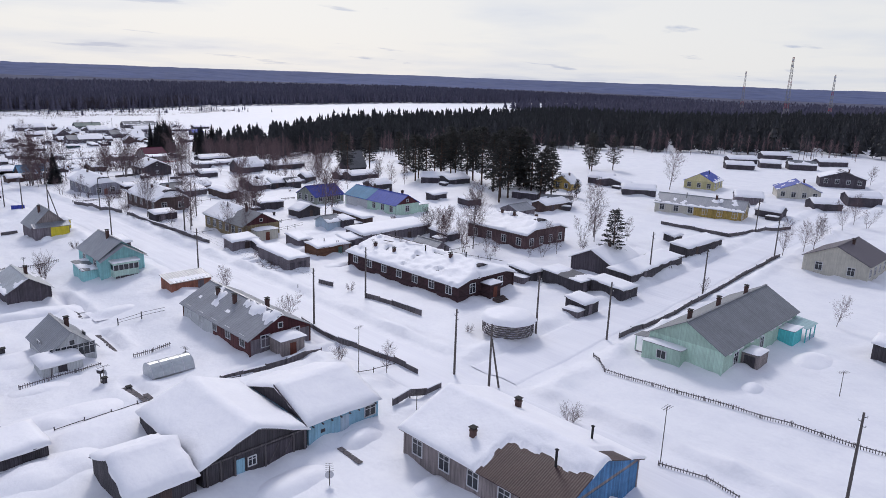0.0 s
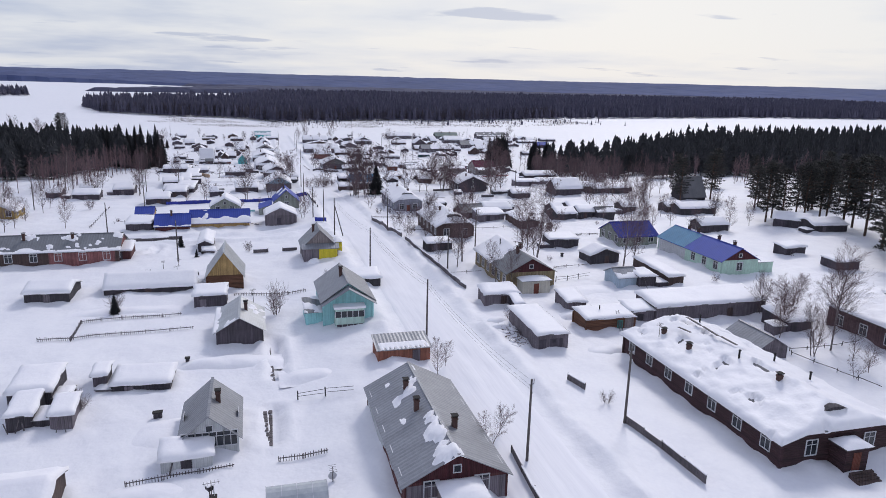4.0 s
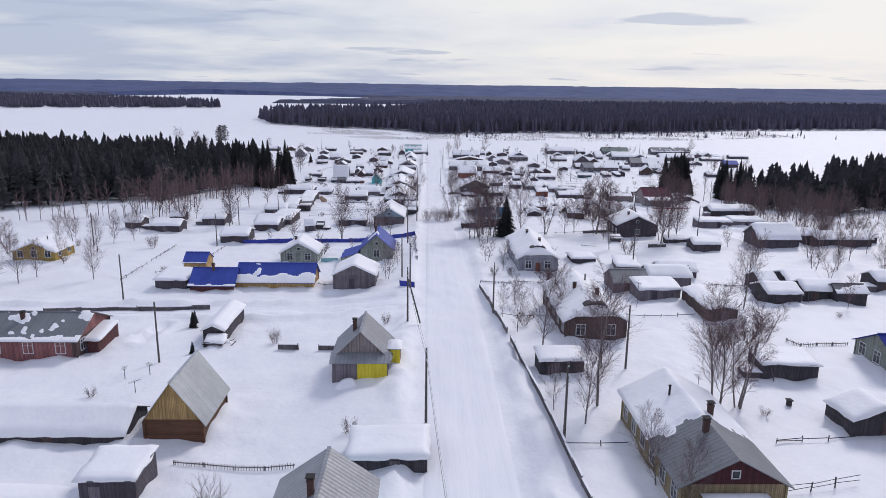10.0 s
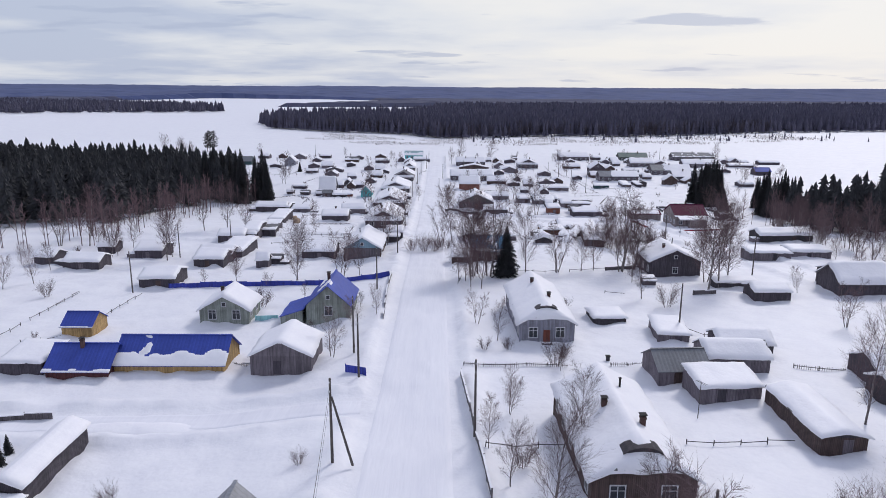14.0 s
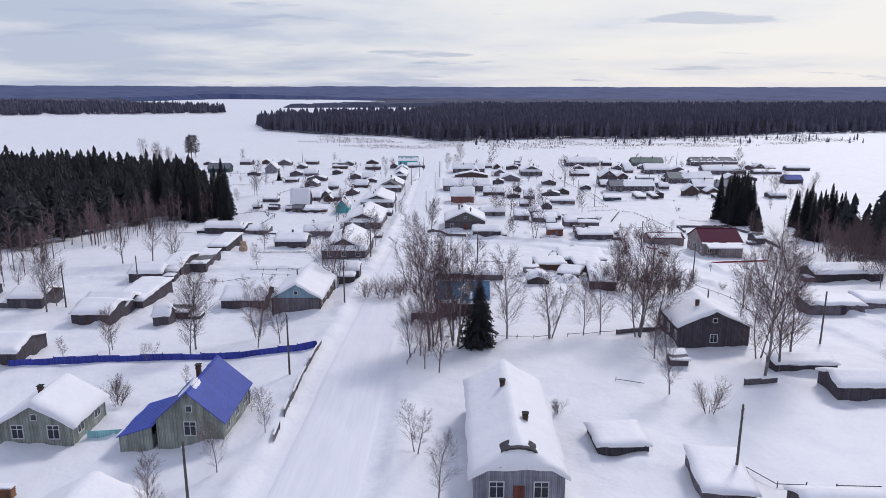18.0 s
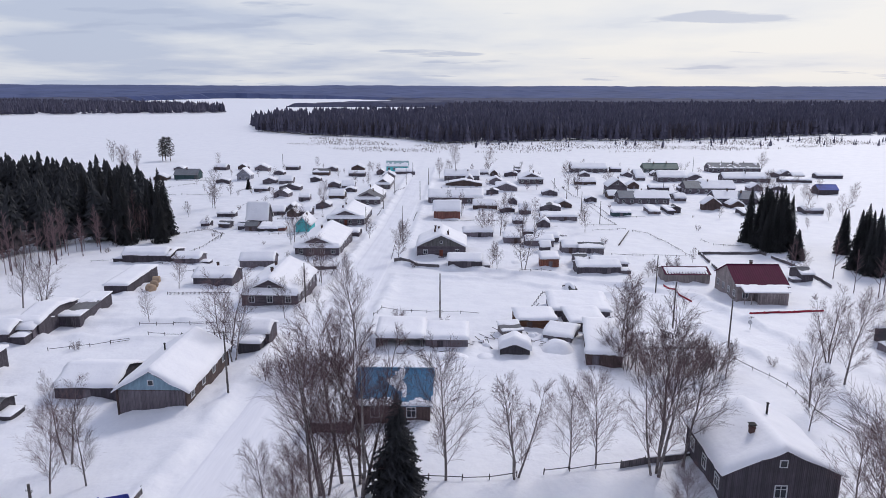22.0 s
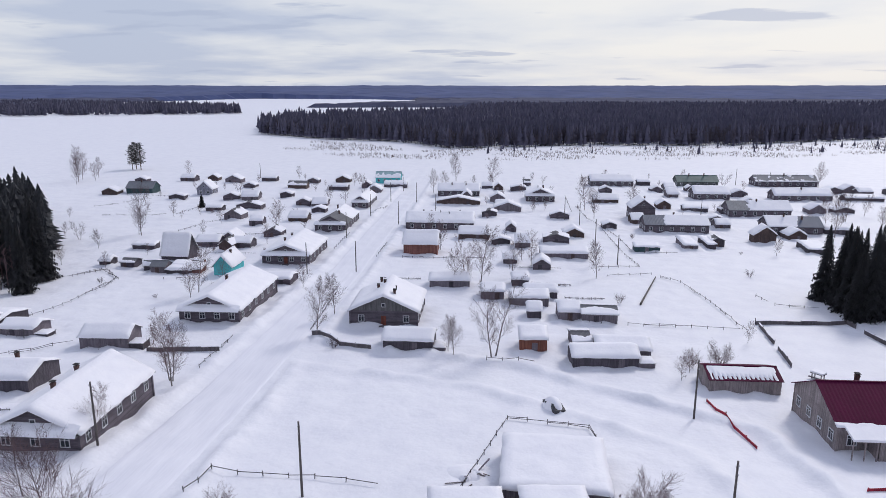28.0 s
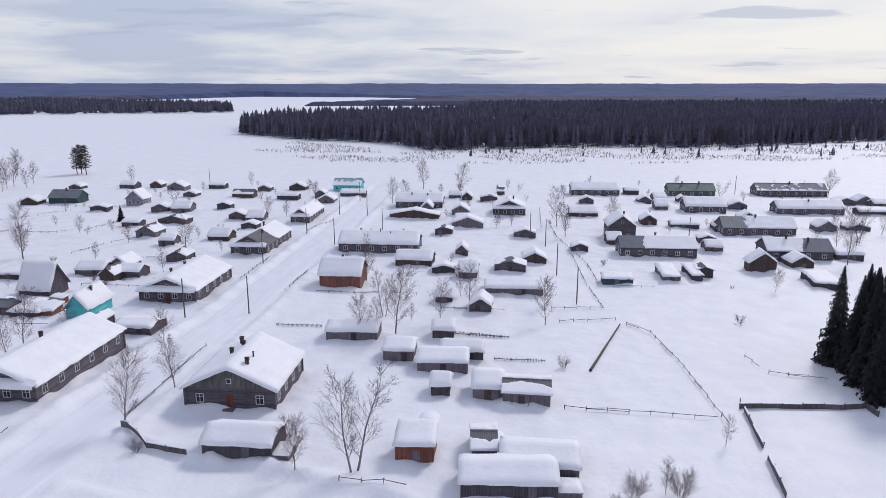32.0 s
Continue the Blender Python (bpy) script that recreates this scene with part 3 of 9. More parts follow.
def building(name, x, y, lx, ly, yaw, h, rise, ridge, wall, gable, roof, snow, chim, windows, hip, dormer, door, porch, porchwall, veranda, lean, label, category, thick, over, wn_=(), clad=(), skirt=0, psize=(2.6, 2.0), roof2=(), stacks=()):
    rnd = random.Random(int(x * 13 + y * 101))
    if ridge == "l":
        ridge = "x"
    elif ridge == "w":
        ridge = "y"
    corner = [ground(x + a * lx / 2, y + b * ly / 2) for a in (-1, 1) for b in (-1, 1)]
    z = max(corner[2], corner[3]) - 0.25
    foot = min(min(corner) - z - 0.3, -0.2)
    FEET.append((x, y, lx, ly))
    root = thing(name, x, y, z, yaw, label, category)
    hh = h + 0.25
    mono = ridge == "mono"
    axis = "y" if mono else ridge
    half, vhalf = (ly / 2, lx / 2) if axis == "x" else (lx / 2, ly / 2)

    def P(u, v, zz):
        # u across the ridge, v along it
        return (v, -u, zz) if axis == "x" else (u, v, zz)
    s = Soup()
    if wall == "open":
        t = 0.12
        s.box(-lx / 2, -lx / 2 + t, -ly / 2, ly / 2, foot, hh)
        s.box(-lx / 2 + t, lx / 2, -ly / 2, -ly / 2 + t, foot, hh)
        s.box(-lx / 2 + t, lx / 2, ly / 2 - t, ly / 2, foot, hh)
        part("wall", s, "board_dark", root)
        n = max(3, int(ly / 2.2))
        for k in range(n):
            yy = -ly / 2 + 0.3 + (ly - 0.6) * k / (n - 1)
            part("post", Soup().tube((lx / 2 - 0.1, yy, 0), (lx / 2 - 0.1, yy, hh), 0.1, 0.09), "pole_wood", root)
        part("lintel", Soup().box(lx / 2 - 0.2, lx / 2, -ly / 2 + t, ly / 2 - t, hh - 0.35, hh - 0.02), "board_grey", root)
    else:
        # four walls with thickness; corners butt
        t = 0.16
        sides = ((lx / 2 - t, lx / 2, -ly / 2, ly / 2), (-lx / 2, -lx / 2 + t, -ly / 2, ly / 2), (-lx / 2 + t, lx / 2 - t, ly / 2 - t, ly / 2), (-lx / 2 + t, lx / 2 - t, -ly / 2, -ly / 2 + t))
        for dims in sides:
            s.box(*dims, foot, hh)
            if name == "house" and x > -430:
                part("wall", s, wall, root)
                s = Soup()
        if s.v:
            part("wall", s, wall, root)
        if wall.startswith("log"):
            # crossed log ends at the corners
            for sx in (-1, 1):
                for sy in (-1, 1):
                    part("log_corner", Soup().box(sx * lx / 2 - 0.14, sx * lx / 2 + 0.14, sy * ly / 2 - 0.14, sy * ly / 2 + 0.14, foot, hh - 0.1), wall, root)
        elif name == "house" and x > -430:
            for sx in (-1, 1):
                for sy in (-1, 1):
                    part("corner_board", Soup().box(sx * lx / 2 - 0.09, sx * lx / 2 + 0.09, sy * ly / 2 - 0.09, sy * ly / 2 + 0.09, foot, hh - 0.02), wall, root)
    for side, a0, a1, z0, z1, cm in clad:
        o = 0.03
        dims = {"+x": (lx / 2, lx / 2 + o, a0, a1), "-x": (-lx / 2 - o, -lx / 2, a0, a1), "+y": (a0, a1, ly / 2, ly / 2 + o), "-y": (a0, a1, -ly / 2 - o, -ly / 2)}[side]
        part("cladding", Soup().box(*dims, z0 if z0 > 0 else foot, z1), cm, root)
    eave = hh
    rt = 0.09
    ov = over
    H, V = half + ov, vhalf + ov * 0.9
    drop = rise * ov / half
    roofmat = roof + "_" + ("x" if axis == "x" else "y")
    if mono:
        # high at the back
        zt = lambda u: eave + rise * (0.5 - u / half / 2)
        for v0, v1 in ((-vhalf, -vhalf + 0.1), (vhalf - 0.1, vhalf)):
            s = Soup()
            a = [P(-half, v0, eave), P(half, v0, eave), P(-half, v0, zt(-half))]
            b = [P(-half, v1, eave), P(half, v1, eave), P(-half, v1, zt(-half))]
            s.face(*a), s.face(*b)
            s.face(a[0], a[2], b[2], b[0]), s.face(a[2], a[1], b[1], b[2])
            part("gable", s, gable, root)
        s = Soup()
        q = [P(-H, -V, zt(-H)), P(H, -V, zt(H)), P(H, V, zt(H)), P(-H, V, zt(-H))]
        r = [(a, b, c + rt) for a, b, c in q]
        s.face(*reversed(q)), s.face(*r)
        for k in range(4):
            s.face(q[k], q[(k + 1) % 4], r[(k + 1) % 4], r[k])
        part("roof", s, roofmat, root)
        snow_cover(root, H + 0.05, V + 0.05, zt(-H - .05) - zt(H + .05), axis, thick, zt(H + .05) + rt - 0.05, snow if snow != "none" else "dust", False, int(x * 7 + y), True)
    else:
        for sv in (-1, 1):
            s = Soup()
            v0, v1 = sv * vhalf, sv * (vhalf - 0.12)
            top = rise * (0.38 if hip and sv == 1 else 1)
            w2 = half * (1 - top / rise)
            for vv in (v0, v1):
                s.face(P(-half, vv, eave), P(half, vv, eave), P(w2, vv, eave + top), P(-w2, vv, eave + top))
            s.face(P(-half, v0, eave), P(-half, v1, eave), P(half, v1, eave), P(half, v0, eave))
            part("gable", s, gable, root)
        zr = lambda u, v: eave - drop + (rise + drop) * (1 - abs(u) / H) if not hip else eave - drop + min((rise + drop) * (1 - abs(u) / H), rise * 0.38 + drop + rise * max(0, (V - v) / (half * 0.7)))
        for su in (-1, 1):
            s = Soup()
            if hip:
                k = half * 0.7 * (1 - 0.38) 
                hu = H * (1 - (rise * 0.38 + drop) / (rise + drop))
                pts = [(su * H, -V), (su * H, V), (su * hu, V), (0.0, V - k), (0.0, -V)]
            else:
                pts = [(su * H, -V), (su * H, V), (0.0, V), (0.0, -V)]
            q = [P(u, v, zr(u, v)) for u, v in pts]
            r = [(a, b, c + rt) for a, b, c in q]
            s.face(*q), s.face(*r)
            for k in range(len(q)):
                m = (k + 1) % len(q)
                s.face(q[k], q[m], r[m], r[k])
            part("roof_panel", s, roofmat, root)
        if hip:
            k = half * 0.7 * 0.62
            q = [P(-hu, V, zr(hu, V)), P(hu, V, zr(hu, V)), P(0, V - k, zr(0, V - k))]
            r = [(a, b, c + rt) for a, b, c in q]
            s = Soup()
            s.face(*q), s.face(*r)
            for k2 in range(3):
                m = (k2 + 1) % 3
                s.face(q[k2], q[m], r[m], r[k2])
            part("hip_panel", s, roofmat, root)
        if roof2:
            # the far half of the roof is sheeted in another colour
            for su in (-1, 1):
                q = [P(u, v, zr(u, v) + rt + 0.012) for u, v in ((su * H, -V), (su * H, roof2[0]), (0.0, roof2[0]), (0.0, -V))]
                r = [(a, b, c + 0.02) for a, b, c in q]
                s = Soup()
                s.face(*q), s.face(*r)
                for k in range(4):
                    s.face(q[k], q[(k + 1) % 4], r[(k + 1) % 4], r[k])
                part("roof_sheet", s, roof2[1] + "_" + ("x" if axis == "x" else "y"), root)
        if snow != "none":
            snow_cover(root, H + 0.08, V + 0.08, rise + drop, axis, thick, eave - drop + rt - 0.04, snow, hip, int(x * 7 + y))
        if snow in ("none", "slip", "half", "dust", "patch", "stripe", "edge2", "edge"):
            part("ridge_cap", Soup().beam(P(0, -V, eave + rise + rt + 0.03), P(0, V - (half * 0.45 if hip else 0), eave + rise + rt + 0.03), 0.3, 0.06), roofmat, root)
    if skirt and axis == "x":
        # a pent roof across the foot of the gable, deep in snow
        s = Soup()
        nv, nu = 14, 5
        for j in range(nv + 1):
            for i in range(nu + 1):
                yy = -half - 0.35 + (2 * half + 0.7) * j / nv
                f = i / nu
                edge = min(j, nv - j) / 2
                zz = eave + 0.75 * (1 - f) ** 1.1 - 0.12 + (0.42 if i < nu else 0.0) * min(1, 0.35 + edge) + 0.06 * noise.noise((yy / 1.5, x, f))
                s.v.append((vhalf - 0.05 + 1.35 * f + (0.1 * noise.noise((yy / 1.3, y, 3)) if i >= nu - 1 else 0), yy, zz if i < nu else eave - 0.16))
        for j in range(nv):
            for i in range(nu):
                q = j * (nu + 1) + i
                s.f.append((q, q + 1, q + nu + 2, q + nu + 1))
        if skirt == 2:
            # bare sheet metal, with no snow left on it
            s = Soup()
            q = [(vhalf, -half - 0.3, eave + 0.55), (vhalf + 1.7, -half - 0.3, eave - 0.2), (vhalf + 1.7, half + 0.3, eave - 0.2), (vhalf, half + 0.3, eave + 0.55)]
            r = [(u, v, w + 0.06) for u, v, w in q]
            s.face(*reversed(q)), s.face(*r)
            for k in range(4):
                s.face(q[k], q[(k + 1) % 4], r[(k + 1) % 4], r[k])
            part("pent_roof", s, roof + "_y", root)
            part("pent_wall", Soup().box(vhalf, vhalf + 1.5, -half, half, foot, eave - 0.22), wall, root)
            part("pent_panel", Soup().box(vhalf + 1.5, vhalf + 1.53, -half * 0.1, half - 0.1, foot, eave - 0.3), porchwall or wall, root, "bright yellow panel")
    if skirt == 1 and axis == "x":
        sk = part("pent_roof", Soup().box(vhalf, vhalf + 1.25, -half - 0.3, half + 0.3, eave - 0.24, eave - 0.17), roofmat, root)
        part("pent_snow", s, "snow_roof", sk, "", True)
    if axis == "x" and not hip and name == "house" and windows and not veranda and snow != "tear":
        hz = eave + rise * 0.38
        hb = part("gable_hatch", Soup().box(vhalf, vhalf + 0.05, -0.38, 0.38, hz - 0.4, hz + 0.4), "trim_white", root)
        part("pane", Soup().box(vhalf + 0.05, vhalf + 0.06, -0.28, 0.28, hz - 0.3, hz + 0.3), "glass", hb)
    if dormer:
        # a low half-round hatch that peeps out of the snow
        vv = V - half * 0.22
        zc = eave + roof_height(0, half, rise, hip, vv, vhalf) + 0.25
        s, n = Soup(), 8
        arc = [(1.8 * math.cos(math.pi * k / n), 0.95 * math.sin(math.pi * k / n)) for k in range(n + 1)]
        for k in range(n):
            a, b = arc[k], arc[k + 1]
            s.face(P(a[0], vv, zc + a[1]), P(b[0], vv, zc + b[1]), P(b[0], vv - 1.6, zc + b[1]), P(a[0], vv - 1.6, zc + a[1]))
        s.face(*[P(a, vv - 0.1, zc + b) for a, b in arc])
        part("hatch", s, "dark", root, "dark roof hatch")
    spots = list(stacks)
    if not spots:
        for k in range(chim):
            v = -vhalf * 0.7 + 1.4 * vhalf * (k + 0.5) / chim + rnd.uniform(-0.4, 0.4)
            u = rnd.choice((-0.28, 0.3, 0.15)) * half
            spots.append((*P(u, v, 0)[:2], "pipe" if rnd.random() < 0.25 else "stack"))
    for cx, cy, style in spots:
        u = -cy if axis == "x" else cx
        zc = eave + rise * (1 - abs(u) / half) - 0.2
        hc = rnd.uniform(1.2, 1.6)
        if style == "pipe":
            st = part("flue_pipe", Soup().tube((cx, cy, zc), (cx, cy, zc + hc + 0.25), 0.11, 0.11, 8), "soot", root, "sooty iron flue pipe")
            part("cap", Soup().tube((cx, cy, zc + hc + 0.3), (cx, cy, zc + hc + 0.4), 0.2, 0.05, 8), "soot", st)
            continue
        cw = 0.23
        st = part("chimney", Soup().box(cx - cw, cx + cw, cy - cw, cy + cw, zc, zc + hc), "brick", root)
        part("collar", Soup().box(cx - cw - 0.05, cx + cw + 0.05, cy - cw - 0.05, cy + cw + 0.05, zc + hc - 0.22, zc + hc - 0.06), "brick", st)
        cap = Soup().box(cx - 0.33, cx + 0.33, cy - 0.33, cy + 0.33, zc + hc + 0.16, zc + hc + 0.22)
        for ax_ in (-1, 1):
            for ay_ in (-1, 1):
                cap.box(cx + ax_ * 0.2 - 0.03, cx + ax_ * 0.2 + 0.03, cy + ay_ * 0.2 - 0.03, cy + ay_ * 0.2 + 0.03, zc + hc, zc + hc + 0.16)
        part("cap", cap, "soot", st, "sooty sheet metal cap")
    if windows:
        for side, length in (("+x", ly), ("+y", lx), ("-y", lx)):
            if x < -250 and (side == "-y" and y < 50 or side == "+y" and y > 110):
                continue
            n = wn_[side] if side in wn_ else max(1, int(length / (3.5 if length > 14 else 3.0)))
            for k in range(n):
                c = -length / 2 + length * (k + 0.5) / n
                if side == "+x" and (porch == "+x" or veranda or door) and n > 1 and abs(c) < 1.2:
                    continue
                window(root, side, lx, ly, c, 1.15, 1.2 if x > -250 else 1.0, 1.5 if x > -250 else 1.2)
    if door:
        d = part("door", Soup().box(lx / 2, lx / 2 + 0.06, -0.5, 0.5, 0.25, 2.3), "brown_door", root, "red-brown plank door")
        part("steps", Soup().box(lx / 2 + 0.06, lx / 2 + 1.2, -0.8, 0.8, 0, 0.45), "board_grey", root)
    if porch:
        pw, pd, ph = psize[0], psize[1], 2.5
        pm = porchwall or wall
        sg = Soup()
        if porch == "+x":
            bx = (lx / 2, lx / 2 + pd, -pw / 2, pw / 2)
        else:
            bx = (-pw / 2, pw / 2, ly / 2, ly / 2 + pd)
        p = part("porch", sg.box(*bx, 0, ph), pm, root)
        part("porch_roof", Soup().box(bx[0] - 0.0, bx[1] + 0.25, bx[2] - 0.25, bx[3] + 0.25, ph, ph + 0.09), roofmat, p)
        sn = Soup()
        n = 6
        px0, px1, py0, py1 = bx[0], bx[1] + 0.3, bx[2] - 0.3, bx[3] + 0.3
        grid = {}
        for i in range(n + 1):
            for j in range(n + 1):
                e = min(i, n - i, j, n - j) / 2
                grid[i, j] = len(sn.v)
                sn.v.append((px0 + (px1 - px0) * i / n, py0 + (py1 - py0) * j / n, ph + 0.1 + (0.12 + 0.35 * min(1, e)) * (1 if e > 0 else 0)))
        for i in range(n):
            for j in range(n):
                sn.f.append((grid[i, j], grid[i + 1, j], grid[i + 1, j + 1], grid[i, j + 1]))
        part("porch_snow", sn, "snow_roof", p, "", True)
        dk = (bx[1], bx[1] + 0.05, -0.45, 0.45) if porch == "+x" else (-0.45, 0.45, bx[3], bx[3] + 0.05)
        part("door", Soup().box(*dk, 0.25, 2.05), "brown_door", p)
    if veranda:
        vw, vd, vh = min(4.2, ly * 0.6), 1.7, 2.6
        p = part("veranda", Soup().box(lx / 2, lx / 2 + vd, -vw / 2, vw / 2, 0, 1.25).box(lx / 2, lx / 2 + vd, -vw / 2, vw / 2, 2.2, vh), porchwall or wall, root, "glazed veranda")
        part("glazing", Soup().box(lx / 2 + 0.05, lx / 2 + vd - 0.05, -vw / 2 + 0.05, vw / 2 - 0.05, 1.25, 2.2), "glass", p)
        for k in range(6):
            yy = -vw / 2 + vw * k / 5
            part("mullion", Soup().box(lx / 2 + vd - 0.06, lx / 2 + vd + 0.02, yy - 0.05, yy + 0.05, 1.25, 2.2), "trim_white", p)
        part("veranda_roof", Soup().box(lx / 2, lx / 2 + vd + 0.25, -vw / 2 - 0.2, vw / 2 + 0.2, vh, vh + 0.3), "snow_roof", p)
    if lean:
        # a lean-to along the front with posts and a snowy roof
        dd, w = 2.6, ly * 0.9
        s = Soup()
        q = [(lx / 2, -w / 2, hh - 0.15), (lx / 2 + dd, -w / 2, hh - 0.8), (lx / 2 + dd, w / 2, hh - 0.8), (lx / 2, w / 2, hh - 0.15)]
        r = [(a, b, c + 0.3) for a, b, c in q]
        s.face(*q), s.face(*r)
        for k in range(4):
            s.face(q[k], q[(k + 1) % 4], r[(k + 1) % 4], r[k])
        part("lean_to_roof", s, "snow_roof", root)
        part("lean_to_wall", Soup().box(lx / 2, lx / 2 + dd - 0.3, -w / 2 + w * 0.35, w / 2 - 0.2, 0, hh - 0.8), wall, root)
        for k in range(3):
            yy = -w / 2 + 0.1 + w * 0.3 * k / 2
            part("post", Soup().box(lx / 2 + dd - 0.3, lx / 2 + dd - 0.18, yy, yy + 0.12, 0, hh - 0.75), wall, root)
    return root


def snow_slab(name, parent, x0, x1, y0, y1, z, thick, label=""):
    """Snow on a flat or gently sloped small roof, rounded at its edges."""
    s, n = Soup(), 8
    for i in range(n + 1):
        for j in range(n + 1):
            e = min(i, n - i, j, n - j)
            up = 0.0 if e == 0 else thick * (0.7 if e == 1 else 1.0) * (1 + 0.25 * noise.noise((x0 + i * 0.7, y0 + j * 0.7, z)))
            w = 0.05 * noise.noise((i * 0.9 + x0, j * 0.9 + y0, 3.0))
            s.v.append((x0 + (x1 - x0) * i / n + w, y0 + (y1 - y0) * j / n + w, z + up))
    for i in range(n):
        for j in range(n):
            k = i * (n + 1) + j
            s.f.append((k, k + n + 1, k + n + 2, k + 1))
    return part(name, s, "snow_roof", parent, label, True)


def annex(parent, x0, x1, y0, y1, h, wall, label, thick=0.25):
    """A flat-roofed block built on to a house."""
    a = part("annex", Soup().box(x0, x1, y0, y1, -0.4, h), wall, parent, label)
    part("annex_roof", Soup().box(x0 - 0.12, x1 + 0.12, y0 - 0.12, y1 + 0.12, h, h + 0.08), "tin_dull_x", a)
    if thick:
        snow_slab("annex_snow", a, x0 - 0.14, x1 + 0.14, y0 - 0.14, y1 + 0.14, h + 0.08, thick)
    return a


def house(x, y, lx, ly, yaw=0, h=2.6, rise=2.0, ridge="x", wall="log_grey", gable="", roof="slate", snow="full", chim=1, win=1, hip=0, dormer=0, door=0,
          porch="", porchwall="", veranda=0, lean=0, wn=(), clad=(), skirt=0, psize=(2.6, 2.0), roof2=(), stacks=(), label="grey log house under snow"):
    sunk = -yards(x, y) / 1.6
    h, rise = h * (1.08 - 0.1 * sunk) + 0.25 - 0.2 * sunk, rise * (1.18 - 0.2 * sunk)
    return building("house", x, y, lx, ly, yaw, h, rise, ridge, wall, gable or wall, roof, snow, chim, win, hip, dormer, door, porch, porchwall, veranda, lean, label, "house", 0.42, 0.45, dict(wn), clad, skirt, psize, roof2, stacks)


SHED_WORDS = {"board_grey": "weathered grey plank", "board_dark": "dark weathered plank", "dark": "almost black plank", "log_grey": "grey log", "board_brown": "brown plank",
              "board_red": "dull red plank", "white": "whitewashed", "red": "dark red", "brick_red": "red-brown plank", "board_teal": "dark teal plank", "rust": "rusty iron"}


def shed(x, y, lx, ly, yaw=0, h=2.0, rise=0.6, ridge="mono", wall="board_dark", gable="", roof="slate", snow="full", chim=0, thick=0, label=""):
    thick = thick or (0.30 if x > -260 else 0.40)
    plain = not label and wall != "open"
    if plain and snow == "full" and random.Random(int(x * 9 + y * 4)).random() < 0.14:
        snow = "half"
    if not label and not yaw:
        yaw = random.Random(int(x * 5 + y * 23)).uniform(-4, 4)
        h *= 0.84 if x < -430 else 1.0
    shape = "lean-to" if ridge == "mono" else "gabled"
    label = label or "%s %s shed under a thick snow cover" % (SHED_WORDS.get(wall, "old plank"), shape)
    root = building("shed", x, y, lx, ly, yaw, h, rise, ridge, wall, gable or (wall if wall != "open" else "board_dark"), roof, snow, chim, 0, 0, 0, 0, "", "", 0, 0, label, "shed", thick, 0.24)
    if wall != "open" and lx > 3 and ly > 3 and "blue" not in label and "barn" not in label and "hut" not in label:
        r = random.Random(int(x * 3 + y * 17))
        c = r.uniform(-0.25, 0.25) * ly
        part("door", Soup().box(lx / 2, lx / 2 + 0.05, c - 0.5, c + 0.5, 0.1, min(h, 1.9)), r.choice(("board_dark", "board_grey", "dark", "board_brown")), root)
    if plain and lx > 3:
        r = random.Random(int(x * 41 + y * 29))
        side = r.choice((-1, 1))
        w, d, hh = r.uniform(1.6, 2.8), min(lx * 0.8, r.uniform(2.0, 3.6)), h * r.uniform(0.5, 0.78)
        if r.random() < 0.34 and x > -430:
            y0, y1 = (ly / 2 + 0.02, ly / 2 + w) if side > 0 else (-ly / 2 - w, -ly / 2 - 0.02)
            annex(root, lx / 2 - d, lx / 2 - 0.1, y0, y1, hh, r.choice(("board_dark", "board_grey", "dark")), "low plank lean-to", r.uniform(0.2, 0.4))
        if r.random() < 0.4 and x > -400:
            # poles and boards leant against the front
            for k in range(r.randint(1, 3)):
                c = r.uniform(-0.42, 0.42) * ly
                part("leaning_board", Soup().beam((lx / 2 + r.uniform(0.5, 1.0), c, 0.0), (lx / 2 + 0.08, c + r.uniform(-0.7, 0.7), h * r.uniform(0.75, 1.1)), r.uniform(0.06, 0.16), 0.05), "fence_wood", root)
    return root


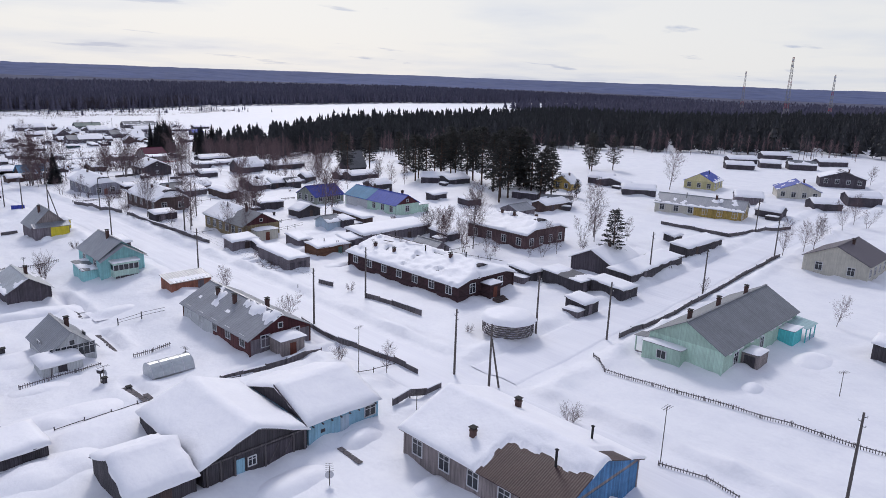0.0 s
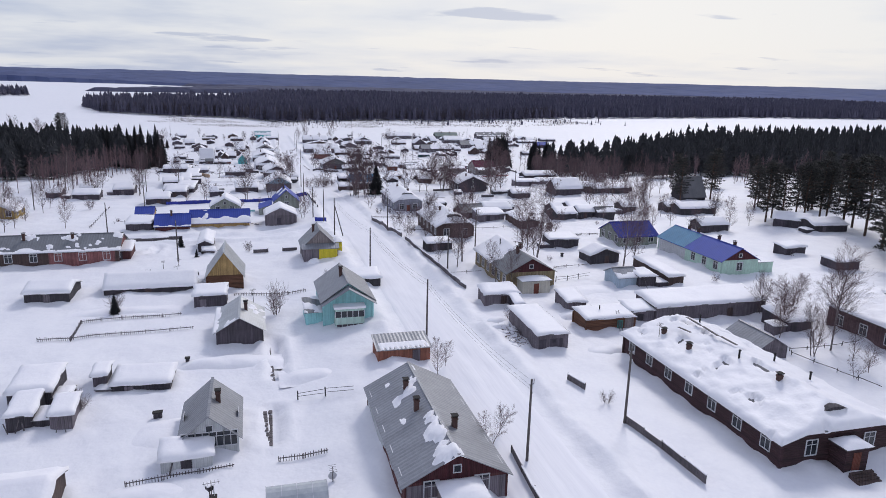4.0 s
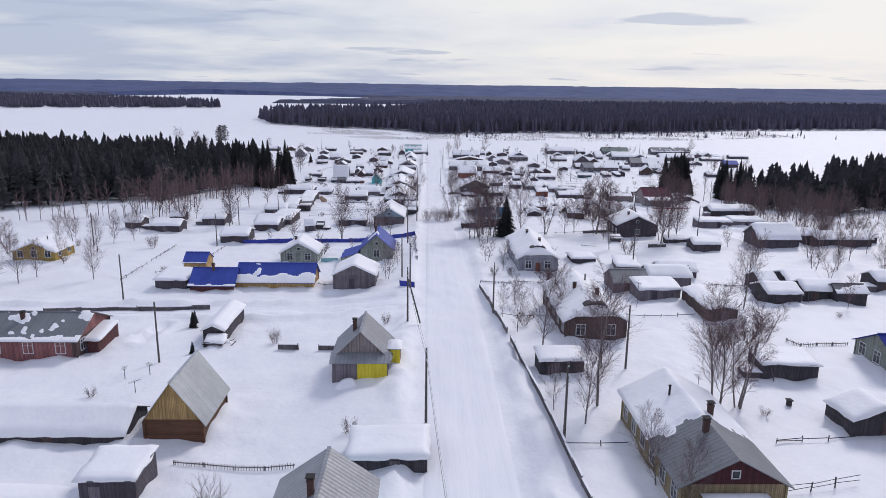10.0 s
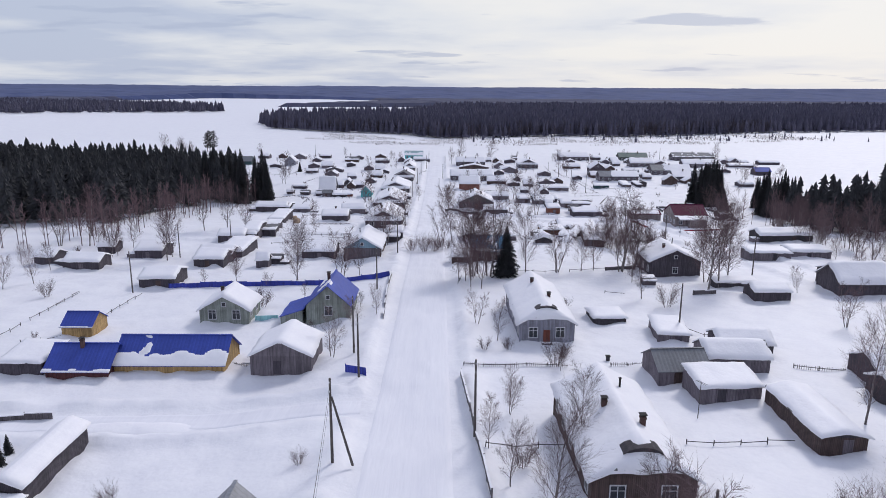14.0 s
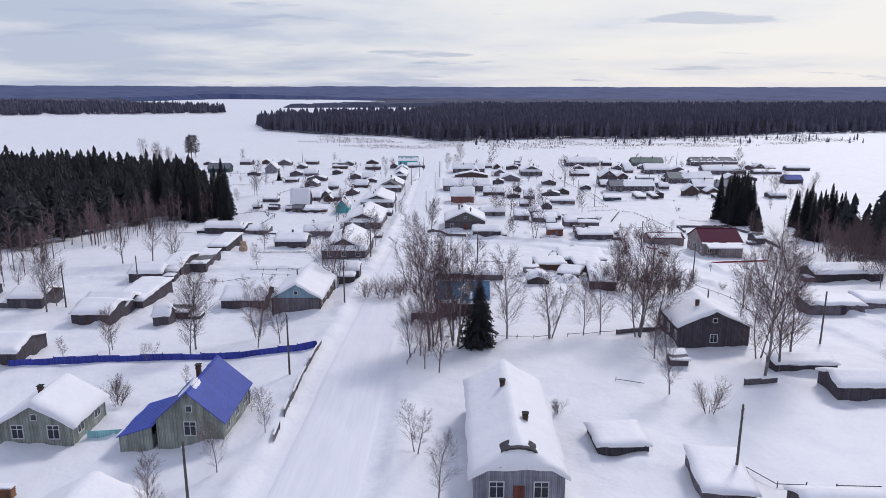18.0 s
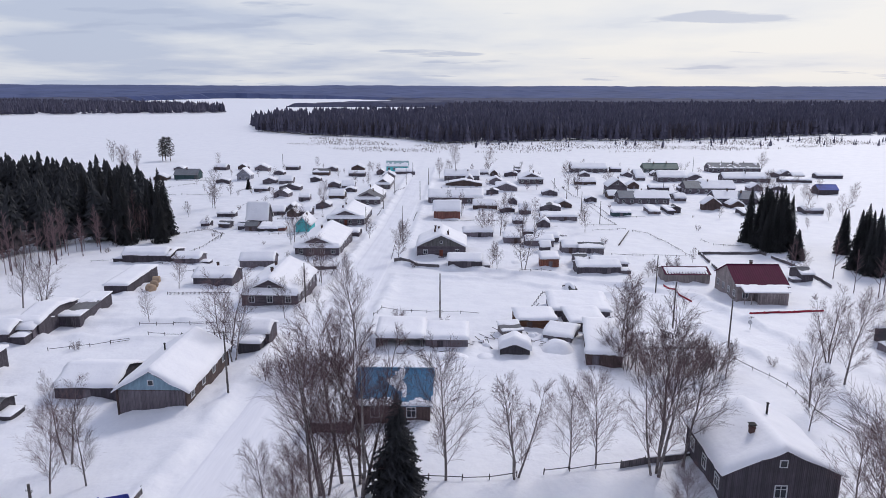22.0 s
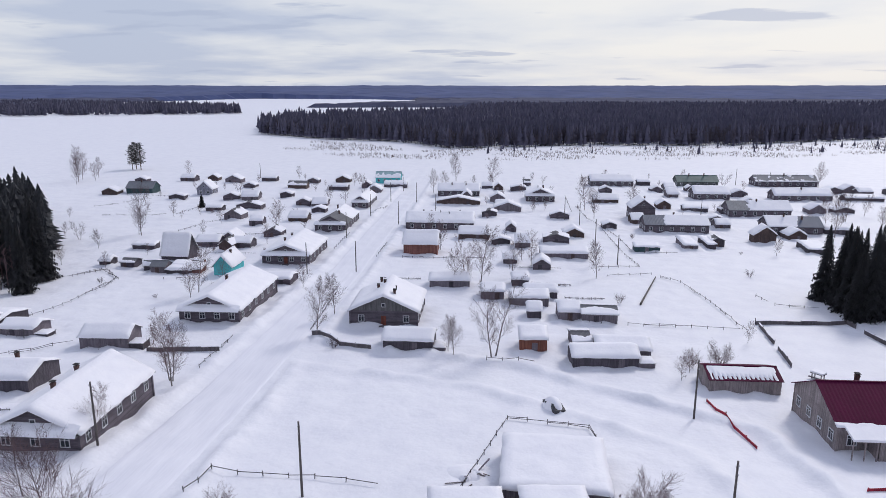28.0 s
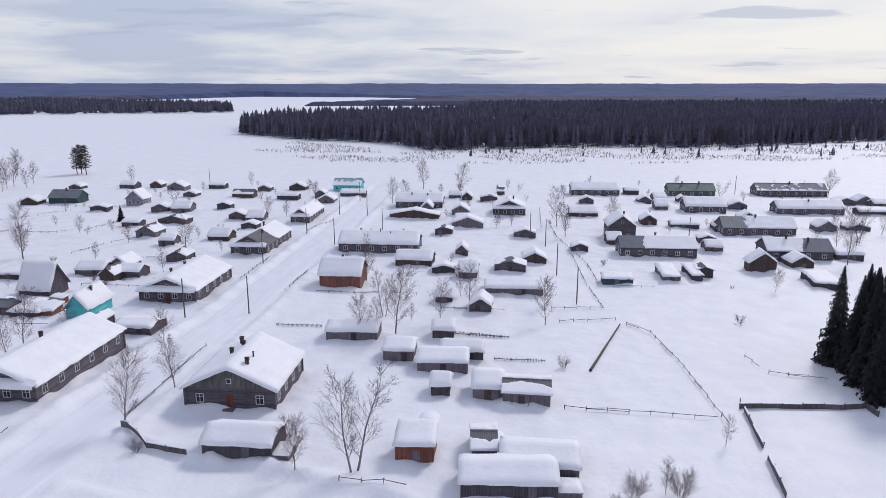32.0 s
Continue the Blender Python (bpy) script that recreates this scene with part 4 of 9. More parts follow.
# ---- trees ----
def bare_tree_meshes(seed, height, shrubby=False, stems=1, light=False):
    """A leafless birch: trunk mesh, and a crown mesh with rising limbs, branches and thin pointed twigs."""
    r = random.Random(seed)
    trunk, crown = Soup(), Soup()

    def grow(soup, p, d, length, rad, level):
        segs = (8, 3, 2, 1)[level] if light else (9, 4, 2, 1)[level]
        pts, dirs = [Vector(p)], [Vector(d)]
        for k in range(segs):
            wob = Vector((r.gauss(0, 1), r.gauss(0, 1), r.gauss(0, 0.5))) * (0.045, 0.08, 0.12, 0.18)[level]
            lift = Vector((0, 0, (0.03, 0.11, 0.07, 0.0)[level]))
            d = (d + wob + lift).normalized()
            pts.append(pts[-1] + d * length / segs)
            dirs.append(d)
        sides = (6, 4, 3, 3)[level]
        thin = (0.014, 0.0080, 0.0058, 0.0064)[level] * (1.4 if light else 1)
        for k in range(segs):
            f0, f1 = 1 - k / segs, 1 - (k + 1) / segs
            if level and k == segs - 1:
                soup.spike(pts[k], pts[k + 1], max(rad * f0 ** 0.8, thin), sides)
                continue
            soup.tube(pts[k], pts[k + 1], max(rad * f0 ** 0.8, thin), max(rad * f1 ** 0.8, thin * 0.75), sides)
        if level == 3:
            return
        n = (int(r.randint(23, 29) / (0.5 + 0.5 * stems)), r.randint(11, 14), r.randint(4, 6) if light else r.randint(7, 9))[level]
        lo = (0.16 if not shrubby else 0.05, 0.18, 0.15)[level]
        turn = r.uniform(0, 6.28)
        for k in range(n):
            f = lo + (1 - lo) * ((k + r.random()) / n)
            i = min(segs - 1, int(f * segs))
            q = pts[i].lerp(pts[i + 1], f * segs - i)
            axis = dirs[i]
            side = axis.orthogonal().normalized()
            turn += 2.4 + r.uniform(-0.5, 0.5)
            side.rotate(Matrix.Rotation(turn, 3, axis))
            ang = radians((r.uniform(28, 46), r.uniform(20, 40), r.uniform(16, 38))[level])
            nd = (axis * math.cos(ang) + side * math.sin(ang)).normalized()
            oval = (0.55 + 1.3 * f) if f < 0.35 else 1.18 - 0.92 * (f - 0.3)
            ln = (height * r.uniform(0.26, 0.40) * oval / (1 + 0.25 * (stems - 1)), length * r.uniform(0.32, 0.58) * (1.1 - 0.55 * f), length * r.uniform(0.45, 0.85))[level]
            grow(crown, q, nd, ln, (rad * 0.24 * (1.2 - 0.7 * f), rad * 0.36, rad * 0.5)[level], level + 1)
    if shrubby:
        for k in range(9):
            a = r.uniform(0, 6.28)
            grow(crown, (0.2 * math.cos(a), 0.2 * math.sin(a), -0.3), Vector((0.42 * math.cos(a), 0.42 * math.sin(a), 1)).normalized(), height * r.uniform(0.65, 1.0), 0.026, 1)
        trunk.tube((0, 0, -0.3), (0, 0, height * 0.3), 0.04, 0.025)
    else:
        for k in range(stems):
            a = 6.28 * k / stems + r.uniform(-0.5, 0.5)
            out = 0.0 if stems == 1 else 0.12 + 0.1 * r.random()
            grow(trunk, (1.2 * out * math.cos(a), 1.2 * out * math.sin(a), -0.4), Vector((out * math.cos(a), out * math.sin(a), 1)).normalized(), height * (1 - 0.09 * k), 0.0105 * height * (1 - 0.12 * k), 0)
    return trunk.mesh("trunk", "birch_bark", True), crown.mesh("crown", "twig")


def spruce_meshes(seed, height, tiers, boughs, base_r):
    """A spruce: trunk, and a crown of drooping boughs with ragged side sprays."""
    r = random.Random(seed)
    trunk, crown = Soup(), Soup()
    trunk.tube((0, 0, -0.4), (0, 0, height * 0.97), height * 0.012, 0.02, 6)
    gaps = [r.uniform(0.65, 1.12) for _ in range(24)]
    for t in range(tiers * boughs):
        f = (t / (tiers * boughs)) ** 1.12
        z = height * (0.05 + 0.93 * f)
        a = t * 2.39996 + r.uniform(-0.4, 0.4)
        rr = (base_r * (1 - f) ** 0.85 + 0.10) * gaps[int(a * 1.9 + f * 9) % 24] * r.uniform(0.6, 1.15)
        drop = rr * r.uniform(0.18, 0.5)
        ca, sa = math.cos(a), math.sin(a)

        def at(k, side, dz):
            return (ca * rr * k - sa * side, sa * rr * k + ca * side, z - drop * k * k + dz)
        w = rr * r.uniform(0.07, 0.12) + 0.05
        crown.face(at(0.05, 0, 0.05), at(0.6, w, -0.12), at(1.0, 0, 0.06), at(0.6, -w, -0.12))
        for m in range(4):
            # short hanging sprays to both sides of the bough
            k = 0.3 + 0.17 * m + r.uniform(-0.05, 0.05)
            e = (1 if m % 2 else -1) * rr * r.uniform(0.14, 0.30) * (1.15 - 0.5 * k)
            crown.face(at(k, 0, 0.03), at(k + 0.16, e, -0.12 - 0.10 * rr), at(k + 0.12, 0.15 * e, -0.02))
            crown.face(at(k, 0, 0.0), at(k + 0.1, 0.4 * e, -0.16 - 0.16 * rr), at(k + 0.14, 0, 0.0))
    return trunk.mesh("trunk", "trunk", True), crown.mesh("crown", "spruce")


def pine_meshes(seed, height):
    r = random.Random(seed)
    trunk, crown = Soup(), Soup()
    trunk.tube((0, 0, -0.4), (0, 0, height * 0.6), height * 0.017, height * 0.012, 7).tube((0, 0, height * 0.6), (0.2, 0.1, height * 0.97), height * 0.012, 0.03, 6)
    for k in range(62):
        f = 0.2 + 0.8 * (k + r.random()) / 62
        z = height * f
        a = k * 2.4 + r.uniform(-0.5, 0.5)
        rad = height * (0.05 + 0.19 * min(1, (1.02 - f) / 0.5) ** 0.8) * r.uniform(0.55, 1.1) * (0.75 if f < 0.35 else 1)
        tip = Vector((math.cos(a) * rad, math.sin(a) * rad, z + rad * 0.12))
        trunk.tube((0, 0, z - rad * 0.1), tip, 0.05, 0.015, 4)
        for m in range(3):
            # flat sprays of needles along the bough
            c = Vector((0, 0, z)).lerp(tip, 0.5 + 0.25 * m) + Vector((r.gauss(0, 0.1), r.gauss(0, 0.1), 0.05))
            cr = height * r.uniform(0.035, 0.058) * (1.15 - 0.25 * m)
            for q in range(34):
                d = Vector((r.gauss(0, 1), r.gauss(0, 1), r.gauss(0, 0.38))).normalized() * cr * r.uniform(0.25, 1.2)
                d.z *= 0.6
                p = c + d
                e1 = Vector((r.gauss(0, 1), r.gauss(0, 1), r.gauss(0, 0.35))).normalized() * 0.22
                e2 = Vector((d.x, d.y, d.z + 0.1)).normalized() * 0.34
                crown.face(p - e1 * 0.6, p + e1 * 0.6, p + e2)
    return trunk.mesh("trunk", "trunk", True), crown.mesh("crown", "pine_needle")


BIRCH = [bare_tree_meshes(11 + k, 10.0, stems=(1, 1, 1, 1, 3, 1, 2, 1)[k]) for k in range(8)]
SMALL_BIRCH = [bare_tree_meshes(31 + k, 10.0, stems=(1, 1, 1, 1, 2, 1)[k], light=True) for k in range(6)]
SHRUB = [bare_tree_meshes(51 + k, 3.0, True) for k in range(4)]
SPRUCE = [spruce_meshes(71 + k, 16.0, 44, 22, 2.9) for k in range(4)]
PINE = [pine_meshes(91 + k, 15.0) for k in range(3)]
TREE_KINDS = {"birch": (BIRCH, 10.0, "birch_tree", "leafless birch with fine reddish twigs in snow", "tree", "bare birches in the village"),
              "shrub": (SHRUB, 3.0, "shrub", "leafless many-stemmed shrub in snow", "shrub", "bare shrubs"),
              "spruce": (SPRUCE, 16.0, "spruce_tree", "tall dark green spruce standing in snow", "tree", "spruces"),
              "young_spruce": (SPRUCE, 16.0, "spruce_tree", "small young spruce poking out of the snow", "tree", "young spruces"),
              "pine": (PINE, 15.0, "pine_tree", "dark pine with a rounded ragged crown", "tree", "pines")}


def tree(kind, x, y, height, wide=1.0):
    meshes, unit, name, label, cat, group = TREE_KINDS[kind]
    r = random.Random(int(x * 31 + y * 57))
    if kind == "birch" and (height < 7.5 or x < -430 or abs(y - STREET) > 110):
        meshes = SMALL_BIRCH
    tm, cm = meshes[r.randrange(len(meshes))]
    k = height / unit
    root = thing(name, x, y, ground(x, y) - 0.1, r.uniform(0, 360), label, cat, group)
    wide *= 1.1 if kind == "birch" else 1.45 if "spruce" in kind and height < 12 else 1.0
    root.scale = (k * wide, k * wide, k)
    part("trunk", tm, "", root)
    part("crown", cm, "", root)
    return root


# ---- poles, cables, fences ----
def utility_pole(x, y, height=8.5, braced=False, yaw=90):
    root = thing("utility_pole", x, y, ground(x, y) - 0.3, yaw, "weathered wooden utility pole with strut" if braced else "weathered wooden utility pole with insulators", "utility pole", "utility poles")
    part("post", Soup().tube((0, 0, 0), (0, 0, height * 0.5), 0.15, 0.13, 8).tube((0, 0, height * 0.5), (0, 0, height + 0.3), 0.13, 0.10, 8), "pole_wood", root)
    if braced:
        part("strut", Soup().tube((1.9, 0, 0), (0.12, 0, height * 0.82), 0.13, 0.10, 7), "pole_wood", root)
    for k, s in ((0, -1), (1, 1), (2, -1)):
        zz = height - 0.1 - 0.45 * k
        hook = part("bracket", Soup().beam((0, 0, zz), (0, s * 0.34, zz + 0.04), 0.05, 0.05), "wire", root)
        part("insulator", Soup().tube((0, s * 0.32, zz + 0.05), (0, s * 0.32, zz + 0.2), 0.055, 0.045, 6), "trim_white", hook)
    return root


def cable(a, b, sag=0.8):
    s = Soup()
    a, b = Vector(a), Vector(b)
    n = 8
    pts = [a.lerp(b, k / n) - Vector((0, 0, sag * 4 * (k / n) * (1 - k / n))) for k in range(n + 1)]
    off = (Vector((0, 0.011, 0)), Vector((0.01, -0.006, 0.008)), Vector((-0.01, -0.006, -0.008)))
    for p in pts:
        s.v += [tuple(p + o) for o in off]
    s.f = [(3 * k + i, 3 * k + (i + 1) % 3, 3 * k + 3 + (i + 1) % 3, 3 * k + 3 + i) for k in range(n) for i in range(3)]
    ob = new("power_cable", s.mesh("power_cable", "wire"))
    return tagged(ob, "thin dark power cable slung between poles", "cable", "power cables")


FENCE_LABELS = {"board": "low weathered board fence half buried in snow", "rail": "old post and rail fence half buried in snow", "picket": "dark picket fence sticking out of the snow",
                "wire": "thin metal pipe fence", "blue": "bright blue sheet metal fence in snow", "red": "dark red painted fence in snow", "teal": "short teal board fence between two houses"}


PICKET = Soup().box(-0.04, 0.04, -0.015, 0.015, 0, 0.98).tube((0, 0, 0.98), (0, 0, 1.06), 0.05, 0.01, 4).mesh("picket", "fence_wood")


def fence(style, *pts):
    root = thing("fence", pts[0][0], pts[0][1], 0, 0, FENCE_LABELS[style], "fence")
    ox, oy = pts[0]
    r = random.Random(int(ox * 7 + oy * 3))
    pick, near = Soup(), style == "picket" and ox > -62
    tall = {"board": 0.85, "rail": 0.6, "picket": 0.58, "wire": 1.0, "blue": 1.1, "red": 0.4, "teal": 1.2}[style]
    wood = {"blue": "fence_blue", "teal": "teal", "red": "fence_red", "wire": "wire", "rail": "fence_dark"}.get(style, "fence_wood")
    for (ax, ay), (bx, by) in zip(pts, pts[1:]):
        length = math.hypot(bx - ax, by - ay)
        n = max(1, round(length / 3.0))
        for k in range(n):
            p = [(ax + (bx - ax) * f, ay + (by - ay) * f) for f in (k / n, (k + 1) / n)]
            q = [Vector((u - ox, v - oy, ground(u, v))) for u, v in p]
            lean = Vector((r.gauss(0, 0.05), r.gauss(0, 0.05), 0))
            hgt = tall * r.uniform(0.85, 1.1)
            part("post", Soup().beam(q[0] - Vector((0, 0, 0.3)), q[0] + lean + Vector((0, 0, hgt + (0.1 if style != "picket" else 0.0))), 0.11 if style not in ("rail", "picket") else 0.08, 0.11 if style not in ("rail", "picket") else 0.08), wood, root)
            if r.random() < 0.06 and style in ("rail", "board"):
                continue
            w = 0.05 if style != "wire" else 0.04
            if style in ("rail", "wire"):
                for zz in ((0.85, 0.45) if r.random() < (0.22 if style == "rail" else 0.9) else (0.7,)):
                    part("rail", Soup().beam(q[0] + Vector((0, 0, hgt * zz + r.uniform(-0.1, 0.1))), q[1] + Vector((0, 0, tall * zz + r.uniform(-0.1, 0.1))), w + 0.01, 0.065 if style == "rail" else 0.04), wood, root)
            elif style in ("board", "blue", "red", "teal"):
                top = hgt * r.uniform(0.92, 1.0)
                part("panel", Soup().beam(q[0] + Vector((0, 0, top / 2)), q[1] + Vector((0, 0, top / 2 + r.uniform(-0.04, 0.04))), w, top), wood, root)
                cap = Soup().beam(q[0] + Vector((0, 0, top + 0.06)), q[1] + Vector((0, 0, top + 0.06)), 0.2, 0.12)
                if style == "board" and r.random() < 0.6:
                    part("snow_line", cap, "snow_roof", root)
            else:
                part("rail", Soup().beam(q[0] + Vector((0, 0, tall * 0.6)), q[1] + Vector((0, 0, tall * 0.6)), 0.04, 0.09), wood, root)
                m = max(2, int((q[1] - q[0]).length / 0.26))
                for i in range(m):
                    c = q[0].lerp(q[1], (i + 0.5) / m)
                    if near:
                        slat = part("picket", PICKET, "", root)
                        slat.matrix_basis = pose(c.x, c.y, c.z - 0.1, r.gauss(0, 2.5), r.gauss(0, 2.5), math.degrees(math.atan2(by - ay, bx - ax))) @ Matrix.Diagonal((1, 1, tall * r.uniform(0.85, 1.15), 1))
                        continue
                    pick.beam(c - Vector((0, 0, 0.1)), c + Vector((r.gauss(0, 0.02), r.gauss(0, 0.02), tall * r.uniform(0.8, 1.12))), 0.075, 0.03)
    if style == "picket" and not near:
        tagged(part("picket", pick, wood, root), kind="stuff")
    return root


# ---- houses and sheds ----
house(-34.8, 45.4, 17.6, 12.0, h=2.5, rise=1.9, ridge='x', wall='board_pale', roof='tile_brown', snow='tear', gable='blue_deep', wn={'+x': 0, '-y': 5}, clad=[('+x', -5.9, 5.9, 0, 2.9, 'blue_deep')], stacks=[(-2.1, -3.9, 'stack'), (-2.6, 3.0, 'stack'), (5.4, 3.6, 'pipe'), (6.0, -2.6, 'pipe')], label='weathered board house with a brown ribbed roof half under snow')
BLUE_SHED = shed(-56.6, 37.8, 11.4, 8.6, h=2.1, rise=1.9, ridge='y', wall='blue', gable='dark', roof='slate', label='light blue painted shed with deep snow on its roof')
BARN = shed(-57.4, 27.9, 13.6, 10.4, h=2.1, rise=1.9, ridge='x', wall='dark', label='dark weathered barn under a thick snow roof')
shed(-54.4, 19.2, 8.4, 5.4, h=2.0, rise=1.6, ridge='y', wall='dark', label='old dark shed under a thick snow roof')
GREEN_HOUSE = house(-36.1, 93.0, 9.8, 25.0, h=2.95, rise=2.3, ridge='y', wall='green', roof='tin_dull', snow='none', wn={'+x': 3, '-y': 0}, stacks=[(-1.2, -9.6, 'stack'), (-1.0, -1.5, 'stack'), (-0.5, 6.5, 'stack')], label='pale green house with a bare grey metal roof')
house(-37.4, 151.5, 11.5, 13.0, h=2.9, rise=2.3, ridge='y', wall='cream', roof='tin_plum', snow='none', chim=1, wn={'-y': 2}, label='off-white plastered house with a dark plum metal roof')
RED_BARRACK = house(-86.4, 82.6, 28.6, 13.6, h=2.1, rise=1.7, ridge='x', wall='log_red', roof='slate', snow='lumpy', stacks=[(-10.3, -3.7, 'stack'), (-5.0, -3.7, 'stack'), (-12.5, 3.1, 'pipe'), (0.4, -1.0, 'pipe'), (6.7, -1.0, 'stack'), (0.3, 4.0, 'pipe'), (5.4, 4.3, 'pipe')], hip=1, dormer=1, porch='+x', wn={'-y': 7, '+x': 2}, label='long dark red log barrack under snow with white windows')
house(-84.1, 45.0, 19.0, 9.0, h=2.0, rise=2.0, ridge='x', wall='board_red', gable='red', roof='tin_grey', snow='slip', chim=3, porch='+x', psize=(3.4, 3.0), porchwall='board_pale', wn={'-y': 5, '+x': 2}, clad=[('+x', -4.4, 4.4, 0, 2.4, 'board_grey'), ('-y', -9.4, -0.5, 0, 2.4, 'white')], label='long house with a grey metal roof and dark red gable')
house(-93.7, 24.2, 8.4, 5.3, h=1.9, rise=2.3, ridge='x', wall='white', roof='tin_grey', snow='none', chim=1, wn={'+x': 4, '+y': 1, '-y': 1}, label='small white house with a row of windows and grey roof')
house(-123.1, 26.7, 9.4, 6.1, h=1.8, rise=1.9, ridge='x', wall='board_dark', roof='tin_white', snow='dust', chim=1, win=0, label='small dark plank house with a shiny tin roof')
TURQUOISE_HOUSE = house(-126.6, 42.1, 10.6, 7.3, h=2.75, rise=2.25, ridge='x', wall='teal', roof='tin_grey', snow='none', porchwall='mint', wn={'+x': 0, '+y': 2, '-y': 2}, stacks=[(0.4, -0.5, 'stack')], veranda=1, label='turquoise house with glazed veranda and grey tin roof')
house(-165.1, 41.8, 7.1, 6.8, h=1.7, rise=2.9, ridge='x', wall='board_grey', gable='board_pale', roof='tin_grey', snow='none', chim=1, porch='+y', porchwall='yellow', psize=(3.0, 1.3), win=0, skirt=2, clad=[], label='small grey cabin with a yellow porch')
house(-151.3, 23.8, 8.2, 6.0, h=2.4, rise=4.2, ridge='x', wall='log_brown', gable='pine', roof='tin_white', snow='none', chim=0, win=0, label='new log bathhouse with steep pine gable and tin roof')
shed(-149.5, 11.6, 6.3, 14.6, h=1.0, rise=1.7, ridge='y', wall='dark', label='long low dark shed under a thick snow slab')
shed(-146.9, -3.4, 6.3, 6.7, h=1.6, rise=0.9, ridge='y', wall='dark')
shed(-138.6, 21.9, 4.7, 5.0, h=2.3, rise=0.5, ridge='mono', wall='board_dark')
shed(-106.9, 47.0, 4.0, 6.8, h=1.8, rise=0.5, ridge='mono', wall='rust', roof='tin_grey', snow='stripe', label='small street-side garage with a corrugated iron wall')
shed(-141.2, 46.4, 5.0, 7.3, h=1.5, rise=0.4, ridge='mono', wall='dark', label='low fenced woodshed with a deep snow lid')
house(-174.5, -10.1, 9.9, 25.9, h=2.8, rise=2.3, ridge='y', wall='board_brown', gable='redpaint', roof='tin_dull', snow='dust', chim=2, wn={'+x': 6}, clad=[('+x', 0.5, 12.3, 0, 3.2, 'redpaint')], label='long grey and red board house with patchy snow on tin')
shed(-174.8, 3.0, 6.3, 3.4, h=2.0, rise=0.6, ridge='mono', wall='board_red')
house(-213.5, 20.5, 7.3, 14.6, h=1.7, rise=2.7, ridge='y', wall='pine', roof='tin_blue', snow='edge2', chim=0, win=0, label='pine plank barn with a bright blue metal roof')
house(-211.4, 9.0, 6.8, 8.1, h=1.5, rise=2.4, ridge='y', wall='board_red', roof='tin_blue', snow='edge', chim=1, win=0, label='low red bathhouse with a bright blue metal roof')
shed(-212.3, 1.0, 6.3, 6.0, h=2.0, rise=0.7, ridge='mono', wall='board_dark')
shed(-227.8, 0.1, 5.2, 4.7, h=1.8, rise=1.6, ridge='y', wall='pine', roof='tin_blue', snow='edge', label='small pine cabin with a blue metal roof')
shed(-212.6, 36.0, 8.8, 8.1, h=2.3, rise=2.0, ridge='x', wall='board_grey', label='grey garage with rusty door under heavy snow')
house(-236.2, 21.0, 7.3, 8.0, h=2.5, rise=2.4, ridge='x', wall='sage', roof='slate', snow='full', chim=1, wn={'+x': 2}, label='grey-green board house with a snow covered gable roof')
house(-236.4, 38.6, 9.7, 7.1, h=2.5, rise=2.9, ridge='x', wall='sage', roof='tin_blue', snow='slip', chim=1, wn={'+x': 1}, label='grey-green board house with a steep blue metal roof')
PLANK_SHED = shed(-109.6, 67.2, 10.8, 4.4, h=2.3, rise=0.4, ridge='mono', wall='board_grey', thick=0.22, label='grey plank shed with a snow lid beside the street')
shed(-125.3, 67.0, 4.0, 5.7, h=2.0, rise=0.4, ridge='mono', wall='board_grey')
LOG_HUT = shed(-111.8, 78.8, 4.2, 7.8, h=1.9, rise=0.45, ridge='mono', wall='log_brown', roof='slate', snow='full', thick=0.13, label='dark log hut with a green door')
shed(-113.6, 96.6, 6.0, 19.4, h=2.5, rise=0.5, ridge='mono', wall='board_grey', thick=0.34, label='row of grey plank woodsheds under thick snow')
shed(-112.8, 84.9, 3.6, 3.7, h=2.1, rise=0.5, ridge='mono', wall='board_grey', thick=0.16, label='small grey plank box shed beside a woodshed row')
shed(-98.2, 94.3, 6.8, 4.6, h=1.9, rise=1.4, ridge='x', wall='board_grey', roof='tin_grey', snow='none', label='grey shed with a bare metal roof')
house(-96.1, 119.4, 16.8, 13.6, h=2.9, rise=1.9, ridge='x', wall='board_rose', roof='slate', snow='lumpy', chim=3, hip=1, dormer=1, label='dark red log barrack with white windows under patchy snow')
GREEN_LONG_HOUSE = house(-143.6, 119.0, 21.5, 8.0, h=2.5, rise=1.9, ridge='x', wall='green', gable='red', roof='tin_blue', snow='none', stacks=[(8.0, 0.6, 'stack'), (3.2, 0.6, 'stack'), (-3.6, 0.6, 'stack'), (-6.8, 0.6, 'stack')], roof2=(-1.0, 'tin_skyblue'), wn={'-y': 6, '+x': 1}, clad=[('-y', -10.9, -1.0, 0, 2.9, 'white')], label='long pale green house with a blue metal roof')
annex(GREEN_LONG_HOUSE, 5.6, 10.2, 4.05, 8.2, 2.3, 'green', 'low green lean-to', 0.08)
house(-163.4, 112.7, 9.0, 9.5, h=2.0, rise=2.0, ridge='y', wall='sage', roof='tin_navy', snow='none', chim=0, label='old dark house with a navy metal roof')
shed(-131.2, 92.8, 5.0, 4.1, h=1.8, rise=1.2, ridge='y', wall='paleblue', roof='tin_grey', snow='half', label='pale blue garden hut with a grey roof')
shed(-130.0, 96.0, 4.0, 3.5, h=2.0, rise=0.4, ridge='mono', wall='board_dark')
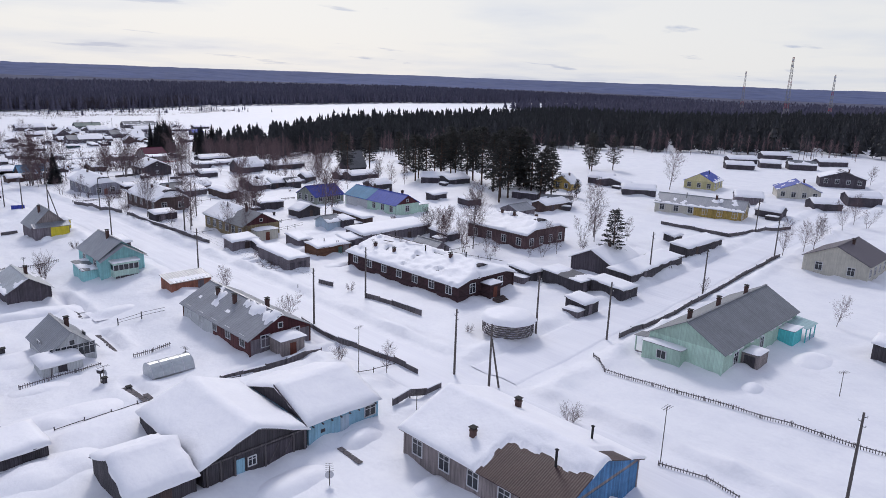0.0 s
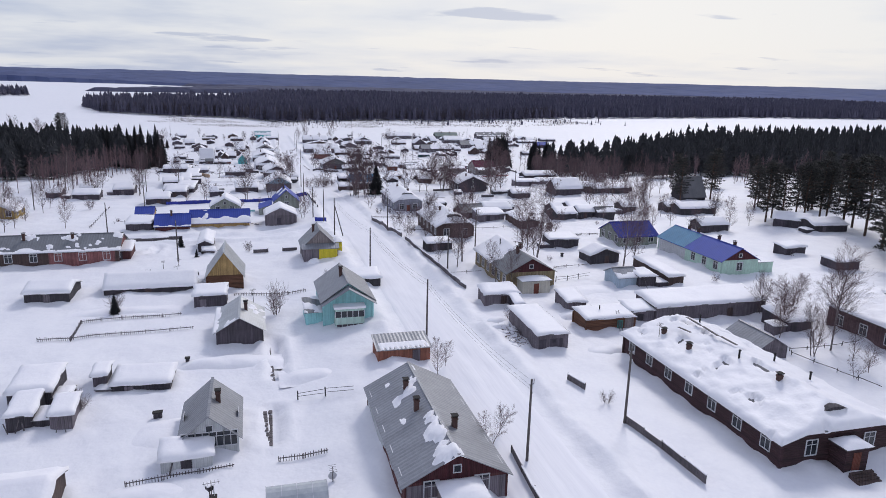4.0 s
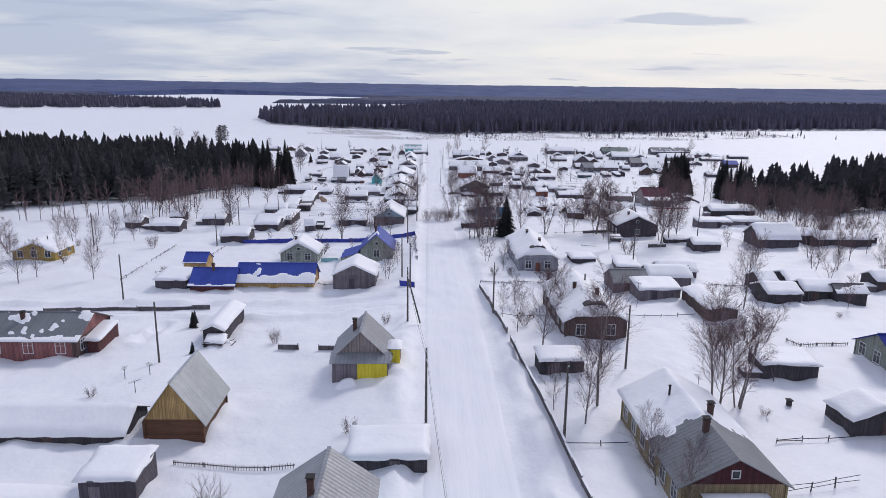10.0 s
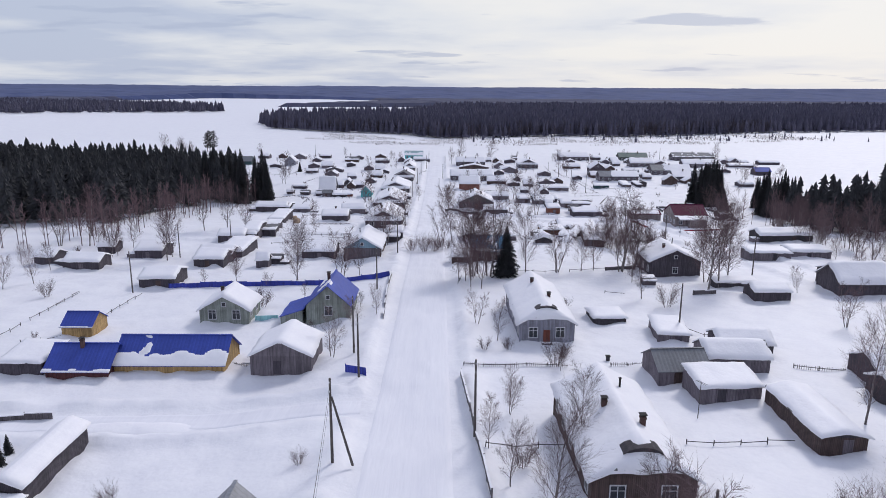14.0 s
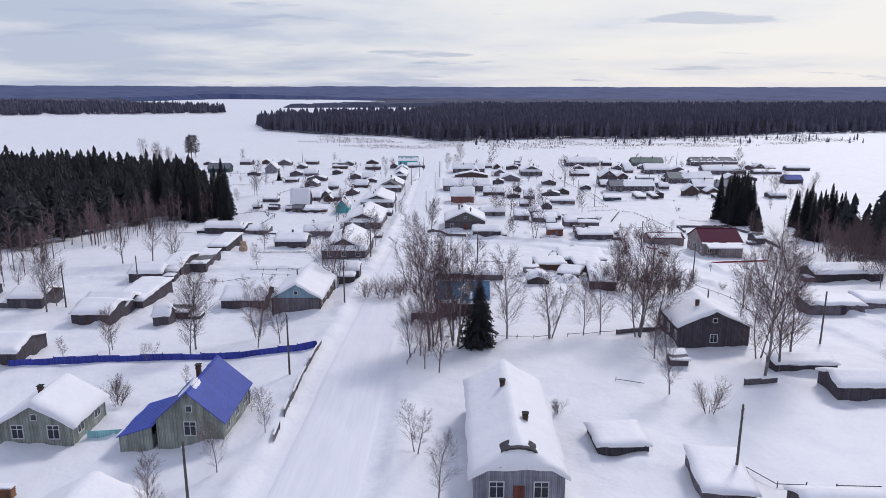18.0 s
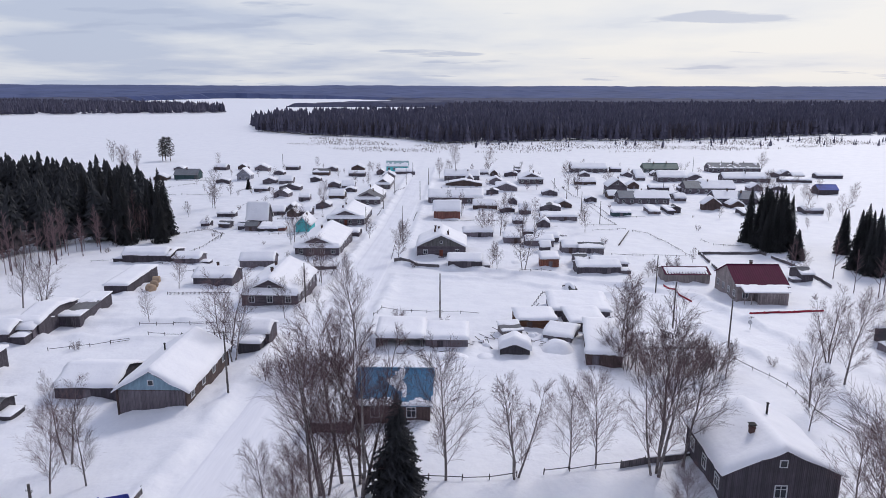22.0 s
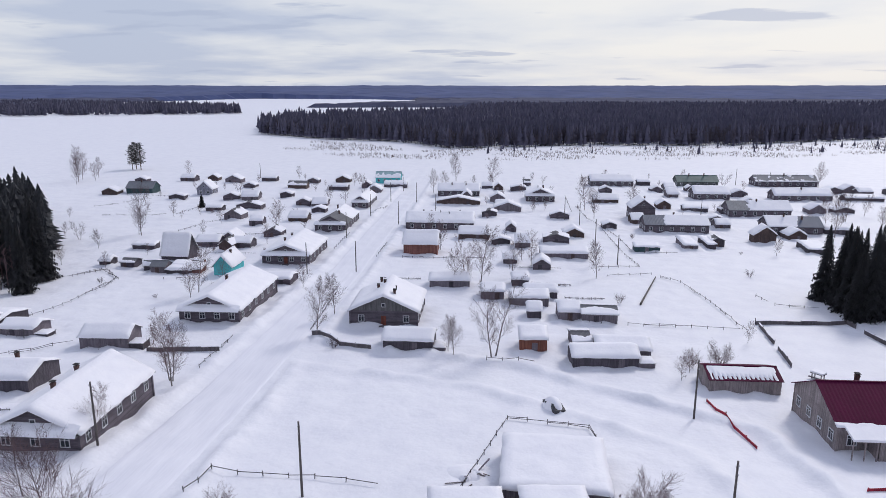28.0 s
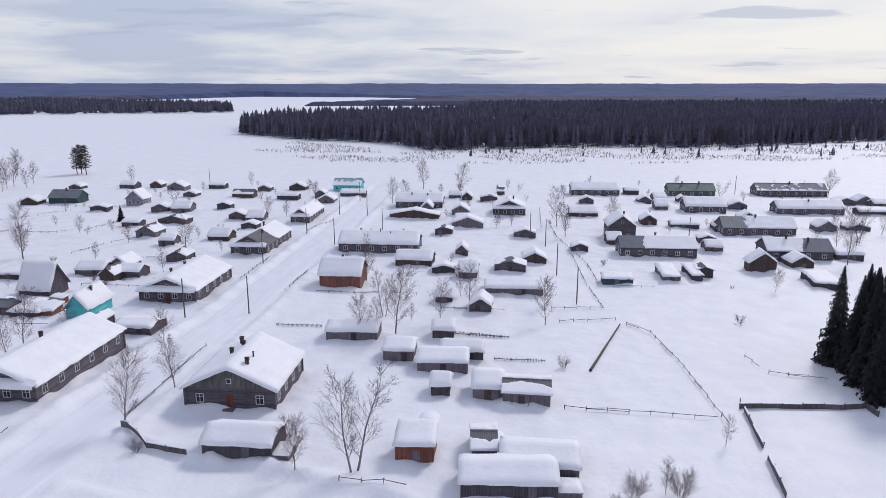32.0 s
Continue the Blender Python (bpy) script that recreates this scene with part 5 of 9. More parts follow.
house(-140.1, 75.2, 17.3, 8.7, h=2.7, rise=2.0, ridge='x', wall='board_yel', gable='red', roof='tin_dull', snow='half2', chim=3, porch='+x', psize=(5.0, 2.6), porchwall='cream', wn={'+x': 0, '-y': 6, '+y': 5}, label='ochre plank house with dark red gable and snowy porch')
shed(-161.9, 94.9, 4.5, 6.8, h=2.0, rise=0.4, ridge='mono', wall='dark')
shed(-147.8, 97.0, 4.5, 6.6, h=1.9, rise=1.2, ridge='x', wall='dark')
shed(-162.7, 66.7, 3.5, 5.5, h=1.9, rise=0.3, ridge='mono', wall='dark')
shed(-105.2, 105.6, 5.7, 4.0, h=1.9, rise=0.4, ridge='mono', wall='board_dark')
shed(-145.7, 142.1, 3.5, 5.4, h=1.8, rise=0.3, ridge='mono', wall='board_dark')
shed(-132.9, 143.0, 4.0, 5.8, h=1.8, rise=0.4, ridge='mono', wall='board_dark')
house(-84.6, 187.6, 23.5, 9.0, yaw=13, h=2.4, rise=1.9, ridge='l', wall='cream', roof='tin_grey', snow='dust', chim=2, clad=[('-y', -1.0, 11.5, 0, 2.8, 'ochre'), ('+x', -4.3, 4.3, 0, 2.8, 'ochre')], label='long ochre building with a grey roof')
house(-107.5, 237.6, 10.1, 11.0, yaw=10, h=2.6, rise=2.2, ridge='w', wall='paleyellow', roof='tin_blue', snow='dust', chim=1, label='pale yellow house with a blue metal roof')
house(-78.8, 245.7, 12.8, 11.0, yaw=27, h=2.6, rise=2.2, ridge='w', wall='cream', roof='tin_blue', snow='dust', chim=1, label='cream house with a blue metal roof')
shed(-125.9, 312.2, 12.0, 6.0, yaw=37, h=2.2, rise=1.2, ridge='l', wall='board_dark')
shed(-120.2, 332.8, 9.0, 6.0, yaw=32, h=2.2, rise=1.2, ridge='l', wall='board_dark')
shed(-114.0, 204.2, 10.7, 6.0, yaw=33, h=2.2, rise=1.2, ridge='l', wall='board_dark')
shed(-136.5, 217.1, 9.1, 6.0, yaw=27, h=2.2, rise=1.2, ridge='l', wall='board_dark')
shed(-60.2, 249.0, 10.2, 6.0, yaw=39, h=2.2, rise=1.2, ridge='l', wall='board_dark')
shed(-65.5, 230.5, 8.5, 6.0, yaw=43, h=2.2, rise=1.2, ridge='l', wall='board_dark')
shed(-130.0, 166.3, 8.4, 6.0, yaw=15, h=2.2, rise=1.2, ridge='l', wall='board_dark')
shed(-115.8, 161.4, 8.8, 6.0, yaw=33, h=2.2, rise=1.2, ridge='l', wall='board_dark')
shed(-173.2, 167.4, 8.9, 6.0, yaw=46, h=2.2, rise=1.2, ridge='l', wall='board_dark')
shed(-136.4, 339.4, 14.0, 6.0, yaw=48, h=2.2, rise=1.2, ridge='l', wall='board_dark')
shed(-134.2, 376.7, 15.0, 6.0, yaw=48, h=2.2, rise=1.2, ridge='l', wall='board_dark')
shed(-105.4, 369.7, 14.8, 6.0, yaw=52, h=2.2, rise=1.2, ridge='l', wall='board_dark')
shed(-18.4, 104.8, 3.9, 5.0, yaw=4, h=2.0, rise=0.4, ridge='mono', wall='dark')
shed(-74.7, 96.4, 5.0, 4.0, h=1.9, rise=0.5, ridge='mono', wall='dark')
shed(-66.8, 98.6, 8.2, 4.5, h=1.9, rise=0.5, ridge='mono', wall='dark')
shed(-59.3, 101.1, 6.7, 4.5, h=1.9, rise=0.5, ridge='mono', wall='dark')
shed(-57.6, 89.2, 3.6, 4.0, h=1.9, rise=0.5, ridge='mono', wall='dark')
shed(-66.8, 122.9, 3.9, 5.0, h=1.9, rise=0.5, ridge='mono', wall='dark')
shed(-106.1, 133.3, 5.1, 5.0, h=1.9, rise=0.5, ridge='mono', wall='dark')
shed(-71.7, 146.2, 2.6, 4.0, h=1.9, rise=0.5, ridge='mono', wall='dark')
shed(-197.5, 112.0, 6.0, 5.9, h=2.1, rise=1.1, ridge='y', wall='dark')
shed(-199.3, 120.3, 5.0, 7.0, h=2.1, rise=1.1, ridge='y', wall='dark')
shed(-196.8, 124.2, 4.0, 5.2, h=2.1, rise=1.1, ridge='y', wall='dark')
shed(-206.9, 137.0, 5.0, 4.4, h=2.1, rise=1.1, ridge='y', wall='dark')
shed(-206.5, 152.4, 5.0, 5.5, h=2.1, rise=1.1, ridge='y', wall='dark')
shed(-201.0, 156.3, 6.0, 11.8, h=2.1, rise=1.1, ridge='y', wall='dark')
shed(-167.6, 171.4, 7.0, 9.8, h=2.1, rise=1.1, ridge='y', wall='dark')
shed(-171.7, 140.6, 5.0, 7.8, h=2.1, rise=1.1, ridge='y', wall='dark')
shed(-252.9, 155.7, 7.0, 14.5, h=2.1, rise=1.1, ridge='y', wall='dark')
shed(-255.8, 142.9, 7.0, 16.2, h=2.1, rise=1.1, ridge='y', wall='dark')
shed(-311.9, 153.3, 6.0, 15.3, h=2.1, rise=1.1, ridge='y', wall='dark')
shed(-256.9, 162.3, 6.0, 9.7, h=2.1, rise=1.1, ridge='y', wall='dark')
house(-229.9, 174.9, 7.0, 8.3, h=1.6, rise=5, ridge='y', wall='dark', roof='slate', snow='none', win=0, chim=0, label='dark steep-roofed hut beside the wood')
house(-183.5, 74.1, 18.7, 8.7, h=2.6, rise=2.0, ridge='x', wall='board_brown', roof='slate', snow='full', chim=3, hip=1, wn={'+x': 2, '-y': 5, '+y': 4}, dormer=1, label='long weathered brown house under a smooth snow roof')
house(-228.9, 72.9, 20.0, 8.0, door=1, h=2.6, rise=2.0, ridge='x', wall='lilac', roof='slate', snow='full', chim=2, hip=1, dormer=1, label='lilac-grey house with rust door under a full snow roof')
shed(-205.6, 87.5, 6.0, 6.6, yaw=3, h=1.9, rise=1.7, ridge='y', wall='board_grey', roof='tin_dull', snow='none', label='grey shed with a bare metal roof')
shed(-209.6, 96.3, 5.5, 8.2, yaw=-2, h=2.0, rise=1.5, ridge='y', wall='board_grey', label='grey plank shed joined to a tin-roofed one')
shed(-199.4, 90.9, 5.0, 7.4, yaw=4, h=1.9, rise=0.7, ridge='mono', wall='board_grey', label='grey plank lean-to with a thin snow lid')
shed(-190.1, 96.9, 12.0, 4.6, yaw=-0.5, h=1.9, rise=0.5, ridge='x', wall='board_brown', gable='dark', label='long sagging brown woodshed under snow')
shed(-216.2, 100.4, 5.0, 7.5, h=1.8, rise=1.2, ridge='y', wall='board_dark')
shed(-231.0, 84.6, 4.4, 5.4, yaw=4, h=0.95, rise=0.3, ridge='mono', wall='dark', thick=0.4, label='half-buried dark shed under rounded snow')
shed(-222.6, 92.2, 7.0, 4.6, yaw=-6, h=1.5, rise=0.4, ridge='mono', wall='board_grey', thick=0.4, label='grey plank shed under smooth snow')
shed(-245.7, 118.2, 5.0, 6.6, h=2.0, rise=0.8, ridge='y', wall='board_dark')
shed(-253.7, 115.5, 3.0, 8.4, h=1.3, rise=0.3, ridge='mono', wall='dark')
shed(-205.1, 113.1, 6.0, 3.3, h=2.2, rise=1.4, ridge='y', wall='board_dark')
house(-250.9, 137.6, 8.0, 10.0, h=2.3, rise=2.2, ridge='y', wall='board_dark', roof='slate', snow='full', win=0, chim=0, label='dark plank barn with a snow covered gable')
shed(-285.5, 136.7, 5.0, 10.0, h=1.6, rise=0.4, ridge='mono', wall='board_grey', label='ramshackle grey shed row under snow')
shed(-287.5, 147.6, 5.0, 9.9, h=1.6, rise=0.4, ridge='mono', wall='board_grey')
shed(-204.9, 119.5, 9.3, 6.0, h=2.2, rise=1.4, ridge='y', wall='board_dark')
house(-268.7, 107.0, 10.5, 10.5, h=3.0, rise=2.0, ridge='x', wall='board_dark', roof='slate', snow='full', chim=2, wn={'+x': 1}, label='dark log house under a rounded snow roof')
house(-348.4, 139.1, 12.0, 10.2, h=3.0, rise=2.5, ridge='y', wall='board_pale', roof='tin_burg', snow='edge', chim=1, lean=1, label='grey plank house with a burgundy metal roof')
shed(-364.0, 130.0, 6.0, 10.3, h=2.2, rise=1.0, ridge='y', wall='board_pale', roof='tin_burg', snow='stripe', label='grey plank barn with a rusty roof edge')
house(-284.5, 69.1, 8.0, 8.7, h=2.3, rise=2.2, ridge='y', wall='board_brown', roof='tin_skyblue', snow='dust', chim=0, label='brown cottage with a sky blue metal roof among birches')
shed(-282.0, -35.5, 5.3, 4.7, h=2.1, rise=1.1, ridge='y', wall='board_dark')
shed(-278.2, -24.9, 6.3, 8.2, h=2.1, rise=1.1, ridge='y', wall='board_dark')
shed(-298.0, -28.9, 5.2, 4.3, h=2.1, rise=1.1, ridge='y', wall='board_dark')
shed(-293.7, -15.7, 7.3, 6.8, h=2.1, rise=1.1, ridge='y', wall='board_dark')
shed(-261.4, -0.5, 8.4, 7.1, h=2.1, rise=1.1, ridge='y', wall='board_dark')
shed(-282.9, 3.1, 8.4, 6.9, h=2.1, rise=1.1, ridge='y', wall='board_dark')
shed(-288.1, 2.5, 6.3, 8.4, h=2.1, rise=1.1, ridge='y', wall='board_dark')
shed(-313.3, -1.2, 6.1, 7.3, h=2.1, rise=1.1, ridge='y', wall='board_dark')
shed(-321.0, 3.0, 13.7, 4.0, h=2.1, rise=1.1, ridge='y', wall='board_dark')
shed(-280.0, 15.6, 3.1, 2.8, h=2.1, rise=1.1, ridge='y', wall='board_dark')
shed(-382.2, -6.7, 5.0, 11.6, h=2.1, rise=1.1, ridge='y', wall='board_dark')
house(-237.6, -38.4, 8.4, 9.2, h=2.2, rise=2.0, ridge='x', wall='ochre', roof='slate', snow='full', chim=1, label='small ochre house under snow')
shed(-183.0, 18.7, 11.7, 2.9, h=2.0, rise=0.7, ridge='x', wall='board_dark', label='dark plank shed with a flat snow slab')
shed(-106.8, 4.7, 6.3, 4.4, h=1.9, rise=0.5, ridge='mono', wall='dark')
shed(-101.1, 5.0, 5.2, 2.4, h=1.8, rise=0.4, ridge='mono', wall='dark')
shed(-99.9, 9.1, 4.2, 2.1, h=1.8, rise=0.4, ridge='mono', wall='board_grey')
shed(-107.9, 15.8, 4.2, 6.5, h=1.0, rise=0.5, ridge='mono', wall='dark')
shed(-88.4, 22.2, 3.1, 4.6, h=1.4, rise=0.3, ridge='mono', wall='white')
shed(-67.5, 11.6, 5.0, 6.1, h=1.3, rise=0.3, ridge='mono', wall='dark')
house(-291.9, 38.4, 15.5, 8.8, h=2.3, rise=2.3, ridge='x', wall='board_brown', gable='blue_faded', wn={'+x': 0}, clad=[('+x', -4.2, 4.2, 0, 2.7, 'board_grey')], roof='slate', snow='full', chim=1, label='plank house with faded blue gable under heavy snow')
shed(-293.5, 26.8, 8.4, 8.2, h=2.1, rise=1.4, ridge='y', wall='board_dark')
shed(-315.8, 1.2, 6.1, 7.6, h=2.0, rise=0.9, ridge='y', wall='board_grey')
shed(-327.4, 6.3, 13.1, 4.0, h=1.9, rise=0.5, ridge='mono', wall='board_dark')
shed(-294.7, 5.3, 12.8, 6.3, h=2.0, rise=0.8, ridge='mono', wall='board_dark')
shed(-306.0, 44.4, 3.0, 3.5, h=1.4, rise=0.3, ridge='mono', wall='dark')
shed(-284.9, 17.2, 4.2, 3.2, h=1.5, rise=0.6, ridge='y', wall='dark')
house(-343.2, 39.4, 17.5, 10.9, h=2.4, rise=2.3, ridge='x', wall='log_grey', roof='slate', snow='full', chim=2, skirt=1, label='long grey log house under a full snow roof')
shed(-356.3, 21.4, 7.6, 8.8, h=2.1, rise=1.3, ridge='y', wall='board_dark', chim=1)
shed(-375.9, 25.1, 5.2, 8.6, h=2.3, rise=1.4, ridge='y', wall='board_grey')
house(-402.5, 37.1, 24.0, 12.0, h=2.4, rise=2.2, ridge='x', wall='log_grey', roof='slate', snow='full', chim=1, skirt=1, label='grey log house by the street under snow')
shed(-385.0, -5.6, 9.3, 11.5, h=1.8, rise=0.9, ridge='y', wall='board_dark')
shed(-382.0, 4.8, 5.0, 6.8, h=1.6, rise=0.9, ridge='y', wall='board_grey')
shed(-352.2, 3.3, 15.3, 5.0, h=1.9, rise=0.5, ridge='mono', wall='board_dark')
shed(-309.5, 44.7, 5.0, 4.3, h=1.9, rise=1.0, ridge='y', wall='board_dark')
shed(-461.4, -12.0, 4.0, 6.7, h=1.8, rise=0.4, ridge='mono', wall='board_dark')
shed(-432.9, 11.8, 3.0, 6.5, h=1.5, rise=0.3, ridge='mono', wall='dark')
shed(-424.9, 40.4, 6.0, 7.5, h=1.7, rise=0.6, ridge='y', wall='log_grey')
shed(-312.2, 67.4, 7.6, 7.6, h=2.1, rise=0.4, ridge='mono', wall='open', thick=0.42, label='open-fronted pole shed under a thick snow slab')
shed(-312.0, 74.9, 6.2, 6.8, h=1.6, rise=0.4, ridge='mono', wall='board_grey', thick=0.5, label='low grey plank shed beside a pole shed')
shed(-322.9, 90.4, 5.6, 6.9, yaw=4, h=1.8, rise=0.3, ridge='mono', wall='log_brown', thick=0.5, label='half-fallen brown log shed with a snow lid')
shed(-315.0, 94.0, 4.4, 4.8, yaw=-24, h=0.95, rise=0.5, ridge='mono', wall='board_grey', thick=0.45, label='sunken grey plank shed tilted under its snow lid')
shed(-322.6, 99.0, 7.6, 6.2, yaw=3, h=1.7, rise=0.3, ridge='mono', wall='board_dark', thick=0.5, label='dark plank lean-to under deep snow')
shed(-332.6, 99.6, 10.4, 11.0, yaw=-3, h=1.5, rise=0.3, ridge='mono', wall='board_grey', thick=0.5, label='wide low grey plank shed merged into the snow')
shed(-308.8, 99.5, 14.6, 5.2, yaw=-8, h=1.8, rise=0.5, ridge='mono', wall='board_brown', thick=0.34, label='long leaning plank shed with a rotten end wall')
shed(-317.3, 85.6, 3.2, 3.4, yaw=14, h=1.1, rise=0.5, ridge='mono', wall='board_pale', snow='half', thick=0.3, label='collapsed pale board shelter half under snow')
shed(-307.6, 85.7, 3.8, 4.6, yaw=-4, h=0.95, rise=0.9, ridge='x', wall='dark', thick=0.72, label='small dark hut under a thick snow hood')
house(-398.5, 71.7, 13.9, 13.3, h=2.6, rise=2.6, ridge='x', wall='log_grey', gable='grey', roof='slate', snow='full', chim=5, wn={'+x': 3, '+y': 4, '-y': 4}, door=1, label='big grey log house with brown door under snow')
shed(-379.8, 78.3, 5.5, 8.8, h=2.0, rise=1.2, ridge='y', wall='board_dark')
shed(-380.0, 100.1, 4.5, 4.7, h=2.3, rise=0.6, ridge='mono', wall='wood_red', label='reddish slatted woodshed under snow')
shed(-415.6, 93.0, 6.0, 5.2, h=2.0, rise=0.9, ridge='y', wall='board_grey')
shed(-411.0, 100.9, 6.0, 8.3, h=2.0, rise=0.9, ridge='y', wall='board_grey')
shed(-415.9, 103.9, 4.0, 7.3, h=2.0, rise=0.9, ridge='y', wall='board_dark')
shed(-400.7, 108.6, 6.0, 4.5, h=2.0, rise=0.9, ridge='y', wall='board_grey')
shed(-399.0, 114.4, 6.0, 6.9, h=2.0, rise=0.9, ridge='y', wall='board_grey')
shed(-427.6, 99.7, 5.0, 4.0, h=2.0, rise=0.9, ridge='y', wall='board_dark')
shed(-381.2, 108.4, 6.0, 3.0, h=2.0, rise=0.9, ridge='y', wall='board_grey')
shed(-377.8, 115.1, 6.0, 8.9, h=2.0, rise=0.9, ridge='y', wall='board_grey')
shed(-373.5, 111.3, 5.5, 10.7, h=2.0, rise=0.9, ridge='y', wall='board_dark')
shed(-425.5, 82.7, 6.0, 9.6, h=2.0, rise=0.9, ridge='y', wall='board_grey')
shed(-460.4, 113.6, 7.0, 13.4, h=2.0, rise=0.9, ridge='y', wall='board_grey')
shed(-400.2, 101.5, 4.0, 2.8, h=2.0, rise=0.9, ridge='y', wall='board_dark')
house(-449.5, 3.9, 7.0, 7.4, h=1.8, rise=4.2, ridge='y', wall='board_dark', roof='slate', snow='full', chim=0, win=0, label='tall dark barn with a steep snow roof')
house(-435.4, 23.8, 9.1, 4.6, h=2.3, rise=2.2, ridge='x', wall='turq', roof='slate', snow='full', chim=1, win=0, label='small bright turquoise house with a snow roof')
house(-455.5, 36.1, 20.7, 13.0, h=2.4, rise=2.2, ridge='x', wall='log_grey', roof='slate', snow='full', chim=2, skirt=1, door=1, label='grey log house with red-brown porch under snow')
house(-504.0, 37.6, 24.0, 10.4, h=2.4, rise=2.3, ridge='x', wall='log_grey', roof='slate', snow='half2', chim=2, skirt=1, label='grey log house with a partly bare slate roof')
house(-551.7, 38.6, 21.0, 6.6, h=2.4, rise=2.1, ridge='x', wall='log_grey', roof='slate', snow='full', chim=1, skirt=1, label='grey log house by the street under snow')
house(-576.5, -40.6, 7.3, 7.0, h=2.6, rise=2.6, ridge='x', wall='lilac', roof='slate', snow='full', chim=0, label='bluish house with a snow gable')
house(-579.1, -73.0, 8.0, 12.7, h=2.4, rise=2.2, ridge='y', wall='board_teal', roof='tin_dull', snow='none', chim=1, win=0, label='dark green-grey house with a bare roof')
house(-623.9, 38.4, 9.0, 12.7, h=2.6, rise=2.2, ridge='y', wall='turq', roof='tin_pale', snow='half', chim=0, label='turquoise house near the river')
house(-580.9, 77.6, 9.0, 18.7, h=2.4, rise=2.0, ridge='y', wall='log_grey', roof='slate', snow='full', chim=2, label='long dark log house near the river under snow')
house(-568.9, 113.8, 12.0, 12.1, h=2.5, rise=2.4, ridge='x', wall='log_grey', roof='slate', snow='full', chim=3, skirt=1, label='grey log house with wide snow gable')
house(-501.6, 74.8, 10.0, 23.1, h=2.5, rise=2.0, ridge='y', wall='log_grey', roof='slate', snow='full', chim=5, label='long grey log house with many chimneys under snow')
house(-464.1, 71.9, 8.5, 9.9, h=2.9, rise=2.4, ridge='y', wall='brick_red', roof='slate', snow='full', chim=1, win=0, label='red-brown plank barn under a smooth snow roof')
house(-526.0, 149.1, 9.5, 8.3, h=4.2, rise=2.6, ridge='x', wall='log_grey', roof='slate', snow='full', chim=1, label='tall grey log house with a snow gable')
house(-502.7, 155.6, 9.0, 21.0, h=2.6, rise=2.0, ridge='y', wall='log_grey', roof='tin_navy2', snow='half3', chim=1, label='long log house with a partly bare dark roof')
house(-619.6, 153.2, 9.0, 21.1, h=2.5, rise=2.0, ridge='y', wall='log_grey', roof='slate', snow='full', chim=2, label='long log house by the river bank under snow')
house(-619.8, 195.8, 9.0, 20.0, h=2.4, rise=2.2, ridge='y', wall='board_green', roof='tin_green', snow='none', chim=2, label='house with a dark green metal roof')
house(-578.6, 190.2, 9.0, 15.1, h=2.4, rise=2.0, ridge='y', wall='log_grey', roof='slate', snow='full', chim=1, label='long log house under snow')
house(-536.0, 195.2, 9.5, 22.8, h=2.5, rise=2.3, ridge='y', wall='log_grey', roof='tin_dull', snow='half3', chim=1, label='long log house, half its grey roof bare')
house(-624.3, 240.7, 9.0, 30.0, h=2.4, rise=2.2, ridge='y', wall='log_grey', roof='tin_dull', snow='dust', chim=3, label='long dark log house with a bare grey roof')
house(-501.2, 193.9, 9.0, 17.4, h=2.5, rise=2.2, ridge='y', wall='log_grey', roof='tin_navy2', snow='half2', chim=2, label='long log house, half its dark roof bare')
house(-577.7, 229.4, 8.0, 24.4, h=2.3, rise=1.8, ridge='y', wall='log_grey', roof='slate', snow='full', chim=1, label='long low log house under snow')
house(-485.7, 179.2, 4.3, 6.8, h=2.2, rise=2.0, ridge='x', wall='board_brown', roof='slate', snow='full', chim=0, win=0, label='brown plank barn under snow')
shed(-476.8, 153.1, 10.3, 4.2, h=1.9, rise=0.4, ridge='mono', wall='board_grey')
shed(-477.9, 159.5, 9.4, 2.6, h=1.8, rise=0.4, ridge='mono', wall='board_dark')
shed(-473.1, 189.4, 10.1, 6.3, h=1.8, rise=0.5, ridge='mono', wall='dark')
shed(-470.1, 139.3, 4.0, 7.3, h=2.0, rise=0.4, ridge='mono', wall='board_teal')
shed(-531.8, -18.7, 4.5, 6.5, h=1.9, rise=0.8, ridge='y', wall='board_dark')
shed(-537.6, -6.1, 5.7, 9.9, h=2.05, rise=1.4, ridge='x', wall='log_grey')
shed(-516.7, -4.6, 6.9, 6.6, h=2.1999999999999997, rise=2.0, ridge='x', wall='board_grey')
shed(-502.7, 8.6, 5.1, 4.5, h=2.3499999999999996, rise=1.1, ridge='y', wall='log_grey')
shed(-574.4, -85.7, 6.3, 7.1, h=1.9, rise=1.7, ridge='x', wall='board_brown')
shed(-559.2, -46.8, 4.5, 6.9, h=2.05, rise=0.8, ridge='x', wall='board_dark')
shed(-622.7, -69.4, 5.7, 7.6, h=2.1999999999999997, rise=1.4, ridge='y', wall='log_grey')
shed(-618.1, -42.7, 6.9, 8.2, h=2.3499999999999996, rise=2.0, ridge='x', wall='board_grey')
shed(-598.0, -27.2, 5.1, 5.5, h=1.9, rise=1.1, ridge='x', wall='log_grey')
shed(-599.0, -3.3, 6.3, 9.3, h=2.05, rise=1.7, ridge='y', wall='board_brown')
shed(-569.6, -0.3, 4.5, 5.3, h=2.1999999999999997, rise=0.8, ridge='x', wall='board_dark')
shed(-548.0, 13.4, 5.7, 5.6, h=2.3499999999999996, rise=1.4, ridge='x', wall='log_grey')
shed(-547.0, 20.8, 6.9, 6.2, h=1.9, rise=2.0, ridge='y', wall='board_grey')
shed(-618.8, -0.5, 5.1, 5.6, h=2.05, rise=1.1, ridge='x', wall='log_grey')
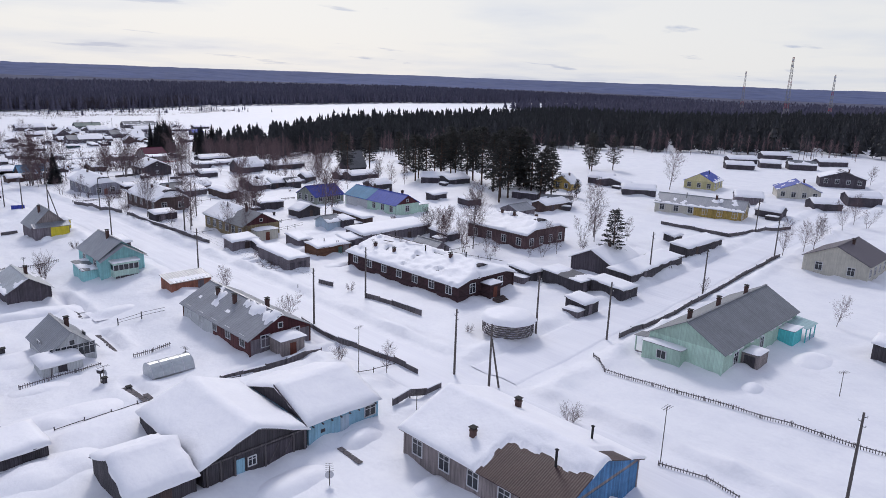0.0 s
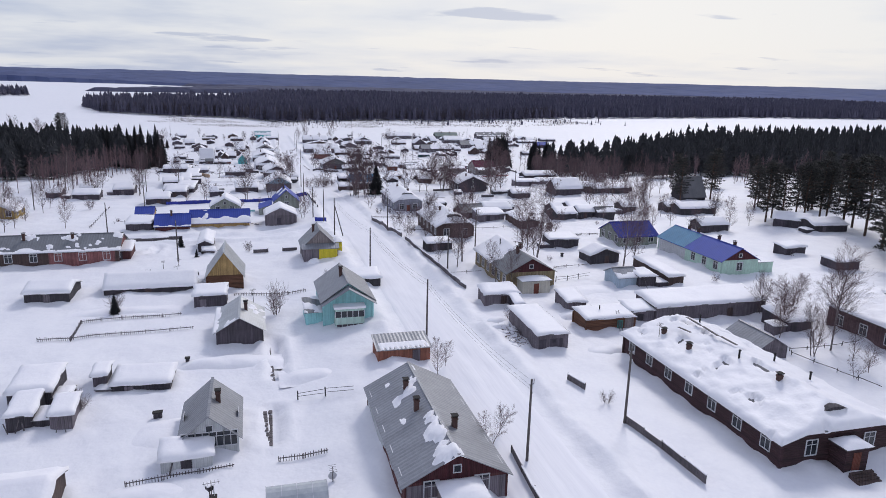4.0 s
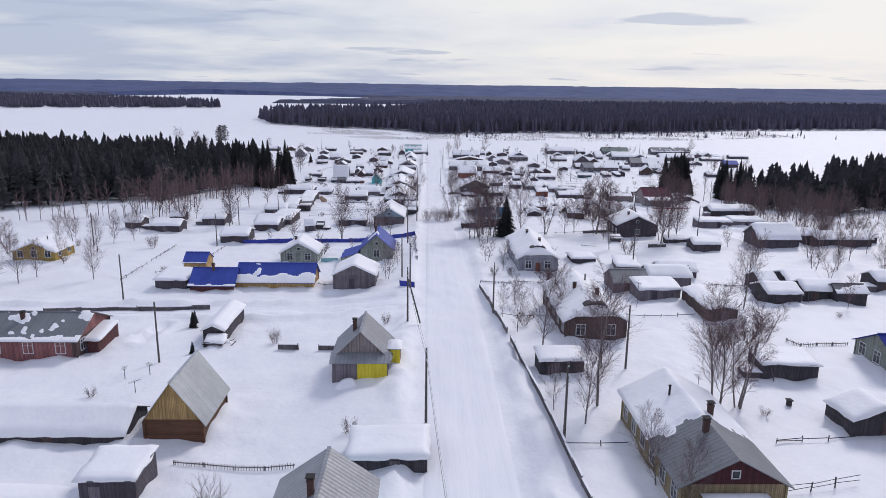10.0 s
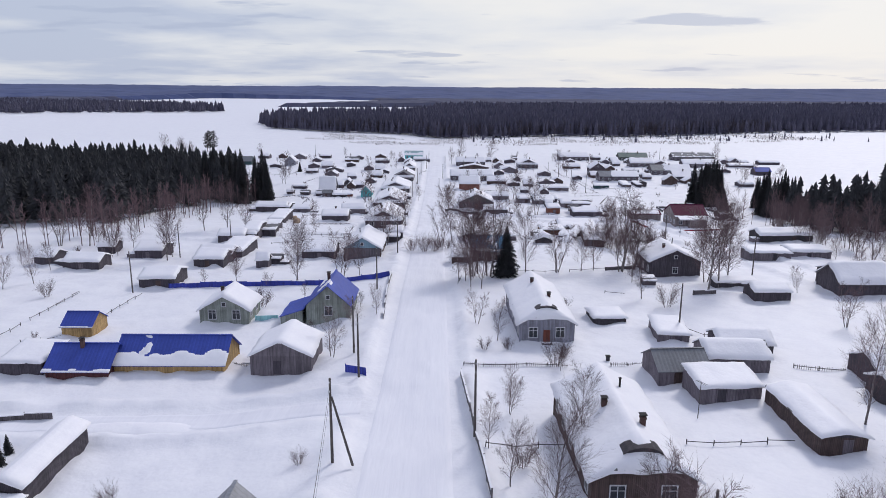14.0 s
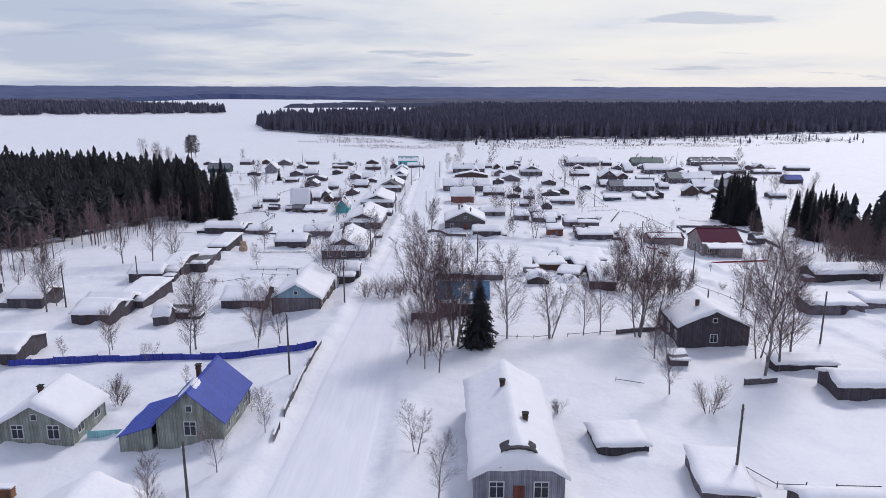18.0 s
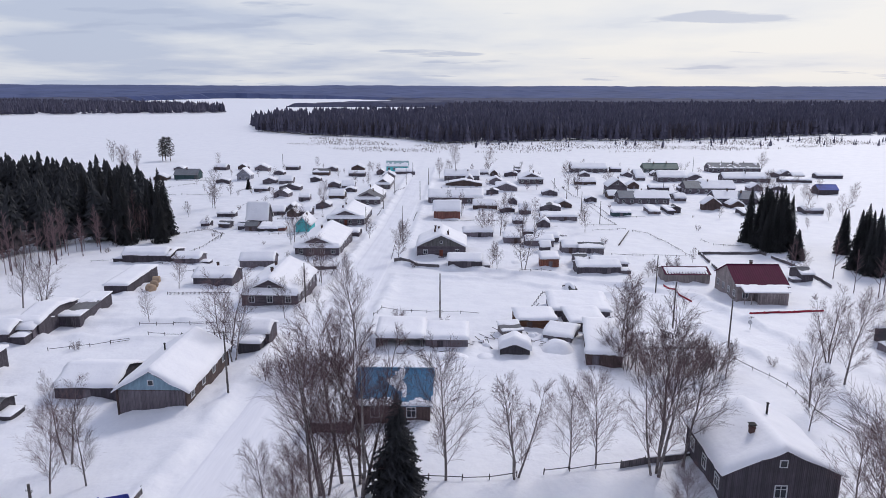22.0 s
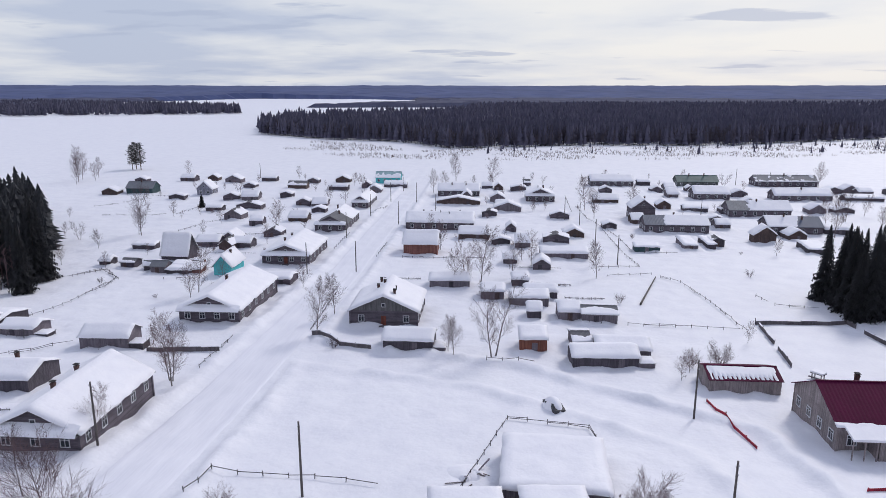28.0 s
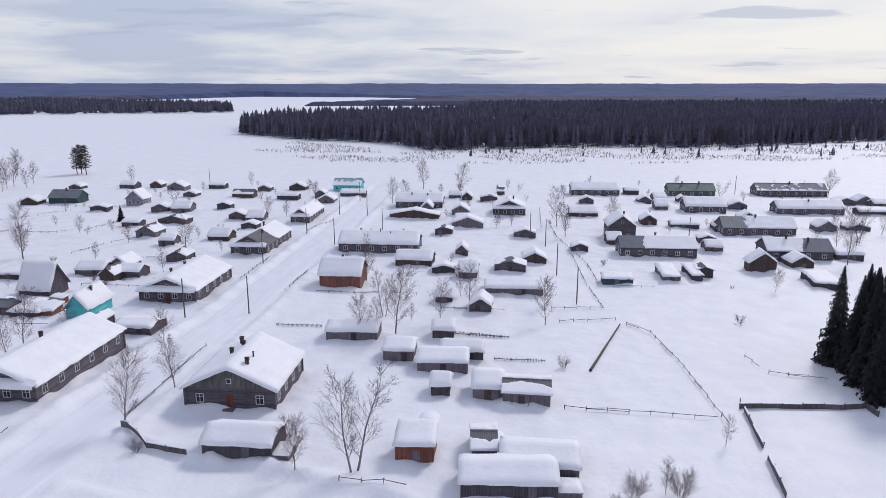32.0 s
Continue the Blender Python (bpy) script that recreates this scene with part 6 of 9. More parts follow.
shed(-622.4, 14.6, 6.3, 7.5, h=2.1999999999999997, rise=1.7, ridge='x', wall='board_brown')
shed(-595.2, 18.0, 4.5, 9.3, h=2.3499999999999996, rise=0.8, ridge='y', wall='board_dark')
shed(-484.7, 20.6, 5.7, 5.5, h=1.9, rise=1.4, ridge='x', wall='log_grey')
shed(-473.8, 10.3, 6.9, 5.3, h=2.05, rise=2.0, ridge='x', wall='board_grey')
shed(-466.0, 16.6, 5.1, 6.1, h=2.1999999999999997, rise=1.1, ridge='y', wall='log_grey')
shed(-463.1, 13.3, 6.3, 3.9, h=2.3499999999999996, rise=1.7, ridge='x', wall='board_brown')
shed(-468.4, 5.1, 5.7, 7.2, h=2.05, rise=1.4, ridge='y', wall='log_grey')
shed(-425.7, 31.9, 5.1, 2.5, h=2.3499999999999996, rise=1.1, ridge='x', wall='log_grey')
shed(-512.5, 21.3, 6.3, 6.9, h=1.9, rise=1.7, ridge='y', wall='board_brown')
shed(-530.4, 24.4, 4.5, 5.4, h=2.05, rise=0.8, ridge='x', wall='board_dark')
shed(-561.8, -22.9, 5.7, 6.5, h=2.1999999999999997, rise=1.4, ridge='x', wall='log_grey')
shed(-561.8, -14.2, 6.9, 7.2, h=2.3499999999999996, rise=2.0, ridge='y', wall='board_grey')
shed(-617.6, -93.0, 5.1, 5.9, h=1.9, rise=1.1, ridge='x', wall='log_grey')
shed(-625.9, -56.9, 6.3, 5.5, h=2.05, rise=1.7, ridge='x', wall='board_brown')
shed(-624.7, -25.9, 4.5, 8.0, h=2.1999999999999997, rise=0.8, ridge='y', wall='board_dark')
shed(-603.0, 30.5, 5.7, 4.3, h=2.3499999999999996, rise=1.4, ridge='x', wall='log_grey')
shed(-589.5, 36.7, 8.0, 6.9, h=1.9, rise=2.0, ridge='x', wall='board_grey')
shed(-606.3, 44.5, 5.1, 11.1, h=2.05, rise=1.1, ridge='y', wall='log_grey')
shed(-555.5, 78.6, 6.3, 18.4, h=2.1999999999999997, rise=1.7, ridge='x', wall='board_brown')
shed(-525.7, 91.9, 4.5, 5.6, h=2.3499999999999996, rise=0.8, ridge='x', wall='board_dark')
shed(-547.4, 97.8, 5.7, 7.1, h=1.9, rise=1.4, ridge='y', wall='log_grey')
shed(-540.8, 99.1, 6.9, 10.8, h=2.05, rise=2.0, ridge='x', wall='board_grey')
shed(-524.7, 118.4, 5.1, 6.8, h=2.1999999999999997, rise=1.1, ridge='x', wall='log_grey')
shed(-485.2, 87.2, 6.3, 9.9, h=2.3499999999999996, rise=1.7, ridge='y', wall='board_brown')
shed(-478.1, 95.7, 4.5, 5.9, h=1.9, rise=0.8, ridge='x', wall='board_dark')
shed(-498.3, 99.4, 5.7, 3.3, h=2.05, rise=1.4, ridge='x', wall='log_grey')
shed(-473.7, 102.4, 6.9, 4.6, h=2.1999999999999997, rise=2.0, ridge='y', wall='board_grey')
shed(-480.5, 113.2, 5.1, 7.9, h=2.3499999999999996, rise=1.1, ridge='x', wall='log_grey')
shed(-491.5, 119.9, 6.3, 6.5, h=1.9, rise=1.7, ridge='x', wall='board_brown')
shed(-451.4, 97.9, 4.5, 3.7, h=2.05, rise=0.8, ridge='y', wall='board_dark')
shed(-446.4, 106.4, 5.7, 4.4, h=2.1999999999999997, rise=1.4, ridge='x', wall='log_grey')
shed(-564.8, 95.3, 6.9, 6.5, h=2.3499999999999996, rise=2.0, ridge='x', wall='board_grey')
shed(-604.5, 90.5, 5.1, 5.0, h=1.9, rise=1.1, ridge='y', wall='log_grey')
shed(-600.9, 96.1, 6.3, 4.2, h=2.05, rise=1.7, ridge='x', wall='board_brown')
shed(-597.8, 105.5, 4.5, 7.3, h=2.1999999999999997, rise=0.8, ridge='x', wall='board_dark')
shed(-616.1, 110.6, 5.7, 3.1, h=2.3499999999999996, rise=1.4, ridge='y', wall='log_grey')
shed(-572.4, 81.5, 6.9, 4.4, h=1.9, rise=2.0, ridge='x', wall='board_grey')
shed(-594.2, 146.6, 5.1, 5.4, h=2.05, rise=1.1, ridge='x', wall='log_grey')
shed(-564.8, 141.9, 6.3, 10.6, h=2.1999999999999997, rise=1.7, ridge='y', wall='board_brown')
shed(-478.7, 162.4, 4.5, 4.0, h=2.3499999999999996, rise=0.8, ridge='x', wall='board_dark')
shed(-599.4, 171.4, 5.7, 5.2, h=1.9, rise=1.4, ridge='x', wall='log_grey')
shed(-602.0, 178.1, 6.9, 5.0, h=2.05, rise=2.0, ridge='y', wall='board_grey')
shed(-600.4, 187.3, 5.1, 3.6, h=2.1999999999999997, rise=1.1, ridge='x', wall='log_grey')
shed(-550.5, 163.1, 6.3, 5.5, h=2.3499999999999996, rise=1.7, ridge='x', wall='board_brown')
shed(-544.5, 174.3, 4.5, 9.6, h=1.9, rise=0.8, ridge='y', wall='board_dark')
shed(-599.0, 252.7, 5.7, 7.5, h=2.05, rise=1.4, ridge='x', wall='log_grey')
shed(-601.7, 261.6, 6.9, 6.6, h=2.1999999999999997, rise=2.0, ridge='x', wall='board_grey')
shed(-594.2, 264.9, 5.1, 6.4, h=2.3499999999999996, rise=1.1, ridge='y', wall='log_grey')
shed(-492.0, 191.4, 6.3, 5.8, h=1.9, rise=1.7, ridge='x', wall='board_brown')
shed(-520.8, 175.2, 4.5, 5.3, h=2.05, rise=0.8, ridge='x', wall='board_dark')
shed(-508.6, 173.4, 5.7, 4.7, h=2.1999999999999997, rise=1.4, ridge='y', wall='log_grey')
shed(-543.2, 220.5, 6.9, 6.1, h=2.3499999999999996, rise=2.0, ridge='x', wall='board_grey')
shed(-543.2, 231.0, 5.1, 7.2, h=1.9, rise=1.1, ridge='x', wall='log_grey')
shed(-516.8, 145.7, 6.3, 4.4, h=2.05, rise=1.7, ridge='y', wall='board_brown')
shed(-505.1, 133.9, 4.5, 4.7, h=2.1999999999999997, rise=0.8, ridge='x', wall='board_dark')
shed(-585.7, 205.1, 5.7, 6.8, h=2.3499999999999996, rise=1.4, ridge='x', wall='log_grey')
shed(-583.9, 174.9, 6.9, 5.0, h=1.9, rise=2.0, ridge='y', wall='board_grey')
shed(-541.3, 185.1, 5.1, 3.8, h=2.05, rise=1.1, ridge='x', wall='log_grey')
shed(-558.4, 200.1, 6.3, 6.1, h=2.1999999999999997, rise=1.7, ridge='x', wall='board_brown')
shed(-622.0, 170.1, 4.5, 6.4, h=2.3499999999999996, rise=0.8, ridge='y', wall='board_dark')
shed(-437.1, 10.0, 4.0, 3.9, h=1.8, rise=0.4, ridge='mono', wall='red')
shed(-440.2, 13.0, 4.0, 3.2, h=1.8, rise=0.4, ridge='mono', wall='brick_red')
shed(-436.2, 2.5, 1.9, 4.0, h=1.8, rise=1.0, ridge='y', wall='board_dark', roof='tin_dull', snow='half')
shed(-534.1, 250.1, 7.0, 9.3, h=2.4, rise=2.0, ridge='y', wall='board_dark', roof='tin_blue', snow='none', label='shed with a bright blue roof')
shed(-502.0, 208.3, 6.0, 7.8, h=2.1, rise=1.0, ridge='y', wall='board_dark')
shed(-478.7, 216.2, 6.0, 7.6, h=2.1, rise=1.0, ridge='y', wall='board_dark')
shed(-576.7, 255.6, 6.0, 16.1, h=2.1, rise=1.0, ridge='y', wall='board_dark')
shed(-596.9, 283.5, 6.0, 14.2, h=2.1, rise=1.0, ridge='y', wall='board_dark')
shed(-365.4, 158.2, 6.0, 2.7, h=2.1, rise=1.0, ridge='y', wall='board_dark')
shed(-62.0, 117.3, 4.5, 21.7, h=1.9, rise=0.5, ridge='mono', wall='dark')
shed(-63.7, 141.2, 4.0, 15.5, h=1.7, rise=0.4, ridge='mono', wall='dark')
house(-68.6, 113.2, 8.8, 10.0, h=2.2, rise=1.8, ridge='y', wall='board_dark', roof='slate', snow='full', win=0, chim=1, label='dark weathered house among sheds under snow')
shed(-69.7, 199.2, 6.8, 5.0, yaw=2, h=2.0, rise=1.2, ridge='l', wall='board_dark')
shed(-84.8, 220.9, 8.2, 7.0, yaw=28, h=2.2, rise=1.4, ridge='l', wall='board_grey')
house(-78.7, 292.6, 15.1, 9.0, yaw=25, h=2.4, rise=2.2, ridge='w', wall='board_dark', roof='slate', snow='half', chim=1, label='dark log house with a half snowy roof')
shed(-108.7, 339.8, 11.8, 7.0, yaw=31, h=2.4, rise=1.6, ridge='l', wall='board_dark', roof='tin_dull', snow='half')
shed(-125.4, 37.4, 5.1, 2.8, h=1.9, rise=0.6, ridge='mono', wall='teal', roof='tin_dull', snow='patch', label='low turquoise annex with a patchy tin roof')
shed(-255.7, 99.0, 3.0, 2.3, h=1.3, rise=0.3, ridge='mono', wall='board_dark')
shed(-108.6, 11.1, 3.1, 1.5, h=1.8, rise=0.3, ridge='mono', wall='board_dark', label='narrow dark outhouse with a snow cap')
shed(-175.7, 19.5, 2.1, 2.5, h=1.0, rise=0.25, ridge='mono', wall='board_grey', label='tiny grey woodbox with a pillow of snow')
shed(-280.2, 62.2, 6.0, 4.5, h=1.8, rise=0.8, ridge='y', wall='board_brown', label='low brown log annex under snow beside a cottage')
shed(-122.4, 68.6, 6.0, 1.2, h=1.4, rise=0.5, ridge='y', wall='board_dark')
shed(-120.4, 77.5, 5.0, 3.1, h=1.7, rise=0.5, ridge='mono', wall='board_grey')
shed(-133.9, 101.8, 12.6, 3.0, h=1.8, rise=0.4, ridge='mono', wall='board_brown')
shed(-114.3, 156.6, 5.0, 10.3, h=2.0, rise=0.9, ridge='y', wall='board_brown')
shed(-114.6, 142.4, 6.0, 7.3, h=1.8, rise=1.3, ridge='y', wall='board_grey', roof='tin_grey', snow='none', label='grey shed with a bare metal roof')
shed(-128.9, 213.6, 10.4, 6.0, h=2.0, rise=1.2, ridge='y', wall='board_dark')
house(-135.3, 193.6, 7.0, 5.2, h=2.2, rise=2.0, ridge='y', wall='ochre', roof='slate', snow='full', chim=1, label='small ochre house among dark pines')
shed(-82.4, 9.6, 7.3, 5.2, h=1.9, rise=1.3, ridge='y', wall='board_brown', label='long brown log barn under a deep snow roof')
shed(-440.8, -12.3, 4.0, 3.0, h=1.9, rise=0.7, ridge='y', wall='board_dark')
shed(-439.7, -5.2, 4.0, 3.9, h=1.9, rise=0.7, ridge='y', wall='board_dark')
shed(-438.1, 1.8, 4.0, 3.4, h=1.9, rise=0.7, ridge='y', wall='board_dark')
shed(-434.4, 5.8, 4.0, 4.0, h=2.0, rise=1.0, ridge='y', wall='board_grey', roof='tin_dull', snow='none', label='grey shed with a bare tin roof')
shed(-434.1, 15.0, 4.0, 4.7, h=1.7, rise=0.6, ridge='mono', wall='brick_red')

# ---- poles and cables ----
utility_pole(-53.9, 56.6)
utility_pole(-47.8, 56.1, braced=True)
utility_pole(-55.9, 75.3)
utility_pole(-48.0, 81.4)
utility_pole(-79.3, 53.4)
utility_pole(-83.7, 66.3)
utility_pole(-112.8, 51.9)
utility_pole(-148.7, 49.9)
utility_pole(-12.3, 63.9)
utility_pole(-60.3, 115.2)
utility_pole(-48.8, 113.0)
utility_pole(-51.3, 152.6)
utility_pole(-63.5, 173.1)
utility_pole(-214.6, 44.9)
utility_pole(-204.2, 46.8)
utility_pole(-181.2, 47.0, braced=True)
utility_pole(-168.8, 14.0)
utility_pole(-201.7, -5.0)
utility_pole(-163.6, 75.5)
utility_pole(-222.9, 93.9)
utility_pole(-144.7, 63.9)
utility_pole(-250.3, 45.0)
utility_pole(-187.9, 60.7)
utility_pole(-253.9, -3.8)
utility_pole(-252.8, -34.4)
utility_pole(-311.3, 120.5)
utility_pole(-265.8, 124.6)
utility_pole(-326.9, 73.3)
utility_pole(-290.7, -8.1)
utility_pole(-288.0, 46.7)
utility_pole(-321.7, 114.7)
utility_pole(-351.8, 120.1)
utility_pole(-335.7, 46.2)
utility_pole(-299.7, 2.2)
utility_pole(-439.5, 56.8)
utility_pole(-434.8, 44.8)
utility_pole(-481.4, 45.5)
utility_pole(-522.4, 46.3)
utility_pole(-508.8, 58.9)
utility_pole(-559.9, 48.7)
utility_pole(-594.0, 49.8)
utility_pole(-554.8, 60.5)
utility_pole(-526.3, 71.1)
utility_pole(-476.0, 125.0)
utility_pole(-450.8, 127.4)
utility_pole(-510.3, 124.3)
utility_pole(-521.4, 120.1)
utility_pole(-518.0, 169.1)
utility_pole(-623.6, 217.1)
utility_pole(-636.4, -35.2)
utility_pole(-559.1, 39.8)
line = [(-79.3, 53.4), (-112.8, 51.9), (-148.7, 49.9), (-181.2, 47.0), (-204.2, 46.8), (-214.5, 44.9), (-250.3, 45.0), (-288.0, 46.7), (-335.7, 46.2), (-434.8, 44.8), (-481.4, 45.5), (-522.4, 46.3), (-559.9, 48.7), (-594.0, 49.8)]
for (ax, ay), (bx, by) in zip(line, line[1:]):
    if math.hypot(bx - ax, by - ay) < 75 and bx > -190:
        for k, s in ((0, -1), (1, 1), (2, -1)):
            cable((ax + s * 0.32, ay, ground(ax, ay) + 8.3 - 0.45 * k), (bx + s * 0.32, by, ground(bx, by) + 8.3 - 0.45 * k))

# ---- fences ----
fence('teal', (-234.2, 25.7), (-235.0, 29.4))
fence('board', (-84.1, 164.0), (-66.2, 164.2), (-60.7, 189.5))
fence('board', (-47.1, 83.2), (-47.1, 102.7), (-49.4, 130.4), (-50.5, 153.7))
fence('rail', (-308.8, 105.7), (-310.4, 116.4), (-304.3, 118.8), (-300.3, 119.8), (-293.7, 121.7), (-286.0, 121.6), (-279.2, 122.4))
fence('board', (-205.5, 59.8), (-168.5, 61.8), (-155.1, 63.0), (-133.4, 64.1))
fence('board', (-81.0, 52.5), (-71.0, 51.7), (-61.2, 53.1), (-56.7, 53.1))
fence('rail', (-60.7, 46.0), (-60.3, 52.5))
fence('board', (-83.8, 66.4), (-71.8, 67.7))
fence('board', (-94.9, 65.0), (-89.1, 66.6))
fence('picket', (-126.0, -0.5), (-125.9, 3.7), (-126.6, 20.0))
fence('picket', (-125.3, 3.8), (-132.5, 3.7), (-133.8, 17.7))
fence('picket', (-85.4, 17.1), (-86.5, 26.5))
fence('picket', (-87.0, 30.7), (-86.6, 35.4))
fence('wire', (-99.7, 33.3), (-98.0, 39.5))
fence('picket', (-45.5, 74.3), (-41.7, 71.0), (-32.5, 72.1), (-20.7, 74.5), (-11.9, 75.3))
fence('picket', (-26.4, 56.3), (-22.2, 57.5), (-18.8, 56.7))
fence('board', (-51.8, 44.9), (-52.2, 52.7))
fence('picket', (-58.8, 24.4), (-59.3, 27.0))
fence('picket', (-142.5, 25.4), (-141.1, 37.4))
fence('rail', (-143.2, 63.9), (-143.4, 70.8))
fence('rail', (-144.4, 85.5), (-144.8, 93.8))
fence('wire', (-134.9, 81.6), (-136.6, 89.2))
fence('board', (-174.1, 28.8), (-171.6, 37.8))
fence('rail', (-184.8, 61.6), (-185.4, 72.2))
fence('rail', (-186.3, 82.2), (-186.7, 93.4))
fence('blue', (-257.2, 2.1), (-260.8, 23.2), (-261.0, 46.7))
fence('blue', (-206.7, 44.8), (-205.4, 47.6))
fence('rail', (-222.6, -7.2), (-224.8, -2.4), (-236.2, -1.2), (-252.2, -1.2))
fence('picket', (-208.9, 60.2), (-209.0, 74.3))
fence('picket', (-209.5, 80.1), (-209.5, 84.7))
fence('picket', (-209.7, 105.1), (-206.7, 113.6))
fence('picket', (-213.9, 26.4), (-212.5, 30.3))
fence('rail', (-267.2, 64.0), (-266.9, 77.3), (-270.9, 94.0), (-273.1, 99.7))
fence('rail', (-253.5, 60.7), (-262.9, 61.8))
fence('board', (-262.7, 47.0), (-247.8, 47.1), (-230.9, 47.8))
fence('rail', (-307.7, 10.7), (-313.2, 21.4))
fence('board', (-248.0, 105.3), (-249.0, 110.1))
fence('rail', (-326.2, 61.0), (-331.1, 62.0), (-331.1, 73.5), (-329.9, 80.7))
fence('rail', (-327.5, 89.0), (-349.2, 95.0), (-346.7, 105.4), (-340.8, 106.2))
fence('board', (-398.3, 145.2), (-399.8, 163.5), (-377.7, 164.1))
fence('red', (-357.5, 123.5), (-342.9, 125.1))
fence('red', (-333.3, 133.0), (-335.0, 148.0))
fence('board', (-375.1, 163.9), (-357.4, 161.3))
fence('rail', (-404.0, -28.4), (-434.8, -9.4), (-424.8, -0.8))
fence('rail', (-321.8, 19.1), (-322.8, 37.1))
fence('rail', (-315.2, 23.7), (-315.0, 40.9))
fence('picket', (-344.6, 14.4), (-346.3, 27.5))
fence('board', (-373.2, 32.9), (-374.7, 45.3))
fence('picket', (-309.9, 106.9), (-310.0, 116.5))
fence('rail', (-438.3, 122.6), (-440.4, 134.3), (-432.5, 139.6), (-417.2, 141.2), (-391.9, 141.7))
fence('rail', (-446.6, 121.5), (-447.5, 132.8))
fence('rail', (-501.1, 131.1), (-470.0, 131.5), (-447.5, 132.8))
fence('rail', (-552.5, 127.9), (-524.8, 128.8), (-487.7, 134.3), (-467.7, 134.6))
fence('picket', (-415.2, 109.5), (-414.6, 118.2))
fence('rail', (-395.7, 119.8), (-394.2, 140.8))
fence('board', (-400.0, 145.9), (-373.9, 142.1))
fence('rail', (-412.6, 154.6), (-410.4, 163.0))
fence('board', (-384.6, 59.2), (-379.0, 65.7), (-377.6, 71.6))
fence('rail', (-372.6, 92.0), (-372.0, 99.9))
fence('rail', (-417.9, 56.7), (-387.5, 58.1))
fence('picket', (-431.2, 65.6), (-430.9, 75.0))
fence('rail', (-527.0, 45.4), (-548.1, 49.1))
fence('rail', (-465.3, 45.1), (-490.1, 44.8))
fence('rail', (-516.5, -57.4), (-517.2, -37.9), (-520.4, -34.0))
fence('rail', (-520.7, -30.1), (-539.4, -28.6))
fence('rail', (-456.3, 59.5), (-475.1, 59.8))
fence('rail', (-456.0, 67.1), (-455.9, 94.0))
fence('picket', (-428.6, 101.2), (-427.4, 111.0))
fence('rail', (-579.0, 126.3), (-538.5, 124.7))
fence('rail', (-536.8, -72.6), (-549.0, -66.6), (-559.7, -59.6))
fence('rail', (-489.3, -14.8), (-504.5, -11.4), (-512.5, -7.0))
fence('rail', (-485.6, 0.3), (-485.6, 16.7))
fence('rail', (-569.3, -75.9), (-569.0, -46.1))
fence('rail', (-456.9, 8.4), (-456.2, 23.8))
fence('rail', (-466.9, 138.1), (-466.8, 148.0))
fence('board', (-71.5, 34.8), (-70.1, 43.1), (-70.5, 51.1))
fence('rail', (-249.7, 88.9), (-247.8, 92.2))
fence('rail', (-226.6, 95.9), (-222.8, 97.9), (-222.5, 103.3), (-222.5, 107.6))
fence('board', (-270.5, 93.9), (-274.3, 106.2), (-272.8, 116.0))
fence('rail', (-365.2, 45.8), (-373.6, 45.1), (-381.9, 45.0))
fence('board', (-193.0, -14.5), (-194.4, 0.5), (-195.9, 12.4))
fence('rail', (-216.7, -12.0), (-252.5, -13.6))
fence('picket', (-173.6, 101.6), (-171.3, 102.4), (-172.4, 109.9))
fence('rail', (-70.9, 16.8), (-71.0, 27.8), (-69.9, 39.7))
fence('rail', (-88.5, 92.6), (-77.5, 91.6))
fence('rail', (-96.1, 98.7), (-90.0, 100.2), (-84.5, 101.4))
fence('rail', (-97.1, 99.2), (-97.0, 110.8))
fence('rail', (-94.2, 60.3), (-94.2, 64.7))
fence('rail', (-428.6, -13.8), (-434.8, -11.0), (-426.1, -1.8), (-415.6, 1.0), (-410.9, -0.5))
fence('rail', (-424.8, -0.8), (-400.7, 0.1), (-389.8, -1.5))
fence('rail', (-380.8, -21.6), (-382.4, -9.4), (-376.9, 1.5))
fence('rail', (-367.6, 7.8), (-376.7, 17.3))
fence('rail', (-426.1, 10.4), (-426.9, 20.0))
fence('rail', (-445.6, 97.7), (-445.1, 111.4))
fence('picket', (-429.7, 100.6), (-427.4, 112.2))
fence('rail', (-420.3, 153.3), (-414.4, 153.8))

# ---- trees ----
tree('pine', -188.2, 173.8, 15.9)
tree('pine', -179.6, 169.6, 14.8)
tree('pine', -189.8, 183.7, 14.9)
tree('pine', -182.1, 179.4, 16.2)
tree('pine', -183.1, 185.8, 17.3)
tree('pine', -178.1, 183.2, 15.5)
tree('pine', -168.4, 179.2, 18.0)
tree('pine', -169.3, 183.3, 18.7)
tree('pine', -159.8, 177.7, 20.0)
tree('pine', -130.6, 153.3, 18.0)
tree('pine', -134.4, 161.8, 19.4)
tree('pine', -136.0, 168.1, 21.1)
tree('pine', -132.8, 168.0, 18.8)
tree('pine', -127.6, 164.5, 16.9)
tree('pine', -124.6, 165.2, 14.7)
tree('pine', -130.8, 175.7, 14.9)
tree('pine', -236.8, 174.3, 15.6)
tree('pine', -221.8, 166.1, 15.4)
tree('pine', -146.4, 198.7, 15.3)
tree('pine', -154.7, 181.5, 19.2)
tree('pine', -156.8, 190.1, 19.7)
tree('pine', -146.3, 168.4, 18.7)
tree('pine', -146.5, 182.3, 20.0)
tree('pine', -669.9, -126.3, 14.8)
tree('pine', -670.3, -121.2, 16.1)
tree('birch', -613.3, -126.4, 13.6)
tree('birch', -622.6, -129.5, 13.4)
tree('birch', -617.6, -119.2, 9.1)
tree('birch', -604.5, -122.0, 10.6)
tree('birch', -260.6, 8.2, 3.2)
